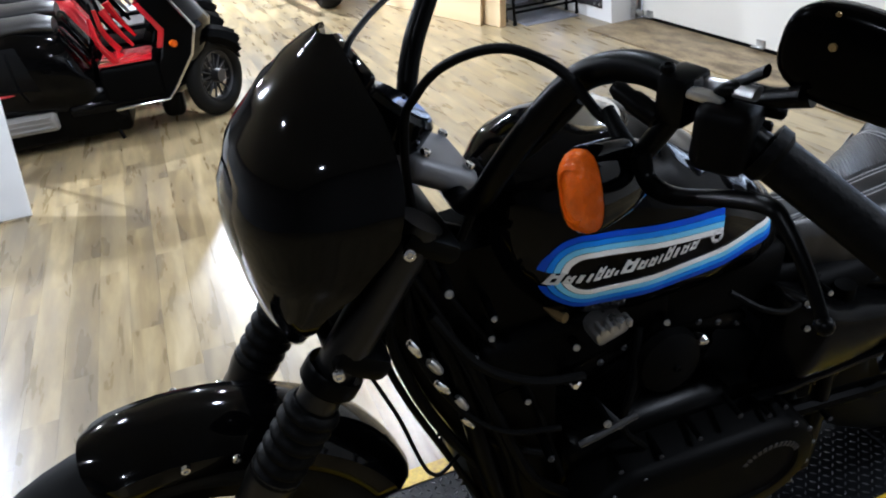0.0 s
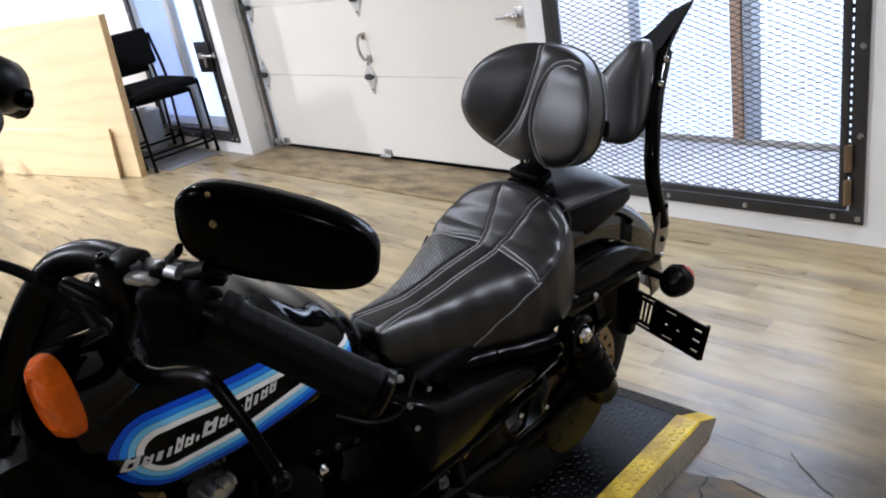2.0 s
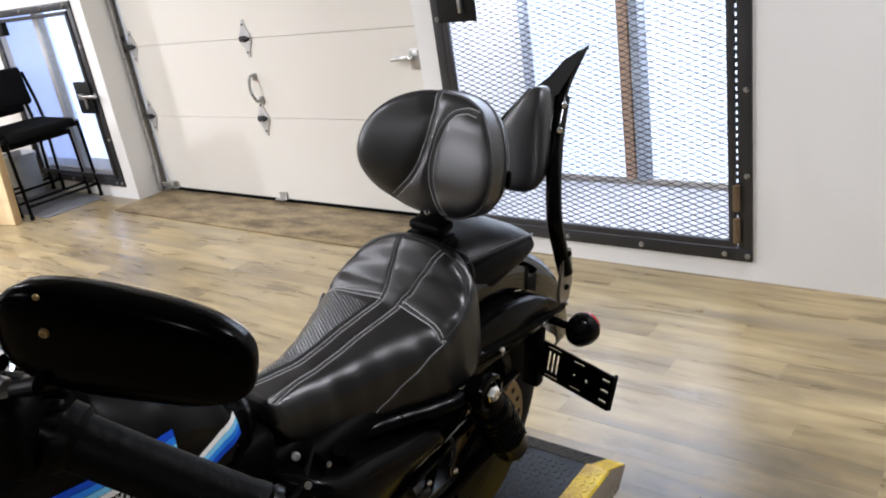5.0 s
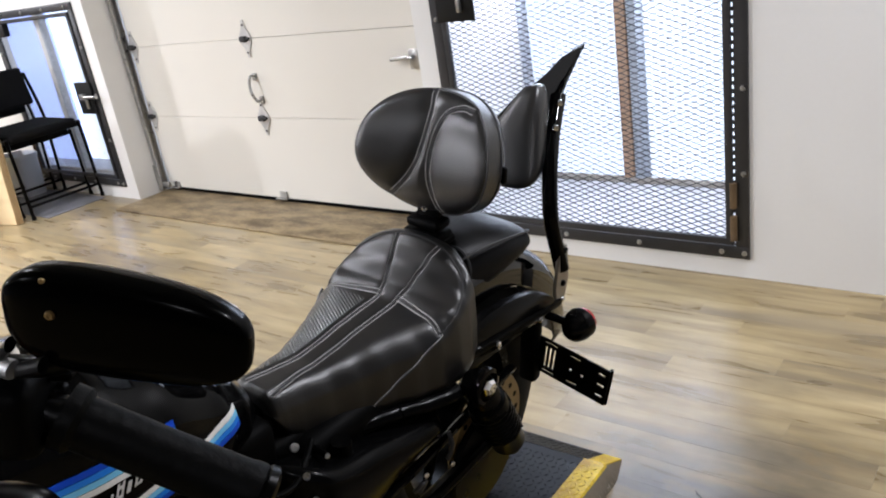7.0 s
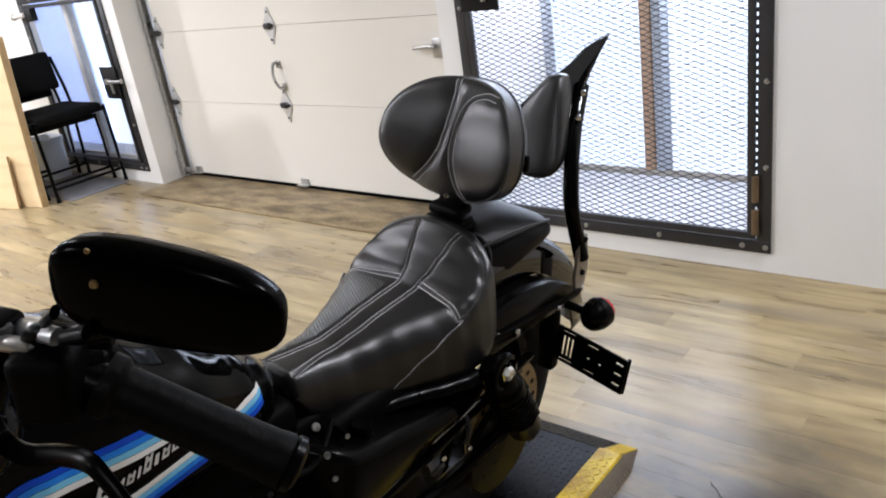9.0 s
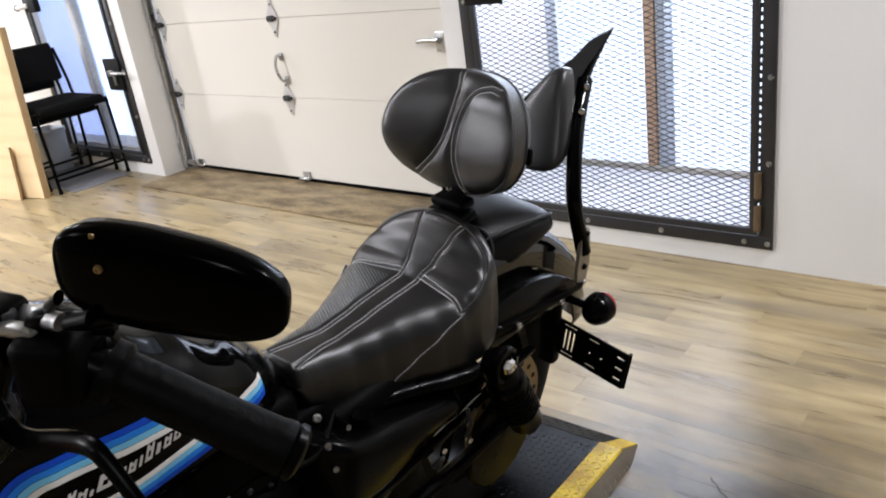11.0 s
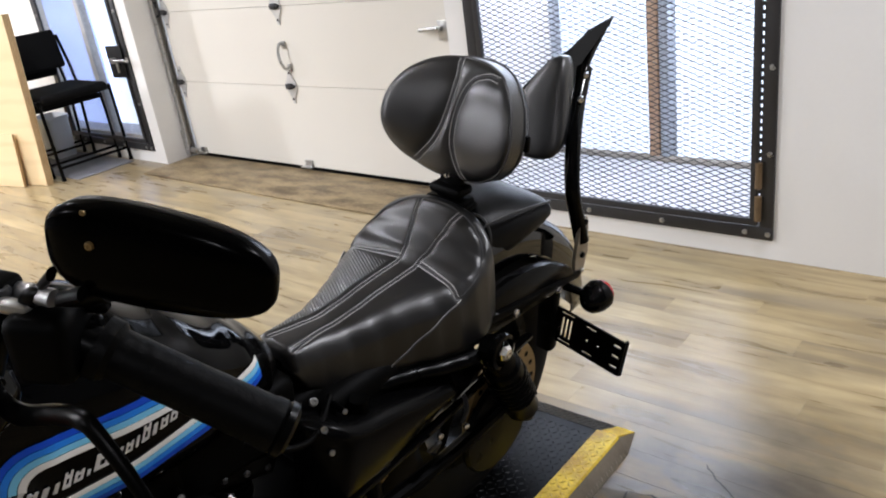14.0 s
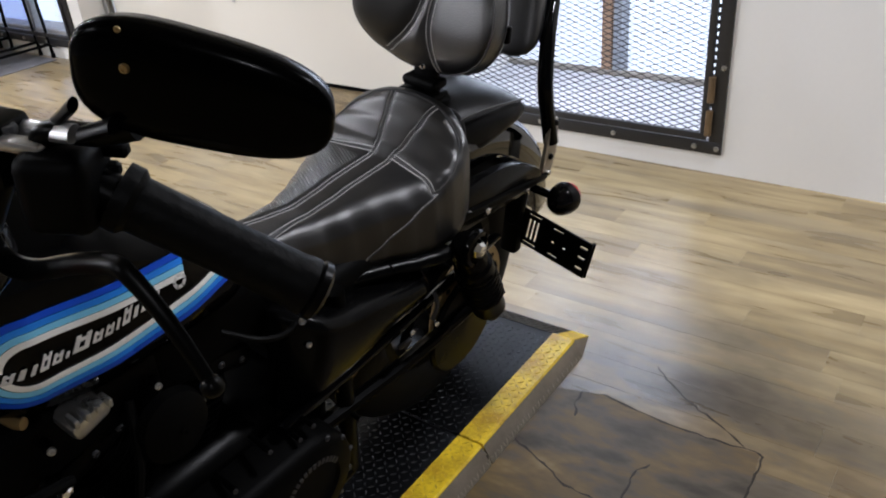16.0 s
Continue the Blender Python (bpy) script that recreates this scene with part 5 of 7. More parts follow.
TURN = [i for i, p in enumerate(LINE2) if p.x < 0.30]
GAP = ([i for i in TURN if LINE2[i].y > 0.7600][-1] + 1, [i for i in TURN if LINE2[i].y < 0.7340][0])


def stripe(inset, width, mat, first, last, lift, label):
    pts = LINE2[first:last]
    nr = []
    for i, p in enumerate(pts):
        d = (pts[min(i + 1, len(pts) - 1)] - pts[max(i - 1, 0)]).normalized()
        nr.append(Vector((-d.y, d.x)))
    bm, rows = bmesh.new(), []
    for p, q in zip(pts, nr):
        row = []
        for k in range(4):
            w = p + q * (inset + width * k / 3)
            row.append(bm.verts.new((tank_side(w.x, w.y, lift), w.x, w.y)))
        rows.append(row)
    for a, b in zip(rows, rows[1:]):
        for k in range(3):
            bm.faces.new((a[k], a[k + 1], b[k + 1], b[k]))
    made = bmesh.ops.extrude_face_region(bm, geom=list(bm.faces))["geom"]
    for v in made:
        if isinstance(v, bmesh.types.BMVert):
            v.co.x += 0.0007
    part("stripe", bm, mat, tank, label)


for k, (mt, lab) in enumerate(((NAVY, "dark blue stripe"), (BLUE, "blue stripe"), (SKYBLUE, "light blue stripe"), (WHITE_DECAL, "white stripe"))):
    stripe(0.0005 + k * 0.0085, 0.0075, mt, 0, GAP[0], 0.0012, lab)
    stripe(0.0005 + k * 0.0085, 0.0075, mt, GAP[1], len(LINE2), 0.0012, lab)
# the lettering as plain slanted shapes, and a small badge
x, widths = 0.262, (0.017, 0.010, 0.008, 0.006, 0.009, 0.010, 0.005, 0.017, 0.010, 0.009, 0.005, 0.010, 0.008, 0.010, 0.010)
for i, wdt in enumerate(widths):
    tall = 0.0190 if i in (0, 4, 7, 11) else 0.0065 if i == 6 else 0.0125
    z0 = 0.7388 + (x - 0.262) * 0.085
    lean = lambda u, v, x=x, z0=z0, wdt=wdt, tall=tall: (x + u * wdt + v * tall * 0.42, z0 + v * tall)
    holed = wdt > 0.0085
    bars = [(0.0, 0.30, 0, 1), (0.66, 0.96, 0, 1), (0.30, 0.66, 0.0, 0.22), (0.30, 0.66, 0.60, 0.82)] if holed else [(0.1, 0.75, 0, 1)]
    bm = bmesh.new()
    for u0, u1, v0, v1 in bars:
        ring = [lean(u0, v0), lean(u1, v0), lean(u1, v1), lean(u0, v1)]
        join_faces(bm, [[(tank_side(y, z, 0.0022), y, z) for y, z in ring], [(tank_side(y, z, 0.0030), y, z) for y, z in ring]])
    part("lettering_bar", bm, SILVER_DECAL, tank, "silver slanted lettering bar")
    x += wdt * 1.08 + 0.0028
bm = bmesh.new()
for k in range(6):
    a0 = math.pi / 3 * k
    p = [(0.489 + 0.0095 * math.cos(a0 + e) * r, 0.762 + 0.0105 * math.sin(a0 + e) * r) for e, r in ((0.05, 1.0), (0.9, 1.0), (0.9, 0.55), (0.05, 0.55))]
    join_faces(bm, [[(tank_side(y, z, 0.0012), y, z) for y, z in p], [(tank_side(y, z, 0.0020), y, z) for y, z in p]])
part("badge", bm, SILVER_DECAL, tank, "small silver badge")

# rider seat
SW = [(0.690, 0.044), (0.698, 0.052), (0.71, 0.056), (0.74, 0.061), (0.79, 0.072), (0.84, 0.088), (0.89, 0.107), (0.94, 0.130), (0.98, 0.146), (1.02, 0.151), (1.05, 0.149), (1.08, 0.140), (1.10, 0.123), (1.115, 0.094), (1.125, 0.055), (1.128, 0.02)]
SZ = [(0.690, 0.664), (0.70, 0.673), (0.75, 0.668), (0.80, 0.663), (0.85, 0.666), (0.90, 0.672), (0.95, 0.675), (0.99, 0.677), (1.02, 0.692), (1.05, 0.722), (1.075, 0.749), (1.09, 0.759), (1.108, 0.758), (1.128, 0.735)]
SB = [(0.690, 0.640), (0.71, 0.606), (0.74, 0.586), (0.78, 0.575), (0.85, 0.566), (0.95, 0.558), (1.02, 0.556), (1.128, 0.60)]
SEAT_SEAMS = [[(s * x + 0.007, y) for x, y in ((0.026, 0.703), (0.019, 0.76), (0.017, 0.80), (0.018, 0.88), (0.019, 0.95), (0.020, 1.003), (0.030, 1.04), (0.040, 1.072), (0.046, 1.090))] for s in (1, -1)]
SEAT_SEAMS += [[(s * x + 0.007 * (0.14 - x) / 0.12, y) for x, y in ((0.020, 1.003), (0.060, 0.997), (0.100, 0.990), (0.127, 0.984))] for s in (1, -1)]
SEAT_RIM = [[(s * x, y) for x, y in ((0.127, 0.984), (0.136, 1.010), (0.133, 1.040), (0.115, 1.070), (0.078, 1.087), (0.046, 1.092), (0.0, 1.094))] for s in (1, -1)]


def groove(lines, x, y, width):
    """How deep a place lies in the nearest seam: one on it, nought away from it."""
    best = 1.0
    for line in lines:
        for (ax, ay), (bx, by) in zip(line, line[1:]):
            dx, dy = bx - ax, by - ay
            t = max(0.0, min(1.0, ((x - ax) * dx + (y - ay) * dy) / (dx * dx + dy * dy)))
            best = min(best, (x - ax - t * dx) ** 2 + (y - ay - t * dy) ** 2)
    return math.exp(-best / (width * width))


def seat_top(x, y):
    """The height of the seat at a place: flat panels, a scooped rear rising to a rim, rolled edges and drawn-in seams."""
    w, z = lerp(SW, y), lerp(SZ, y)
    q = min(1.0, abs(x) / w)
    rise = max(0.0, z - 0.677) if y > 0.99 else 0.0
    z -= rise * 0.75 * min(1.0, abs(x) / 0.150) ** 2.2 + (0.004 if y < 1.0 else 0.0) * q * q
    start, deep = lerp([(0.70, 0.30), (0.80, 0.32), (0.93, 0.40), (0.985, 0.62), (1.02, 0.82), (1.08, 0.86), (1.12, 0.5)], y), lerp([(0.70, 0.035), (0.95, 0.045), (1.03, 0.034), (1.12, 0.05)], y)
    z -= deep * max(0.0, (q - start) / (1 - start)) ** lerp([(0.93, 3.2), (1.02, 2.4)], y)
    return z - 0.0028 * groove(SEAT_SEAMS, x, y, 0.0050) - 0.0016 * groove(SEAT_RIM, x, y, 0.0042)


bm, rings = bmesh.new(), []
for k in range(131):
    y = 0.690 + 0.438 * k / 130
    w, b, ring = lerp(SW, y), lerp(SB, y), []
    high = seat_top(w * 0.93, y)
    flank = [(w * (0.93 + 0.07 * math.sin(math.pi / 2 * i / 8)), high + (b - high) * (i / 8) ** 1.25) for i in range(1, 9)] + [(w * 0.955, b - 0.005), (w * 0.80, b - 0.007)]
    ring += [(-x, y, z) for x, z in reversed(flank)]
    ring += [(w * (-0.93 + 1.86 * i / 88), y, seat_top(w * (-0.93 + 1.86 * i / 88), y)) for i in range(89)]
    ring += [(x, y, z) for x, z in flank]
    rings.append(ring)
join_faces(bm, rings)
seat = part("rider_seat", bm, LEATHER, bike, "black leather rider seat with grey stitching", 75)
seat.location.x = 0.011


def seam(points, mat, r, lift, par, fn, dash=0.0, name="stitching"):
    line = curve_points([(x, y, 0) for x, y in points], 14)
    pts = [fn(p.x, p.y, lift) for p in line]
    bm = bmesh.new()
    if dash:
        for a, b in zip(pts, pts[1:]):
            n = max(1, int((b - a).length / (dash / 2)))
            for i in range(n):
                p, q = a.lerp(b, i / n), a.lerp(b, (i + 0.72) / n)
                sweep(bm, [p, q], r, 5, smooth=False)
    else:
        sweep(bm, pts, r, 6, smooth=False)
    part(name, bm, mat, par)


def on_seat(x, y, lift):
    return V(x, y, seat_top(x, y) + lift)


def beside(line, gap):
    """A line that runs beside another one in the plan, at that distance."""
    pts = [Vector((x, y)) for x, y in line]
    out = []
    for i, p in enumerate(pts):
        d = (pts[min(i + 1, len(pts) - 1)] - pts[max(i - 1, 0)]).normalized()
        out.append((p.x - d.y * gap, p.y + d.x * gap))
    return out


for line in SEAT_SEAMS:
    seam(line, DARK_THREAD, 0.0022, -0.0006, seat, on_seat, name="piping")
    for o in (-0.0040, 0.0040):
        seam(beside(line, o), THREAD, 0.0009 if line in SEAT_SEAMS[:2] else 0.0012, 0.0004, seat, on_seat, 0.008)
for line in SEAT_RIM:
    seam(line, DARK_THREAD, 0.0020, -0.0004, seat, on_seat, name="piping")
# ribbed panel between the middle strip and the edge
bm, rows = bmesh.new(), []
for k in range(49):
    y = 0.712 + 0.266 * k / 48
    w = lerp(SW, y)
    lo, hi = lerp([(0.70, 0.031), (0.76, 0.025), (0.80, 0.022), (0.98, 0.025)], y), w * 0.93
    rows.append([bm.verts.new((-(lo + (hi - lo) * i / 16), y, seat_top(-(lo + (hi - lo) * i / 16), y) + 0.0007)) for i in range(17)])
for a, b in zip(rows, rows[1:]):
    for i in range(16):
        bm.faces.new((a[i], a[i + 1], b[i + 1], b[i]))
part("ribbed_insert", bm, RIBBED, seat, "ribbed black leather insert", 75)
# seam of the lower side panel, from the rear wing down to the bottom edge
for s in (1, -1):
    def flank_at(z, y, lift, s=s):
        w, b = lerp(SW, y), lerp(SB, y)
        high = seat_top(w * 0.93, y)
        t = max(0.0, min(1.0, (z - high) / (b - high))) ** 0.8
        return V(s * (w * (0.93 + 0.07 * math.sin(math.pi / 2 * t)) + lift), y, z)
    c = [(0.655, 0.984), (0.640, 0.958), (0.617, 0.922), (0.596, 0.888), (0.580, 0.862), (0.568, 0.850)]
    seam(c, DARK_THREAD, 0.0020, 0.0, seat, flank_at, name="piping")
    seam([(x + 0.0035, y) for x, y in c], THREAD, 0.0008, 0.0008, seat, flank_at, 0.008)

# rider backrest on its post
BC = V(0.0, 1.172, 0.880)
BT = radians(14)
RW, RH, RP = 0.143, 0.116, 2.3
REST_SEAMS = [[(0.085, 0.092), (0.058, 0.094), (0.027, 0.078), (0.011, 0.025), (0.009, -0.030), (0.022, -0.086), (0.030, -0.112)],
              [(-0.018, 0.1145), (-0.006, 0.078), (-0.012, 0.011), (-0.032, -0.043), (-0.066, -0.088), (-0.074, -0.094)]]


def rest(u, v, d):
    if d > 0:
        d -= 0.0030 * groove(REST_SEAMS, u, v, 0.0055) + 0.0050 * groove(REST_SEAMS, u, v, 0.018)
    bow = -0.085 * (u / 0.18) ** 2
    v = v if v > 0 else v * (0.86 - 0.10 * (u / 0.15) ** 2)
    k = 1.0 - 0.06 * max(0, v / 0.118)
    return BC + V(u * k, 0, 0) + V(0, math.sin(BT), math.cos(BT)) * v + V(0, -math.cos(BT), math.sin(BT)) * (d - bow)


def rest_ring(k, d):
    out = []
    for i in range(110):
        t = 2 * math.pi * i / 110
        c, s = math.cos(t), math.sin(t)
        r = (abs(c) ** RP + abs(s) ** RP) ** (-1 / RP)
        out.append(rest(RW * k * r * c, RH * k * r * s, d))
    return out


def rest_dome(s):
    return 0.040 * max(0.0, 1 - s ** 2.5) ** 0.62


bm = bmesh.new()
rows = [rest_ring(max(0.02, math.sin(math.pi / 2 * i / 34) ** 0.85), rest_dome(math.sin(math.pi / 2 * i / 34) ** 0.85)) for i in range(35)]
rows += [rest_ring(k, d) for k, d in ((1.004, -0.006), (1.006, -0.020), (1.006, -0.036), (0.995, -0.048), (0.965, -0.056), (0.90, -0.059), (0.02, -0.059))]
join_faces(bm, rows)
back = part("rider_backrest", bm, LEATHER, bike, "black leather rider backrest pad with grey stitching", 75)


def on_rest(u, v, lift):
    s = min(0.999, ((abs(u) / RW) ** RP + (abs(v) / RH) ** RP) ** (1 / RP))
    return rest(u, v, rest_dome(s) + lift)


for s in (1, -1):
    c = REST_SEAMS[0 if s > 0 else 1]
    seam(c, DARK_THREAD, 0.0030, -0.0010, back, on_rest, name="piping")
    for o in (0.0048, -0.0048):
        seam(beside(c, o), THREAD, 0.0009, 0.0004, back, on_rest, 0.008)
for k, d, r in ((1.0, 0.001, 0.0024), (1.007, -0.040, 0.0020)):
    bm = bmesh.new()
    loop = rest_ring(k, d)
    sweep(bm, loop + loop[:1], r, 6, smooth=False)
    part("piping", bm, DARK_THREAD, back)
# tab of the rear cover at the side
bm = bmesh.new()
box(bm, rest(RW * 1.01, -0.004, -0.050), (0.012, 0.012, 0.030), 0.004)
part("cover_tab", bm, RUBBER, back)
for k, (w, z) in enumerate(((0.058, 0.698), (0.062, 0.715), (0.055, 0.722), (0.060, 0.735), (0.054, 0.743), (0.048, 0.765))):
    bm = bmesh.new()
    box(bm, (0, 1.135 + 0.12 * (z - 0.70), z), (w * 1.5, w * 0.95, 0.018), 0.007, None, 3)
    part("boot_fold", bm, RUBBER, back, "fold of a black rubber boot round the post")
bm = bmesh.new()
box(bm, (0, 1.150, 0.79), (0.05, 0.014, 0.10), 0.004, Matrix.Rotation(-BT, 3, "X"))
part("post", bm, SATIN, back)
bolt(back, (0.012, 1.118, 0.802), (0.3, -1, 0.1), 0.006, CHROME)

# passenger pad: a wedge-shaped cushion that widens to the rear
PILLION = [(1.125, 0.050, 0.632, 0.700), (1.133, 0.070, 0.612, 0.718), (1.155, 0.082, 0.598, 0.727), (1.20, 0.094, 0.610, 0.730), (1.24, 0.104, 0.628, 0.729), (1.285, 0.110, 0.645, 0.724), (1.312, 0.107, 0.655, 0.717), (1.330, 0.092, 0.664, 0.707), (1.337, 0.065, 0.673, 0.698)]


def pillion_ring(y, w, zb, zt):
    out = []
    for i in range(44):
        t = 2 * math.pi * i / 44
        c, q = math.cos(t), math.sin(t)
        r = (abs(c) ** 2.5 + abs(q) ** 2.5) ** (-1 / 2.5)
        out.append((0.010 + w * r * c, y, (zb + zt) / 2 + (zt - zb) / 2 * r * q))
    return out


bm = bmesh.new()
join_faces(bm, [pillion_ring(*row) for row in PILLION])
pillion = part("passenger_pad", bm, DULL_LEATHER, bike, "black leather passenger pad", 75)
for s in (1, -1):
    bm = bmesh.new()
    sweep(bm, [(0.010 + s * (w * 0.93 + 0.002), y, zt - 0.010) for y, w, zb, zt in PILLION[1:-1]], 0.0026, 6, 4)
    part("piping", bm, DARK_THREAD, pillion)
bm = bmesh.new()
sweep(bm, [(0.010 + x, 1.152, 0.7235 - abs(x) ** 2 * 1.6) for x in (-0.060, -0.03, 0.0, 0.03, 0.060)] + [(0.086, 1.152, 0.690), (0.088, 1.152, 0.640)], 0.0026, 6, 4)
part("piping", bm, DARK_THREAD, pillion)

# sissy bar: two uprights meeting in a swept-back point, with a pad between them
for s in (1, -1):
    bm = bmesh.new()
    line = [(s * x, y, z) for x, y, z in ((0.136, 1.415, 0.585), (0.130, 1.406, 0.625), (0.122, 1.384, 0.704), (0.100, 1.411, 0.774), (0.064, 1.479, 0.841), (0.034, 1.553, 0.901), (0.015, 1.637, 0.936), (0.001, 1.725, 0.972))]
    sweep(bm, line[:6], 0.0160, 14, 6)
    sweep(bm, line[4:], (0.0160, 0.002), 12, 6, flat=0.75)
    up = part("sissy_bar_upright", bm, GLOSS, bike, "gloss black sissy bar sweeping back to a point")
    if s > 0:
        bm = bmesh.new()
        q = [V(0.062, 1.470, 0.845), V(0.005, 1.500, 0.925), V(0.001, 1.62, 0.962), V(0.001, 1.722, 0.973), V(0.022, 1.61, 0.928)]
        join_faces(bm, [q, [p + V(-0.005, 0.004, 0.0) for p in q]])
        part("gusset", bm, GLOSS, up)
        for k in range(2):
            bolt(up, (0.072 - 0.02 * k, 1.475 + 0.05 * k, 0.862 + 0.035 * k), (0.8, -0.6, 0.1), 0.007, CHROME)
    bm = bmesh.new()
    ring = [(s * 0.141, y, z) for y, z in ((1.395, 0.640), (1.425, 0.640), (1.432, 0.60), (1.440, 0.555), (1.425, 0.505), (1.392, 0.50), (1.385, 0.55), (1.392, 0.60))]
    join_faces(bm, [ring, [(x - s * 0.008, y, z) for x, y, z in ring]])
    bmesh.ops.bevel(bm, geom=list(bm.edges), offset=0.002, segments=1, affect="EDGES")
    pl = part("side_plate", bm, PLATE_BARE, up, "dark steel side plate with bolts")
    for y, z in ((1.411, 0.632), (1.412, 0.590), (1.410, 0.555), (1.412, 0.515)):
        bolt(pl, (s * 0.142, y, z), (s, 0, 0), 0.007, CHROME if z < 0.53 else SATIN)
bm = bmesh.new()
pad(bm, lambda u, v, d: V(0.012 + 0.14 * v + u * (1 - 0.80 * max(0.0, (v + 0.094) / 0.188)), 1.425 - d + 0.50 * v, 0.850 + v), 0.098, 0.094, 0.055, 4.0, 8, 44)
part("sissy_bar_pad", bm, LEATHER, bike, "black leather sissy bar pad", 75)

# tail: strut, shock, pulley, signal and side plate bracket
for s in (1, -1):
    bm = bmesh.new()
    sweep(bm, [(s * 0.128, 0.95, 0.575), (s * 0.142, 1.10, 0.562), (s * 0.140, 1.25, 0.535), (s * 0.132, 1.40, 0.505)], 0.020, 10, flat=0.5)
    strut = part("fender_strut", bm, MATTE, bike)
    bm = bmesh.new()
    ring = [(s * 0.122, y, z) for y, z in ((0.99, 0.590), (1.06, 0.615), (1.14, 0.618), (1.22, 0.608), (1.29, 0.588), (1.345, 0.560), (1.375, 0.535), (1.375, 0.512), (1.34, 0.502), (1.27, 0.508), (1.18, 0.518), (1.08, 0.528), (0.99, 0.545))]
    rows = [ring, [(s * 0.140, y, z) for _, y, z in ring], [(s * 0.147, y + (1.18 - y) * 0.03, z + (0.560 - z) * 0.22) for _, y, z in ring]]
    join_faces(bm, rows)
    part("strut_cover", bm, COVER_BLACK, strut, "satin black fender strut cover", 50)
    bolt(strut, (s * 0.158, 1.135, 0.558), (s, 0, 0), 0.009, CHROME)
    bolt(strut, (s * 0.152, 1.30, 0.525), (s, 0, 0), 0.007, CHROME)
    bm = bmesh.new()
    a, b = (V(0.185, 1.025, 0.555), V(0.185, 1.150, 0.325)) if s > 0 else (V(-0.150, 1.06, 0.515), V(-0.170, 1.150, 0.325))
    d = (b - a).normalized()
    L = (b - a).length
    prof = [(0.0, -0.012), (0.020, -0.012), (0.026, 0.0), (0.030, 0.02), (0.030, 0.06)]
    prof += [(0.036, 0.066), (0.037, 0.075), (0.037, L - 0.075), (0.034, L - 0.066), (0.034, L - 0.03), (0.022, L - 0.015), (0.016, L + 0.01), (0, L + 0.012)]
    spun(bm, prof, a, d, 20)
    sh = part("shock_absorber", bm, SATIN, bike, "black shock absorber")
    if s < 0:
        continue
    bm = bmesh.new()
    sweep(bm, [a + d * (0.085 + 0.0013 * k) + 0.0365 * (math.cos(k * 0.55) * V(1, 0, 0) + math.sin(k * 0.55) * d.cross(V(1, 0, 0)).normalized()) for k in range(80)], 0.0046, 8, 1)
    part("coil_spring", bm, SATIN, sh, "black coil spring")
    bm = bmesh.new()
    spun(bm, [(0.033, 0.0), (0.035, 0.006), (0.033, 0.014), (0.026, 0.016), (0.024, 0.010)], a + V(s * 0.012, 0, 0.0), (s, 0, 0), 24)
    part("shock_collar", bm, GLOSS, sh)
    bm = bmesh.new()
    spun(bm, [(0.017, 0.0), (0.017, 0.010), (0.013, 0.016), (0.011, 0.020), (0.006, 0.022), (0, 0.020)], a + V(s * 0.016, 0, 0.0), (s, 0, 0), 6)
    part("shock_bolt", bm, CHROME, sh, "polished shock bolt")
bm = bmesh.new()
spun(bm, [(0.03, -0.006), (0.122, -0.006), (0.126, 0.0), (0.122, 0.006), (0.03, 0.006), (0.03, -0.006)], REAR + V(0.115, 0, 0), (1, 0, 0), 48)
pulley = part("belt_pulley", bm, BRONZE, bike, "bronze rear belt pulley with holes")
for k in range(18):
    a = 2 * math.pi * k / 18
    bm = bmesh.new()
    spun(bm, [(0.006, 0.0), (0.006, 0.0015), (0, 0.0015)], REAR + V(0.1205, 0.105 * math.cos(a), 0.105 * math.sin(a)), (1, 0, 0), 10)
    part("hole", bm, MATTE, pulley)
bm = bmesh.new()
sweep(bm, [(0.13, 0.62, 0.40), (0.135, 0.90, 0.415), (0.135, 1.10, 0.435), (0.135, 1.22, 0.445)], 0.020, 10, flat=0.45)
part("belt_guard", bm, GLOSS, bike, "gloss black belt guard")
bm = bmesh.new()
spun(bm, [(0.0, 0.020), (0.108, 0.016), (0.114, 0.010), (0.114, 0.006), (0, 0.006)], REAR + V(0.122, -0.030, -0.032), (1, 0, 0), 36)
part("pulley_cover", bm, SATIN, bike, "satin black pulley cover")
bm = bmesh.new()
for s in (1, -1):
    sweep(bm, [(s * 0.12, 0.70, 0.32), (s * 0.135, 0.95, 0.315), (s * 0.135, 1.20, 0.315)], 0.024, 10, flat=0.6)
part("swing_arm", bm, SATIN, bike)
bm = bmesh.new()
sweep(bm, [(0.118, 1.36, 0.50), (0.19, 1.37, 0.492)], 0.009, 10, smooth=False)
spun(bm, [(0, -0.030), (0.014, -0.028), (0.026, -0.016), (0.033, 0.004), (0.034, 0.022), (0.031, 0.026)], (0.202, 1.366, 0.490), (0, 1, 0), 24)
tsig = part("rear_turn_signal", bm, GLOSS, bike, "gloss black rear turn signal with a red lens")
bm = bmesh.new()
spun(bm, [(0.031, 0.026), (0.028, 0.036), (0.015, 0.042), (0, 0.043)], (0.202, 1.366, 0.490), (0, 1, 0), 24)
part("lens", bm, RED_LENS, tsig, "red lens")
bm = bmesh.new()
box(bm, (0.125, 1.318, 0.435), (0.040, 0.030, 0.150), 0.008, None, 2)
part("bracket_mount", bm, MATTE, bike, "black bracket mount below the strut")
# slotted plate bracket
P00, PU, PV = V(0.150, 1.322, 0.386), V(0.150, -0.010, -0.016), V(0.010, -0.004, 0.088)


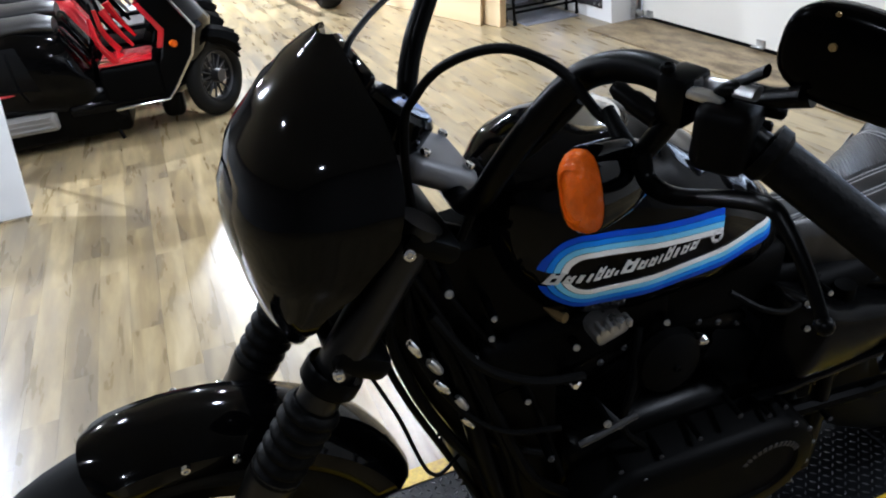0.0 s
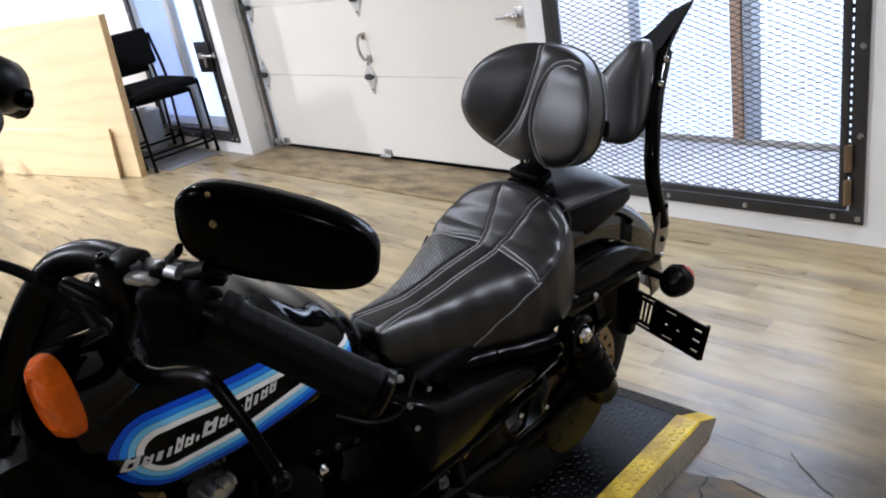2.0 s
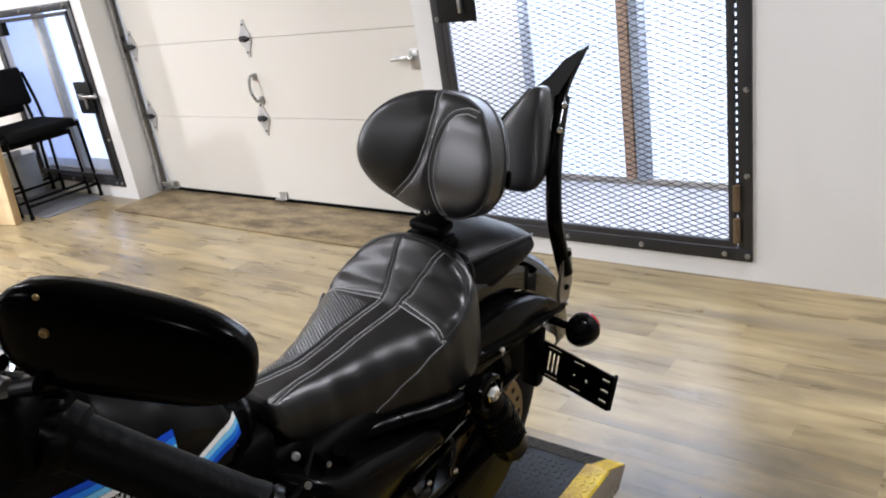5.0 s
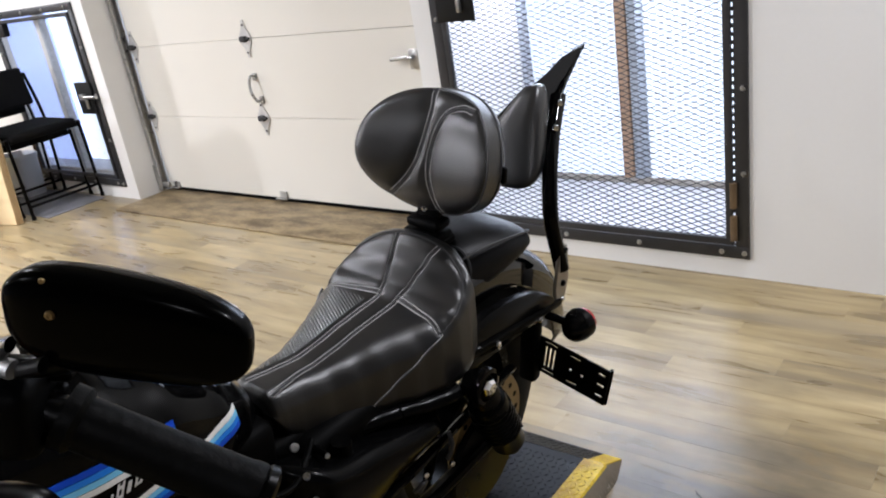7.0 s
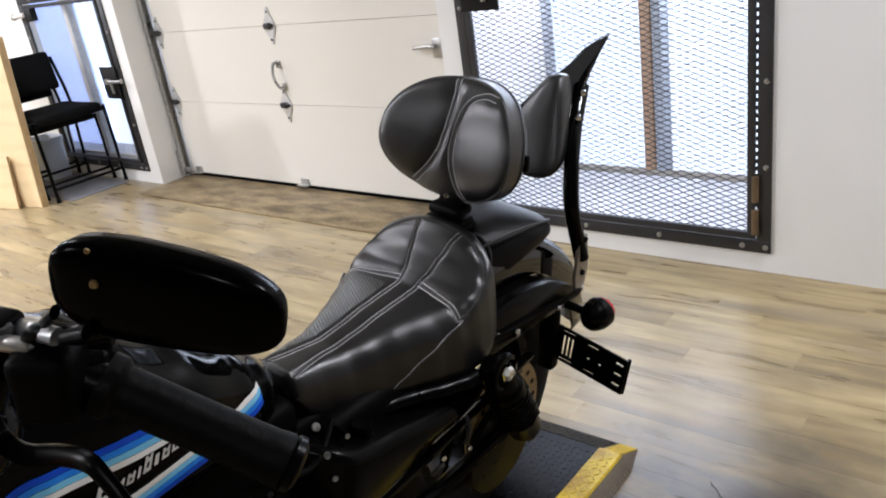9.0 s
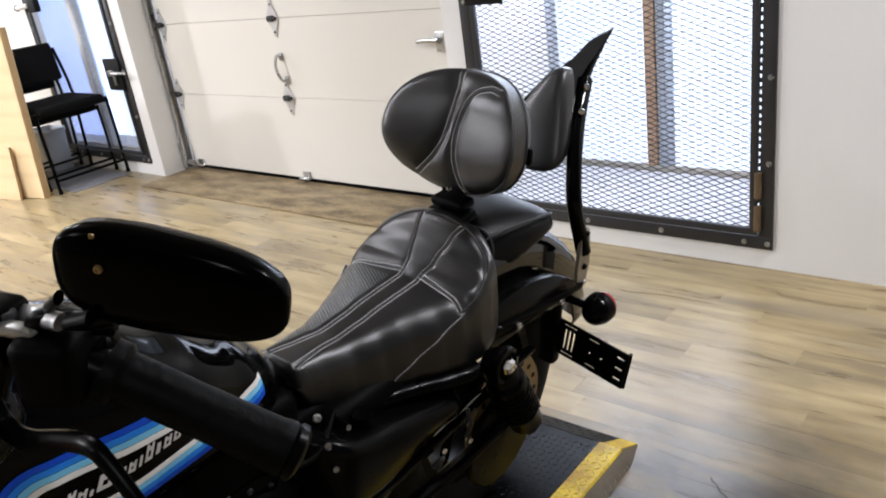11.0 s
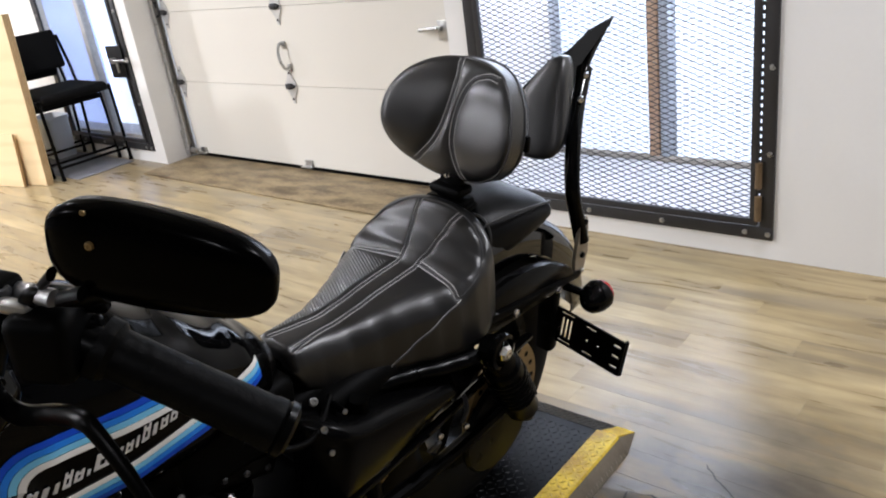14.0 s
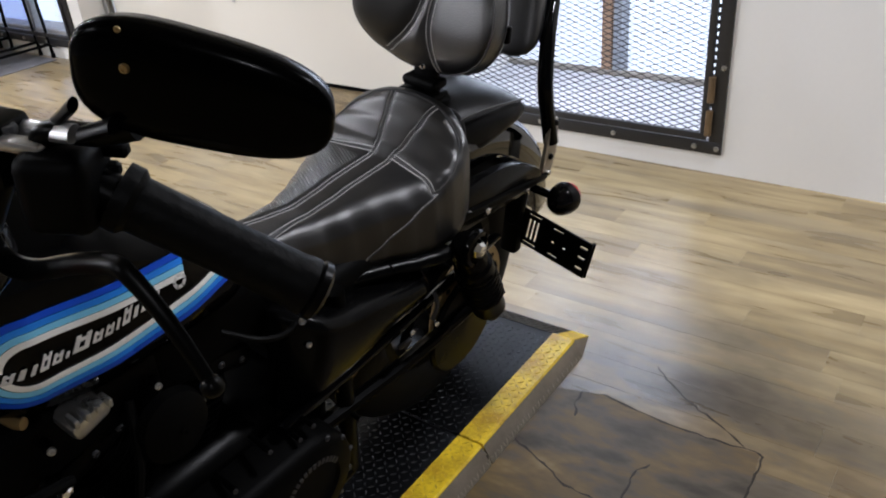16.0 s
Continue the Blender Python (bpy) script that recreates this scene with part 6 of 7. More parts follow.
def slotted(cols, rows):
    """A flat bar lattice, with thickness: cells in the set are left open."""
    bm = bmesh.new()
    nrm = PU.cross(PV).normalized() * 0.0022
    for (a, b) in zip(cols, cols[1:]):
        for (c, d) in zip(rows, rows[1:]):
            u, v = (a + b) / 2, (c + d) / 2
            if any(h[0] < u < h[1] and h[2] < v < h[3] for h in SLOTS):
                continue
            q = [P00 + PU * x + PV * y for x, y in ((a, c), (b, c), (b, d), (a, d))]
            join_faces(bm, [[p - nrm for p in q], [p + nrm for p in q]])
    bmesh.ops.remove_doubles(bm, verts=bm.verts, dist=1e-6)
    return bm


SLOTS = [(0.02, 0.055, 0.20, 0.80), (0.085, 0.12, 0.20, 0.80), (0.15, 0.185, 0.20, 0.80), (0.0, 0.20, 0.88, 0.94), (0.0, 0.20, 0.06, 0.12),
         (0.40, 0.56, 0.84, 0.90), (0.40, 0.56, 0.10, 0.16), (0.42, 0.46, 0.45, 0.53), (0.60, 0.64, 0.45, 0.53),
         (0.84, 0.95, 0.76, 0.84), (0.84, 0.95, 0.46, 0.54), (0.84, 0.95, 0.16, 0.24)]
cols = sorted({-0.08, 1.0, *[v for h in SLOTS for v in h[:2]]})
rws = sorted({0.0, 1.0, *[v for h in SLOTS for v in h[2:]]})
pb = part("plate_bracket", slotted(cols, rws), SATIN, bike, "slotted black steel side plate bracket")
bm = bmesh.new()
q = [P00 + PU * 1.0, P00 + PU * 1.0 + PV]
sweep(bm, [q[0] + V(0, 0.006, 0), q[1] + V(0, 0.006, 0)], 0.004, 8, smooth=False)
part("bracket_lip", bm, SATIN, pb)
bm = bmesh.new()
sweep(bm, [(0.12, 1.31, 0.44), P00 + PU * 0.0 + PV * 0.5], 0.012, 8, smooth=False)
part("bracket_arm", bm, SATIN, pb)

# frame, engine and covers
TUBES = [[(0, 0.10, 0.82), (0, 0.30, 0.72), (0, 0.62, 0.66)]]
for s in (1, -1):
    TUBES += [[(s * 0.02, 0.10, 0.80), (s * 0.075, 0.15, 0.62), (s * 0.105, 0.20, 0.35), (s * 0.11, 0.26, 0.16), (s * 0.115, 0.45, 0.13), (s * 0.115, 0.80, 0.14)],
              [(s * 0.04, 0.60, 0.63), (s * 0.06, 0.72, 0.555), (s * 0.105, 0.95, 0.525)], [(s * 0.12, 0.76, 0.58), (s * 0.125, 0.78, 0.30), (s * 0.115, 0.80, 0.14)]]
for pts in TUBES:
    bm = bmesh.new()
    sweep(bm, pts, 0.016, 10)
    part("frame_tube", bm, SATIN, bike)
CRANK = V(0.0, 0.47, 0.30)
for side, lean in (("front", -1), ("rear", 1)):
    d = V(0, lean * math.sin(radians(22.5)), math.cos(radians(22.5)))
    bm = bmesh.new()
    prof = [(0.045, 0.09)]
    for k in range(11):
        h = 0.10 + k * 0.0125
        r = 0.072 if k < 9 else 0.066
        prof += [(0.046, h), (r, h + 0.003), (r, h + 0.0055), (0.046, h + 0.009)]
    prof.append((0.046, 0.245))
    spun(bm, prof, CRANK, d, 30)
    cyl = part("cylinder", bm, SATIN, bike, "black finned engine cylinder")
    bm = bmesh.new()
    turn = Matrix.Rotation(radians(-22.5 * lean), 3, "X")
    box(bm, CRANK + d * 0.262, (0.155, 0.120, 0.034), 0.008, turn)
    box(bm, CRANK + d * 0.290, (0.145, 0.105, 0.034), 0.015, turn, 3)
    rock = part("rocker_cover", bm, SATIN, cyl, "satin black rocker cover")
    for dx in (-0.06, 0.06):
        for dy in (-0.045, 0.045):
            bolt(rock, CRANK + d * 0.307 + turn @ V(dx, dy, 0.0), d, 0.006, GREY_CAST)
    for dy in (-0.04, 0.0, 0.04):
        bolt(rock, CRANK + d * 0.262 + turn @ V(0.0775, dy, 0.0), (1, 0, 0), 0.0055, GREY_CAST)
    bm = bmesh.new()
    for k, s in enumerate((0.4, 0.8)):
        sweep(bm, [CRANK + V(-0.085, lean * 0.02, 0.06), CRANK + d * 0.26 + V(-0.08, lean * 0.01, 0)], 0.010, 10)
    part("pushrod_tube", bm, SATIN, cyl)
    bm = bmesh.new()
    spun(bm, [(0.006, 0), (0.006, 0.02), (0.009, 0.024), (0.009, 0.04), (0.004, 0.045), (0, 0.045)], CRANK + d * 0.245 + V(0.076, -0.056, 0.018), (1, lean * 0.3, 0.3), 12)
    part("spark_plug", bm, CHROME, cyl, "bright spark plug")
bm = bmesh.new()
box(bm, (0.0, 0.47, 0.30), (0.22, 0.34, 0.22), 0.05, None, 3)
box(bm, (0.0, 0.68, 0.31), (0.20, 0.20, 0.20), 0.04, None, 3)
case = part("crankcase", bm, SATIN, bike, "black engine case")
bm = bmesh.new()


def oval_ring(x, k):
    out = []
    for i in range(48):
        a = 2 * math.pi * i / 48
        c, s = math.cos(a), math.sin(a)
        r = 0.118 if c < 0 else 0.098
        out.append((x, 0.52 + (0.115 if c > 0 else -0.115) + r * k * c * 1.0, 0.285 + (0.112 if c < 0 else 0.100) * k * s))
    return out


join_faces(bm, [oval_ring(0.11, 1.0), oval_ring(0.165, 1.0), oval_ring(0.178, 0.95), oval_ring(0.184, 0.86), oval_ring(0.185, 0.60), oval_ring(0.180, 0.55), oval_ring(0.180, 0.05)])
primary = part("primary_cover", bm, MATTE, case, "black primary cover ringed with bolts")
for k in range(13):
    a = 2 * math.pi * (k + 0.4) / 13
    c, s = math.cos(a), math.sin(a)
    bolt(primary, (0.178, 0.52 + (0.115 if c > 0 else -0.115) + (0.118 if c < 0 else 0.098) * 0.93 * c, 0.285 + 0.104 * 0.93 * s), (1, 0, 0), 0.0055, GREY_CAST)
bm = bmesh.new()
for k in range(13):
    a = radians(40 + k * 9)
    c = V(0.186, 0.63 - 0.062 * math.cos(a), 0.285 + 0.062 * math.sin(a))
    box(bm, c, (0.0012, 0.006, 0.010), 0, Matrix.Rotation(-(a - math.pi / 2), 3, "X"))
part("lettering_bar", bm, GREY_CAST, primary, "raised grey lettering bars")
# horn cover and small fittings in front of the engine
bm = bmesh.new()
spun(bm, [(0, 0), (0.046, 0.0), (0.052, 0.008), (0.048, 0.022), (0.028, 0.032), (0, 0.034)], (0.105, 0.455, 0.545), (1, 0, 0.15), 28)
horn = part("horn_cover", bm, MATTE, bike, "black horn cover")
bolt(horn, (0.139, 0.455, 0.55), (1, 0, 0.15), 0.006, MATTE)
bm = bmesh.new()
box(bm, (0.085, 0.358, 0.636), (0.07, 0.050, 0.026), 0.008, Matrix.Rotation(radians(18), 3, "X"), 2)
for k in range(4):
    box(bm, (0.115, 0.338 + k * 0.014, 0.650), (0.02, 0.006, 0.012), 0.002)
part("ignition_switch", bm, STEEL, bike, "grey cast key switch housing")
bm = bmesh.new()
sweep(bm, [(0.055, 0.290, 0.665), (0.085, 0.292, 0.668), (0.098, 0.297, 0.670)], 0.007, 10)
part("fuel_cock", bm, BRONZE, bike, "small brass fitting")
for x, y, z, r in ((0.105, 0.312, 0.619, 0.0075), (0.105, 0.304, 0.563, 0.007), (0.105, 0.242, 0.546, 0.007), (0.105, 0.453, 0.609, 0.007), (0.105, 0.511, 0.537, 0.008),
                   (0.105, 0.479, 0.562, 0.006), (0.105, 0.138, 0.774, 0.008), (0.105, 0.166, 0.658, 0.008), (0.105, 0.194, 0.714, 0.006), (0.105, 0.19, 0.683, 0.006),
                   (0.165, 0.331, 0.522, 0.008), (0.165, 0.247, 0.492, 0.007), (0.165, 0.432, 0.401, 0.0055), (0.165, 0.499, 0.409, 0.0055), (0.165, 0.567, 0.427, 0.0055),
                   (0.165, 0.627, 0.399, 0.005), (0.165, 0.656, 0.405, 0.0055), (0.165, 0.364, 0.401, 0.005), (0.165, 0.474, 0.349, 0.0045), (0.165, 0.767, 0.325, 0.0055), (0.145, 0.675, 0.545, 0.007), (0.13, 0.72, 0.585, 0.006)):
    b1 = bolt(bike, (x, y, z), (1, -0.45, 0.45), r * 0.75, GREY_CAST if z < 0.5 else STEEL, "engine_bolt")
    bm = bmesh.new()
    sweep(bm, [(x - 0.05, y + 0.01, z - 0.01), (x + 0.001, y, z)], r * 0.9, 8, smooth=False)
    part("stud", bm, SATIN, b1)
for pts, r in (([(0.09, 0.16, 0.66), (0.11, 0.20, 0.52), (0.125, 0.245, 0.40), (0.12, 0.33, 0.30)], 0.009), ([(0.07, 0.14, 0.70), (0.095, 0.17, 0.60), (0.11, 0.21, 0.45), (0.115, 0.24, 0.25)], 0.007),
               ([(0.10, 0.56, 0.62), (0.135, 0.60, 0.60), (0.13, 0.66, 0.58), (0.10, 0.72, 0.60)], 0.005)):
    bm = bmesh.new()
    sweep(bm, pts, r, 8)
    part("hose", bm, RUBBER, bike)
bm = bmesh.new()
sweep(bm, [(0.12, 0.345, 0.505), (0.170, 0.35, 0.512)], 0.006, 8, smooth=False)
sweep(bm, [(0.165, 0.290, 0.498), (0.168, 0.33, 0.510), (0.168, 0.375, 0.522)], 0.005, 8)
part("shift_rod", bm, GREY_CAST, bike, "grey shift linkage rod")
# regulator, coil box, mounts and wiring in front of the engine and under the tank
FRONT_LINE = [(0.16, 0.215), (0.36, 0.160), (0.47, 0.140), (0.59, 0.093), (0.68, 0.070), (0.80, 0.060)]
bm, rings = bmesh.new(), []
for k in range(15):
    z = 0.16 + 0.62 * k / 14
    y, w = lerp(FRONT_LINE, z), lerp([(0.16, 0.085), (0.5, 0.066), (0.80, 0.040)], z)
    d = 0.006 * (k % 2)
    rings.append([(w - d, y + 0.012, z), (w, y + 0.03, z), (w + 0.012, 0.30, z), (-w - 0.012, 0.30, z), (-w, y + 0.03, z), (-w + d, y + 0.012, z), (-w * 0.5, y, z), (w * 0.5, y, z)])
join_faces(bm, rings)
part("frame_front", bm, SATIN, bike, "black frame front with engine mounts")
bm = bmesh.new()
box(bm, (0.0, 0.215, 0.40), (0.13, 0.045, 0.14), 0.008, Matrix.Rotation(radians(-12), 3, "X"), 2)
reg = part("voltage_regulator", bm, SATIN, bike, "finned black voltage regulator")
for k in range(9):
    bm = bmesh.new()
    box(bm, (-0.052 + 0.013 * k, 0.186, 0.40), (0.004, 0.03, 0.125), 0.001, Matrix.Rotation(radians(-12), 3, "X"), 1)
    part("fin", bm, SATIN, reg)
bm = bmesh.new()
box(bm, (0.0, 0.33, 0.60), (0.17, 0.30, 0.10), 0.02, Matrix.Rotation(radians(4), 3, "X"), 3)
box(bm, (0.0, 0.56, 0.60), (0.16, 0.24, 0.11), 0.02, None, 3)
part("coil_box", bm, MATTE, bike, "black box under the tank")
bm = bmesh.new()
box(bm, (0.0, 0.735, 0.545), (0.150, 0.15, 0.11), 0.02, None, 3)
box(bm, (0.0, 0.705, 0.620), (0.075, 0.07, 0.06), 0.015, None, 3)
box(bm, (0.0, 0.85, 0.50), (0.22, 0.30, 0.18), 0.03, None, 3)
box(bm, (0.0, 1.04, 0.535), (0.22, 0.20, 0.10), 0.02, None, 3)
part("battery_box", bm, MATTE, bike, "black battery box below the seat")
for k, (pts, r) in enumerate((([(0.045, 0.085, 0.78), (0.062, 0.075, 0.69), (0.078, 0.095, 0.60), (0.085, 0.135, 0.50), (0.09, 0.19, 0.40)], 0.008),
                              ([(0.055, 0.100, 0.76), (0.078, 0.105, 0.66), (0.095, 0.150, 0.56), (0.10, 0.20, 0.47), (0.11, 0.28, 0.42)], 0.006),
                              ([(0.03, 0.075, 0.74), (0.055, 0.065, 0.66), (0.066, 0.085, 0.58), (0.075, 0.130, 0.46), (0.085, 0.18, 0.33)], 0.005),
                              ([(0.085, 0.12, 0.73), (0.11, 0.17, 0.65), (0.12, 0.24, 0.60), (0.115, 0.32, 0.57)], 0.007),
                              ([(0.07, 0.12, 0.66), (0.10, 0.14, 0.58), (0.12, 0.20, 0.52), (0.13, 0.28, 0.50)], 0.0045),
                              ([(0.09, 0.42, 0.60), (0.12, 0.40, 0.53), (0.135, 0.38, 0.46), (0.14, 0.42, 0.40)], 0.006))):
    bm = bmesh.new()
    sweep(bm, pts, r, 8)
    part("wiring", bm, RUBBER, bike)
for k in range(5):
    bm = bmesh.new()
    p = V(0.100, 0.092 + 0.016 * k + 0.008 * (k % 2), 0.700 - 0.040 * k)
    spun(bm, [(0.0045, -0.014), (0.0062, -0.011), (0.0068, 0.0), (0.0058, 0.010), (0.0040, 0.013)], p, (0.1, 0.42 + 0.12 * (k % 3), -0.9), 12)
    part("hose_clip", bm, STEEL if k % 2 else CHROME, bike, "bright hose clip")
# side cover below the seat: a shell with a rolled top shoulder and a bronze lower rim
bm, rings, rim_line = bmesh.new(), [], []
for k in range(33):
    t = k / 32
    y = 0.650 + 0.345 * t
    zt, zb = lerp([(0, 0.592), (0.35, 0.548), (0.8, 0.512), (1, 0.496)], t), lerp([(0, 0.36), (0.4, 0.372), (0.75, 0.43), (1, 0.478)], t)
    ease = min(1.0, 0.25 + 0.75 * math.sin(min(1.0, t * 6) * math.pi / 2)) * min(1.0, 0.3 + 0.7 * math.sin(min(1.0, (1 - t) * 7) * math.pi / 2))
    out = 0.095 + 0.068 * ease
    ring = [(0.085, y, zt + 0.004), (out - 0.030, y, zt + 0.006), (out - 0.016, y, zt + 0.004), (out - 0.006, y, zt - 0.003), (out, y, zt - 0.013), (out + 0.001, y, zt - 0.022)]
    for f, dx in ((0.25, 0.004), (0.5, 0.012), (0.75, 0.024), (0.94, 0.036)):
        ring.append((out - dx, y, zt - 0.022 + (zb - zt + 0.022) * f))
    ring += [(out - 0.046, y, zb), (0.085, y, zb)]
    rings.append(ring)
    rim_line.append((out - 0.040, y, zb + 0.002))
join_faces(bm, rings)
cover = part("side_cover", bm, COVER_BLACK, bike, "satin black side cover with a bronze rim", 60)
bm = bmesh.new()
sweep(bm, rim_line[10:], 0.0035, 8, smooth=False)
part("cover_rim", bm, BRONZE, cover, "thin bronze lower rim")
bolt(cover, (0.140, 0.668, 0.590), (0.7, -0.3, 0.7), 0.007, CHROME)
bolt(bike, (0.118, 0.672, 0.628), (0.7, -0.3, 0.7), 0.007, STEEL, "engine_bolt")
for y0, y1 in ((0.735, 0.888), (0.891, 1.005)):
    bm, rings = bmesh.new(), []
    for k in range(13):
        y = y0 + (y1 - y0) * k / 12
        z, w = lerp(SB, y) - 0.004, lerp(SW, y) + 0.022
        rings.append([(0.03, y, z), (w - 0.008, y, z), (w + 0.001, y, z - 0.003), (w + 0.007, y, z - 0.011), (w + 0.007, y, z - 0.016), (w + 0.002, y, z - 0.021), (0.03, y, z - 0.021)])
    join_faces(bm, rings)
    part("seat_rail_cover", bm, COVER_BLACK, bike, "satin black trim strip below the seat", 60)
# bolts, cable lugs and the belt's bright edge below the cover
for x, y, z, r in ((0.165, 0.905, 0.425, 0.006), (0.165, 0.98, 0.395, 0.006), (0.15, 1.085, 0.575, 0.006)):
    bolt(bike, (x, y, z), (1, -0.4, 0.4), r, CHROME, "engine_bolt")
for pts in ([(0.155, 0.885, 0.395), (0.165, 0.897, 0.412), (0.16, 0.909, 0.402), (0.155, 0.90, 0.385)], [(0.15, 0.992, 0.452), (0.163, 0.985, 0.43), (0.16, 0.975, 0.405)]):
    bm = bmesh.new()
    sweep(bm, pts, 0.0042, 8)
    part("cable_lug", bm, GREY_CAST, bike, "grey metal cable lug")
for s in (1, -1):
    bm = bmesh.new()
    sweep(bm, [(s * 0.12, 0.33, 0.22), (s * 0.20, 0.33, 0.22), (s * 0.27, 0.335, 0.225)], 0.013, 10)
    part("foot_peg", bm, RUBBER, bike, "black rubber foot peg")
bm = bmesh.new()
sweep(bm, [(0.12, 0.50, 0.16), (0.19, 0.62, 0.08), (0.235, 0.70, 0.018)], 0.011, 10)
box(bm, (0.242, 0.71, 0.012), (0.05, 0.04, 0.008), 0.003)
part("side_stand", bm, SATIN, bike)
bm = bmesh.new()
for z in (0.22, 0.16):
    sweep(bm, [(-0.10, 0.38, 0.45), (-0.17, 0.36, 0.34), (-0.20, 0.50, z + 0.04), (-0.20, 1.0, z + 0.05), (-0.20, 1.38, z + 0.06)], 0.032, 14)
part("exhaust", bm, SATIN, bike, "satin black exhaust pipes")


# ---- other vehicles and stands ----
def plain_wheel(name, par, c, r, w, mat=None, spokes=10):
    """A tyre on a spoked rim; the axle runs along x."""
    hub = new(name)
    hub.parent = par
    bm = bmesh.new()
    fat = min(w * 0.5, 0.066)
    torus(bm, c, (1, 0, 0), r - fat * 0.9, fat, 40, 12, w * 0.5 / fat)
    part("tyre", bm, TYRE, hub)
    w = fat * 2
    bm = bmesh.new()
    torus(bm, c, (1, 0, 0), r - w * 0.95, 0.012, 36, 8, 2.0)
    for k in range(spokes):
        a = 2 * math.pi * k / spokes
        o = Vector((0, math.cos(a), math.sin(a)))
        sweep(bm, [Vector(c) + o * 0.03, Vector(c) + o * (r - w * 0.95)], 0.006, 6, smooth=False)
    spun(bm, [(0, -0.05), (0.035, -0.05), (0.035, 0.05), (0, 0.05)], c, (1, 0, 0), 16)
    part("rim", bm, mat or GREY_CAST, hub)
    return hub


def scooter(m, paint, inner, stripe_mat, label):
    """A step-through scooter; y runs forward, x to its right."""
    s = thing("scooter", m, label, "scooter", "row of parked scooters")
    fw = plain_wheel("front_wheel", s, (0, 0, 0), 0.21, 0.085, GREY_CAST, 14)
    fw.matrix_local = pose(0, 0.56, 0.21, 0, 0, 50)
    plain_wheel("rear_wheel", s, (0, -0.55, 0.205), 0.205, 0.13)
    bm, rings = bmesh.new(), []
    for y, w, z0, z1 in ((-0.86, 0.05, 0.46, 0.54), (-0.82, 0.11, 0.38, 0.58), (-0.70, 0.17, 0.30, 0.61), (-0.50, 0.205, 0.20, 0.64), (-0.30, 0.205, 0.16, 0.64), (-0.12, 0.18, 0.14, 0.58), (-0.02, 0.14, 0.14, 0.40)):
        ring = []
        for i in range(24):
            a = 2 * math.pi * i / 24
            c, q = math.cos(a), math.sin(a)
            r = (abs(c) ** 3 + abs(q) ** 3) ** (-1 / 3)
            ring.append((w * r * c, y, (z0 + z1) / 2 + (z1 - z0) / 2 * r * q))
        rings.append(ring)
    join_faces(bm, rings)
    body = part("rear_body", bm, paint, s, angle=50)
    for sx in (1, -1):
        bm = bmesh.new()
        sweep(bm, [(sx * 0.168, -0.76, 0.37), (sx * 0.197, -0.5, 0.335), (sx * 0.185, -0.24, 0.33)], 0.009, 8, flat=0.6)
        part("trim_stripe", bm, stripe_mat, body, "thin coloured trim stripe")
    bm, rings = bmesh.new(), []
    for y, w, z in ((-0.84, 0.08, 0.64), (-0.78, 0.13, 0.675), (-0.55, 0.155, 0.69), (-0.40, 0.155, 0.665), (-0.22, 0.13, 0.665), (-0.14, 0.09, 0.64)):
        rings.append([(w * math.cos(a), y, z - 0.045 + 0.045 * math.sin(a)) for a in (2 * math.pi * i / 20 for i in range(20))])
    join_faces(bm, rings)
    part("saddle", bm, LEATHER, s, angle=60)
    bm = bmesh.new()
    box(bm, (0, 0.05, 0.19), (0.34, 0.46, 0.07), 0.025, None, 3)
    part("floorboard", bm, paint, s)
    bm = bmesh.new()
    box(bm, (0, -0.25, 0.15), (0.30, 0.70, 0.22), 0.03, None, 3)
    box(bm, (0, 0.32, 0.20), (0.22, 0.12, 0.30), 0.04, None, 3)
    part("engine", bm, SATIN, s, "dark engine block below the body")
    rim = [(0.175, 0.32), (0.229, 0.37), (0.385, 0.486), (0.515, 0.527), (0.656, 0.441), (0.841, 0.337)]
    half = [(0.175, 0.17), (0.40, 0.205), (0.60, 0.20), (0.841, 0.13)]
    levels = [0.175, 0.20, 0.229, 0.28, 0.33, 0.385, 0.43, 0.48, 0.515, 0.55, 0.60, 0.656, 0.72, 0.78, 0.841]
    flat = lambda z: [b + (z - a) / (c - a) * (d - b) for (a, b), (c, d) in zip(rim, rim[1:]) if a <= z <= c][0]
    bm, rings = bmesh.new(), []
    for z in levels:
        y, w = flat(z), lerp(half, z)
        front = [(w * (-1 + i / 5), y + 0.085 * (1 - (-1 + i / 5) ** 2), z) for i in range(11)]
        rings.append(front + [(x * 0.96, yy - 0.012, z) for x, yy, _ in front[::-1]])
    join_faces(bm, rings)
    shield = part("leg_shield", bm, paint, s, angle=60)
    bm, rings = bmesh.new(), []
    for z in levels:
        y, w = flat(z), lerp(half, z) * 0.95
        rings.append([(w, y - 0.014, z), (w * 0.80, y - 0.15, z), (-w * 0.80, y - 0.15, z), (-w, y - 0.014, z)])
    join_faces(bm, rings)
    part("inner_shield", bm, MATTE, shield, "matte black inside of the leg shield")
    for sx in (1, -1):
        bm = bmesh.new()
        sweep(bm, [(sx * 0.20, 0.05, 0.172)] + [(sx * (lerp(half, z) + 0.004), y - 0.004, z) for z, y in rim], 0.0085, 8, smooth=False)
        part("edge_trim", bm, CHROME, shield, "bright edge trim")
    bm, rings = bmesh.new(), []
    for z in levels[6:12]:
        y, w = flat(z) - 0.152, lerp(half, z) * 0.72
        rings.append([(w, y, z), (w, y - 0.03, z), (-w, y - 0.03, z), (-w, y, z)])
    join_faces(bm, rings)
    box(bm, (0, 0.15, 0.388), (0.33, 0.26, 0.010), 0.004)
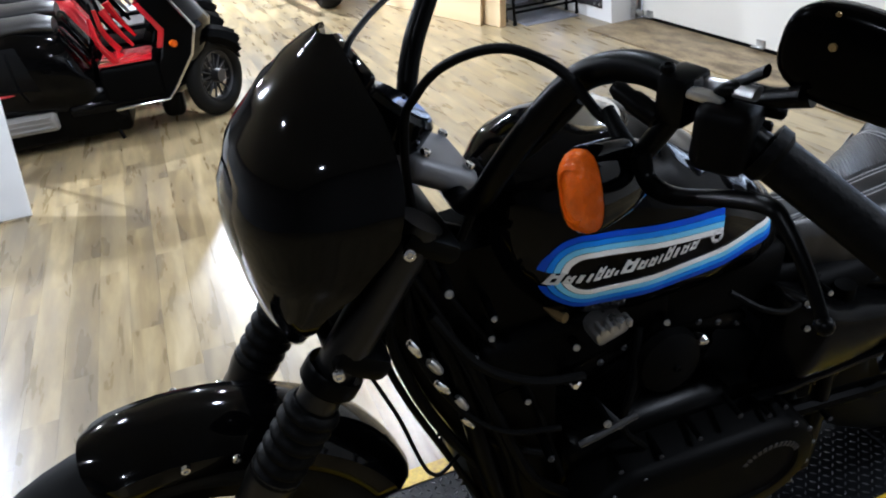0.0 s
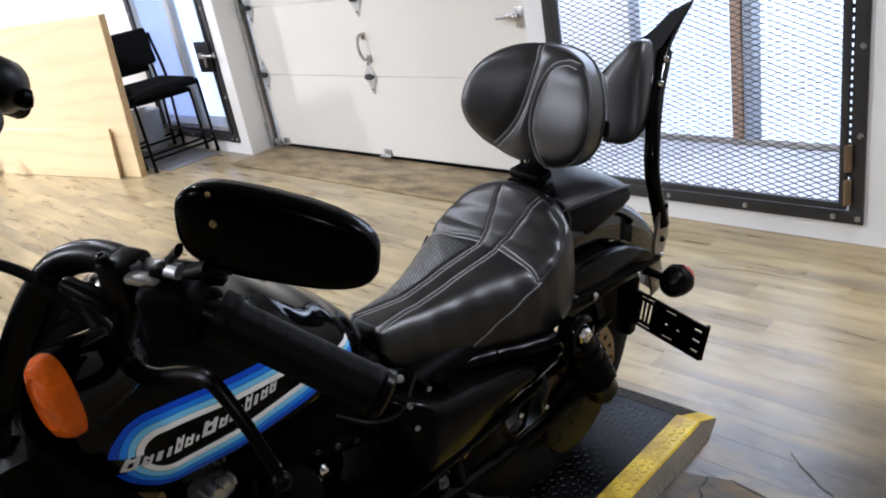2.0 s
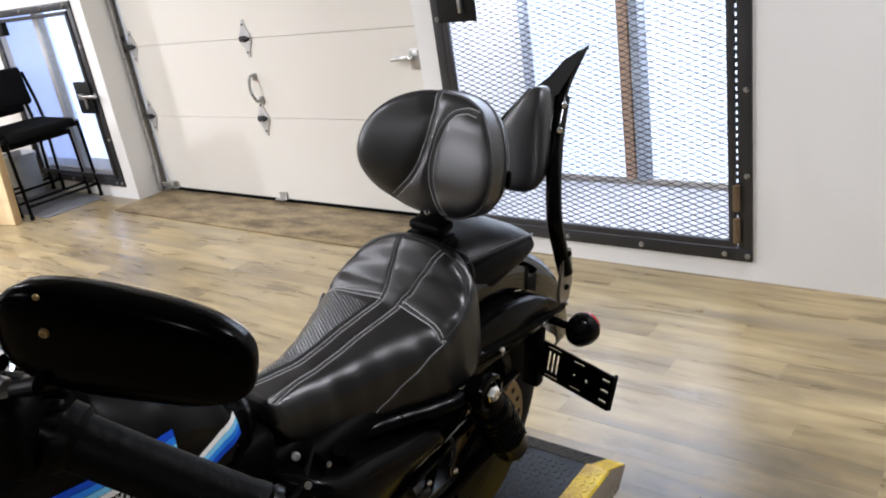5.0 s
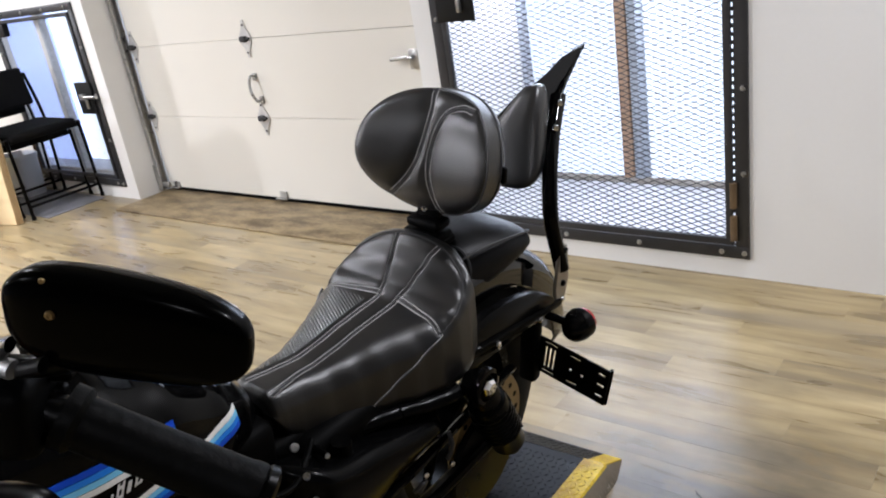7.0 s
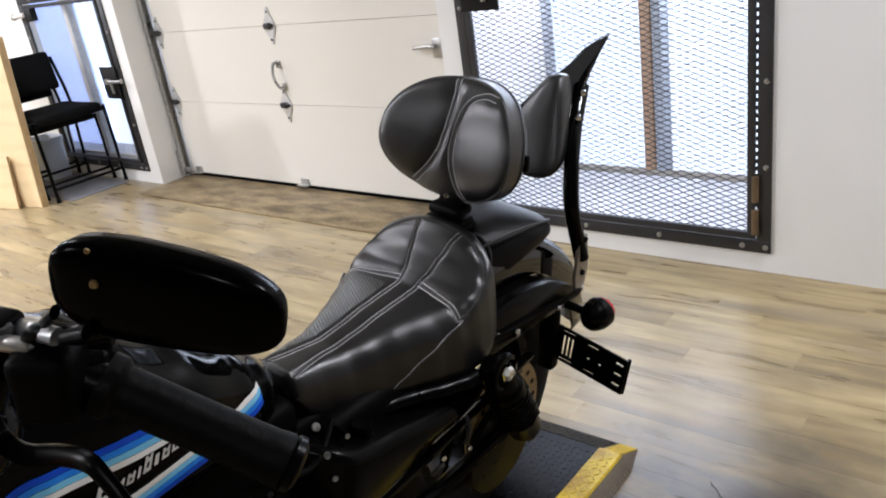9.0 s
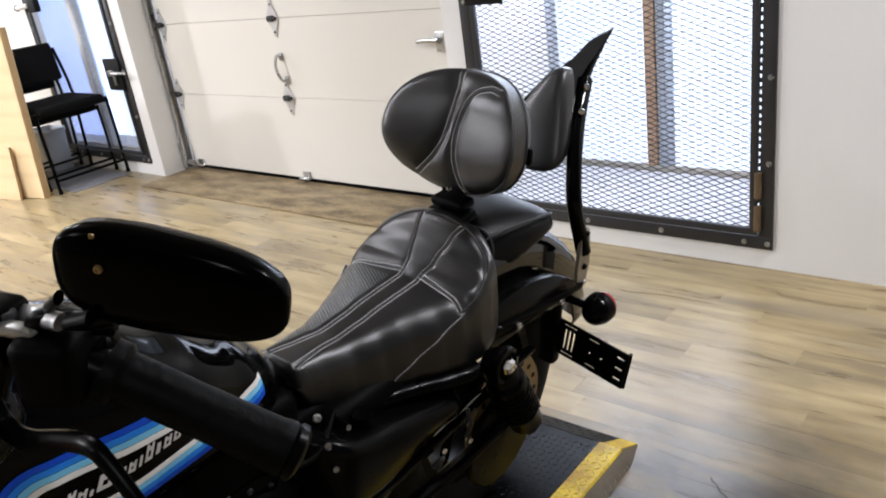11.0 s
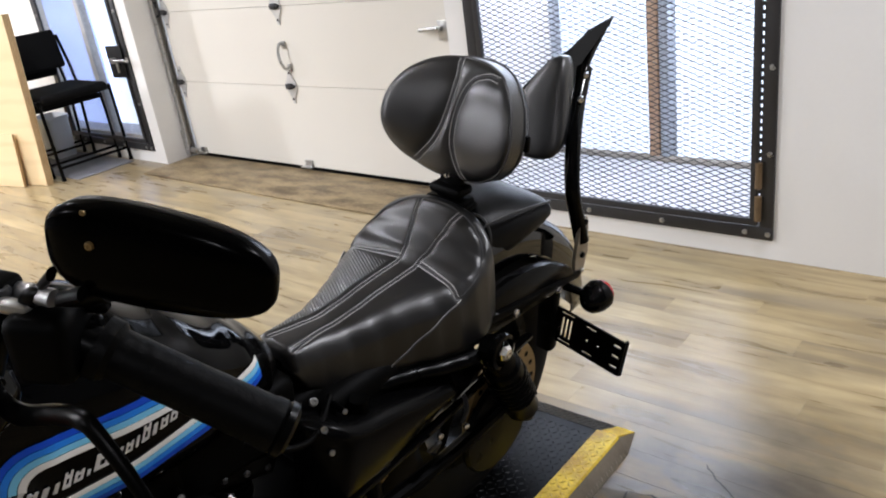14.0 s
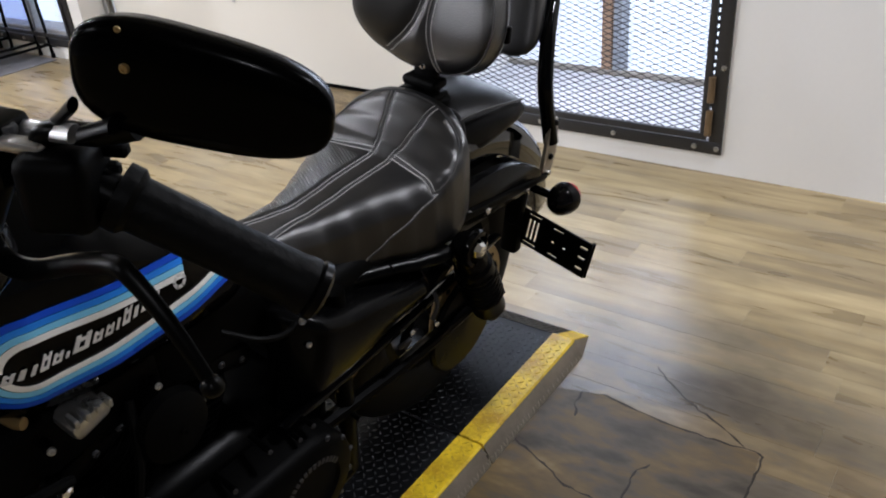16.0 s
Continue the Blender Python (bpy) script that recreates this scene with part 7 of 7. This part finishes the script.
    for sx in (1, -1):
        sweep(bm, [(sx * 0.15, 0.11, 0.395), (sx * 0.15, 0.055, 0.50), (sx * 0.14, 0.04, 0.62)], (0.026, 0.014), 8, flat=0.5)
        sweep(bm, [(sx * 0.13, 0.21, 0.46), (sx * 0.13, 0.15, 0.56), (sx * 0.12, 0.11, 0.65)], (0.012, 0.030), 8, flat=0.5)
    part("inner_panel", bm, inner, shield)
    bm = bmesh.new()
    box(bm, (0, 0.16, 0.28), (0.34, 0.30, 0.20), 0.03, None, 3)
    part("footwell", bm, MATTE, s)
    bm = bmesh.new()
    torus(bm, (0, 0.56, 0.21), (1, 0, 0), 0.215, 0.05, 40, 8)
    for v in [v for v in bm.verts if v.co.z < 0.27 or v.co.y > 0.74]:
        bm.verts.remove(v)
    bmesh.ops.solidify(bm, geom=list(bm.faces), thickness=0.004)
    part("front_mudguard", bm, MATTE, s)
    bm = bmesh.new()
    sweep(bm, [(0, 0.36, 0.62), (0, 0.30, 0.95)], 0.03, 12, smooth=False)
    sweep(bm, [(-0.33, 0.20, 0.98), (-0.15, 0.27, 1.0), (0.15, 0.27, 1.0), (0.33, 0.20, 0.98)], 0.014, 10)
    box(bm, (0, 0.30, 0.97), (0.24, 0.14, 0.11), 0.04, None, 3)
    part("handlebar", bm, paint, s)
    for sx in (1, -1):
        bm = bmesh.new()
        spun(bm, [(0, 0), (0.018, 0.0), (0.018, 0.025), (0, 0.025)], (sx * 0.185, 0.40, 0.45), (sx, 0.4, 0), 14)
        part("reflector", bm, AMBER, s, "amber reflector")
    bm = bmesh.new()
    box(bm, (0.15, -0.42, 0.165), (0.05, 0.36, 0.10), 0.025, None, 3)
    for k in range(3):
        box(bm, (0.178, -0.42, 0.14 + k * 0.025), (0.008, 0.30, 0.010), 0.003)
    part("exhaust_cover", bm, GREY_PLASTIC, s, "slotted metal exhaust cover")
    bm = bmesh.new()
    sweep(bm, [(0.1, -0.05, 0.14), (0.14, 0.02, 0.06), (0.15, 0.04, 0.006)], 0.010, 8)
    part("stand", bm, SATIN, s)
    bm = bmesh.new()
    sweep(bm, [(-0.1, -0.05, 0.14), (-0.14, -0.08, 0.06), (-0.15, -0.10, 0.006)], 0.010, 8)
    part("stand", bm, SATIN, s)
    return s


scooter(pose(-4.50, -0.414, 0, 0, 0, -4), GLOSS, RED, RED, "gloss black scooter with red inner panels and bright trim")
scooter(pose(-5.04, -0.43, 0, 0, 0, -4), GLOSS, MATTE, CHROME, "gloss black scooter with a black inner panel in the parked row")
scooter(pose(-5.59, -0.41, 0, 0, 0, -4), RED, GREY_PLASTIC, CHROME, "red scooter with grey inner panels in the parked row")
scooter(pose(-6.14, -0.39, 0, 0, 0, -4), GLOSS, GREY_PLASTIC, CHROME, "gloss black scooter with grey inner panels in the row")


def cruiser(m, paint, bags, fat, label):
    """A parked motorcycle; y runs to its rear."""
    c = thing("parked_motorcycle", m, label, "motorcycle", "parked motorcycles")
    plain_wheel("front_wheel", c, (0, -0.72, 0.31), 0.31, 0.11)
    plain_wheel("rear_wheel", c, (0, 0.72, 0.31), 0.31, fat)
    bm, rings = bmesh.new(), []
    for y, w, z0, z1 in ((-0.36, 0.03, 0.74, 0.80), (-0.32, 0.09, 0.68, 0.86), (-0.18, 0.145, 0.64, 0.89), (0.0, 0.13, 0.63, 0.85), (0.12, 0.07, 0.64, 0.76)):
        rings.append([(w * math.cos(a), y, (z0 + z1) / 2 + (z1 - z0) / 2 * math.sin(a)) for a in (2 * math.pi * i / 22 for i in range(22))])
    join_faces(bm, rings)
    part("fuel_tank", bm, paint, c, angle=60)
    bm, rings = bmesh.new(), []
    for y, w, z in ((0.08, 0.06, 0.70), (0.14, 0.11, 0.70), (0.32, 0.16, 0.67), (0.46, 0.15, 0.73), (0.56, 0.10, 0.76), (0.64, 0.06, 0.75)):
        rings.append([(w * math.cos(a), y, z - 0.05 + 0.05 * math.sin(a)) for a in (2 * math.pi * i / 20 for i in range(20))])
    join_faces(bm, rings)
    part("saddle", bm, LEATHER if fat < 0.2 else MATTE, c, angle=60)
    bm, rings = bmesh.new(), []
    for k in range(17):
        a = radians(160 - 135 * k / 16)
        o = V(0, math.cos(a), math.sin(a))
        t = min(1, 0.5 + min(k, 16 - k) / 5)
        rings.append([V(0, 0.72, 0.31) + o * (0.355 + h) + V(x * t * (fat * 0.62), 0, 0) for x, h in ((-1, -0.07), (-0.95, -0.01), (-0.5, 0.01), (0, 0.014), (0.5, 0.01), (0.95, -0.01), (1, -0.07), (0.9, -0.075), (0.45, 0.0), (-0.45, 0.0), (-0.9, -0.075))])
    if fat < 0.2:
        join_faces(bm, rings)
        part("rear_fender", bm, paint, c, angle=60)
    if fat > 0.2:
        bm, rings = bmesh.new(), []
        for y, w, z0, z1 in ((0.24, 0.07, 0.60, 0.68), (0.30, 0.13, 0.56, 0.72), (0.46, 0.14, 0.57, 0.73), (0.58, 0.10, 0.60, 0.71), (0.66, 0.03, 0.64, 0.68)):
            rings.append([(w * math.cos(a), y, (z0 + z1) / 2 + (z1 - z0) / 2 * math.sin(a)) for a in (2 * math.pi * i / 20 for i in range(20))])
        join_faces(bm, rings)
        part("tail_cover", bm, paint, c, angle=60)
    bm = bmesh.new()
    box(bm, (0, -0.02, 0.36), (0.26, 0.42, 0.28), 0.05, None, 3)
    for s in (-1, 1):
        d = V(0, s * 0.38, 0.92)
        prof = [(0.05, 0.12)]
        for k in range(7):
            prof += [(0.05, 0.13 + k * 0.018), (0.078, 0.134 + k * 0.018), (0.078, 0.139 + k * 0.018), (0.05, 0.143 + k * 0.018)]
        spun(bm, prof + [(0.07, 0.27), (0.06, 0.31), (0, 0.31)], (0, 0, 0.34), d, 18)
    part("engine", bm, GREY_CAST, c, "dark finned engine")
    bm = bmesh.new()
    for s in (-1, 1):
        sweep(bm, [(s * 0.10, -0.72, 0.31), (s * 0.10, -0.42, 0.86)], 0.022, 12, smooth=False)
    part("fork", bm, GREY_CAST, c)
    bm = bmesh.new()
    spun(bm, [(0, -0.12), (0.05, -0.11), (0.085, -0.06), (0.092, 0.0), (0.085, 0.02), (0, 0.03)], (0, -0.54, 0.82), (0, -1, 0), 22)
    part("headlight", bm, GLOSS, c)
    bm = bmesh.new()
    half = [(0.05, -0.38, 0.92), (0.12, -0.36, 1.0), (0.26, -0.28, 1.06), (0.42, -0.16, 1.03)]
    sweep(bm, [(-x, y, z) for x, y, z in half[::-1]] + half, 0.014, 10)
    for s in (-1, 1):
        sweep(bm, [(s * 0.28, -0.27, 1.06), (s * 0.30, -0.29, 1.16)], 0.007, 8, smooth=False)
        box(bm, (s * 0.31, -0.29, 1.19), (0.12, 0.02, 0.07), 0.02, None, 3)
    part("handlebar", bm, CHROME, c, "bright handlebar with mirrors")
    for s in (-1, 1):
        bm = bmesh.new()
        sweep(bm, [(s * 0.15, 0.46, 0.66), (s * 0.15, 0.68, 0.33)], 0.03, 12, smooth=False)
        part("shock_absorber", bm, SATIN, c)
        bm = bmesh.new()
        spun(bm, [(0, -0.02), (0.022, -0.02), (0.03, 0.02), (0, 0.03)], (s * 0.2, 0.80, 0.62), (0, 1, 0), 14)
        part("turn_signal", bm, AMBER, c, "amber turn signal")
    if fat < 0.2:
        bm = bmesh.new()
        sweep(bm, [(-0.13, -0.20, 0.44), (-0.21, -0.10, 0.30), (-0.21, 0.25, 0.22), (-0.21, 0.8, 0.26)], 0.034, 14)
        part("exhaust", bm, CHROME, c)
    bm = bmesh.new()
    sweep(bm, [(0.12, -0.14, 0.42), (0.20, -0.16, 0.24), (0.21, 0.1, 0.18), (0.21, 0.9, 0.22)], 0.04, 14)
    part("exhaust", bm, CHROME if fat < 0.2 else SATIN, c)
    bm = bmesh.new()
    sweep(bm, [(-0.12, 0.0, 0.2), (-0.2, 0.05, 0.1), (-0.27, 0.08, 0.012)], 0.011, 8)
    part("stand", bm, SATIN, c)
    for s in (-1, 1):
        bm = bmesh.new()
        sweep(bm, [(s * 0.1, 0.25, 0.24), (s * 0.26, 0.25, 0.22)], 0.013, 8)
        part("foot_peg", bm, SATIN, c)
    if bags:
        for s in (-1, 1):
            bm = bmesh.new()
            box(bm, (s * 0.27, 0.66, 0.50), (0.17, 0.50, 0.30), 0.05, None, 3)
            part("saddlebag", bm, GLOSS, c)
        bm = bmesh.new()
        box(bm, (0, 0.86, 0.86), (0.50, 0.36, 0.26), 0.06, None, 3)
        part("top_box", bm, GLOSS, c)
    return c


cruiser(pose(-7.66, 1.33, 0, 0, 10, 274), WHITE_PAINT, False, 0.21, "white cruiser motorcycle with a very wide rear tyre")
cruiser(pose(-10.9, 1.02, 0, 0, 9, 276), GLOSS, True, 0.16, "black touring motorcycle with saddlebags and a top box")
cruiser(pose(-12.3, 0.55, 0, 0, 7, 288), RED, False, 0.16, "red cruiser motorcycle in the parked row")
cruiser(pose(-13.6, 0.35, 0, 0, 7, 290), GLOSS, False, 0.16, "black cruiser motorcycle with bright forks in the row")
cruiser(pose(-9.6, 2.0, 0, 0, -7, 100), GLOSS, False, 0.16, "black cruiser motorcycle with bright forks near the wall")
cruiser(pose(-12.2, 1.75, 0, 0, -7, 108), GLOSS, False, 0.16, "black cruiser motorcycle with bright exhausts near the wall")
cruiser(pose(-14.6, 1.3, 0, 0, -7, 108), WHITE_PAINT, False, 0.16, "white cruiser motorcycle far back in the showroom")

# white board leaning back at the edge of the view
sign = thing("leaning_board", Matrix.Translation((-3.50, -0.775, 0)), "plain white board leaning back on a grey foot", "board")
bm = bmesh.new()
box(bm, (-0.245, -0.35, 0.45), (0.024, 0.70, 1.0), 0.005, Matrix.Rotation(radians(-28), 3, "Y"))
part("panel", bm, WHITE_PAINT, sign)
for y in (-0.10, -0.60):
    bm = bmesh.new()
    sweep(bm, [(-0.55, y, 0.012), (-0.42, y, 0.76)], 0.012, 8, smooth=False)
    part("strut", bm, GREY_PLASTIC, sign)

# grey counter with a carton beside it at the back of the showroom
counter = thing("display_counter", pose(-10.4, 2.05, 0, 0, 0, -12), "grey display counter at the back of the showroom", "counter")
bm = bmesh.new()
box(bm, (0, 0, 0.42), (1.5, 0.55, 0.84), 0.01)
part("body", bm, GREY_PLASTIC, counter)
bm = bmesh.new()
box(bm, (0, 0, 0.865), (1.56, 0.61, 0.045), 0.008)
part("top", bm, MAT_GREY, counter)
bm = bmesh.new()
box(bm, (0, 0, 0.2), (0.55, 0.4, 0.4), 0.006)
for s in (1, -1):
    box(bm, (s * 0.16, 0, 0.405), (0.22, 0.39, 0.006), 0.001)
carton = part("carton", bm, PLY_EDGE)
carton.matrix_world = pose(-9.15, 1.75, 0, 0, 0, 20)
tagged(carton, "brown cardboard carton standing on the floor", "carton")


# ---- floor planks ----
PL, PW = 0.80, 0.0965


def plank_corners(l, w):
    e, d = 0.0001, 0.0008
    top = [(e, e + 0.00012, 0), (l - e - 0.00012, e + 0.00012, 0), (l - e - 0.00012, w - e - 0.00012, 0), (e, w - e - 0.00012, 0)]
    low = [(e * 0.5, e * 0.5, -d * 3), (l - e, e * 0.5, -d * 3), (l - e, w - e, -d * 3), (e * 0.5, w - e, -d * 3)]
    faces = [(0, 1, 2, 3)] + [(i, i + 4, (i + 1) % 4 + 4, (i + 1) % 4) for i in range(4)]
    return top + low, faces


pv, pf = plank_corners(PL, PW)
plank_mesh = bpy.data.meshes.new("plank")
plank_mesh.from_pydata(pv, [], pf)
plank_mesh.materials.append(PLANK)
rng = random.Random(4)
far_v, far_f, count = [], [], 0
y = ROOM[2]
while y < WALL_Y - 0.001:
    x = ROOM[0] - rng.random() * PL
    while x < ROOM[1]:
        a, b = max(x, ROOM[0]), min(x + PL, ROOM[1])
        w = min(PW, WALL_Y - y)
        if b - a > 0.02:
            near = -5.6 < x < 0.3 and -0.75 < y and count < 300
            if near and b - a > PL - 1e-6 and w == PW:
                ob = new("plank", plank_mesh)
                ob.location, ob.parent = (x, y, 0), FLOOR
                count += 1
            else:
                vv, ff_ = plank_corners(b - a, w)
                n0 = len(far_v)
                far_v += [(p[0] + a, p[1] + y, p[2]) for p in vv]
                far_f += [tuple(i + n0 for i in q) for q in ff_]
        x += PL
    y += PW
far_mesh = bpy.data.meshes.new("plank_field")
far_mesh.from_pydata(far_v, [], far_f)
far_mesh.materials.append(PLANK_FAR)
field = new("plank_field", far_mesh)
field.parent = FLOOR
tagged(field, "", "", "", "stuff")
for pts in ([(-0.664, 1.382), (-0.613, 1.395), (-0.525, 1.383), (-0.43, 1.376), (-0.332, 1.377), (-0.258, 1.382), (-0.25, 1.32), (-0.247, 1.251), (-0.25, 1.18)],
            [(-0.546, 1.555), (-0.50, 1.512), (-0.423, 1.46), (-0.35, 1.425), (-0.287, 1.384)], [(-0.72, 1.165), (-0.703, 1.159), (-0.632, 1.132), (-0.563, 1.10), (-0.505, 1.096), (-0.47, 1.06)],
            [(-0.47, 1.06), (-0.452, 1.12), (-0.458, 1.20), (-0.44, 1.24)], [(-0.664, 1.382), (-0.66, 1.34), (-0.64, 1.30)]):
    bm = bmesh.new()
    line = curve_points([(x, y, 0.0006) for x, y in pts], 5)
    prev = None
    for i, p in enumerate(line):
        d = (line[min(i + 1, len(line) - 1)] - line[max(i - 1, 0)]).normalized()
        p = p + V(noise.noise(p * 55) * 0.006, noise.noise(p * 55 + V(9, 3, 1)) * 0.006, 0)
        w = 0.0030 * (0.7 + 0.9 * noise.noise(p * 40)) * (0.35 if i in (0, len(line) - 1) else 1)
        s = V(-d.y, d.x, 0) * max(0.0005, w)
        cur = (bm.verts.new(p + s), bm.verts.new(p - s))
        if prev:
            bm.faces.new((prev[0], cur[0], cur[1], prev[1]))
        prev = cur
    part("tear", bm, CRACK, FLOOR, "dark jagged tear in the floor covering", kind="structure")

edge = [(-0.7215, 1.366), (-0.69, 1.374), (-0.664, 1.382), (-0.613, 1.395), (-0.525, 1.383), (-0.43, 1.376), (-0.332, 1.377), (-0.258, 1.382), (-0.25, 1.30), (-0.247, 1.20), (-0.25, 0.55), (-0.7215, 0.55)]
bm = bmesh.new()
join_faces(bm, [[(x, y, 0.0001) for x, y in edge], [(x, y, 0.0005) for x, y in edge]])
part("slate_patch", bm, SLATE, FLOOR, "brown slate-print patch in the floor covering", kind="structure")
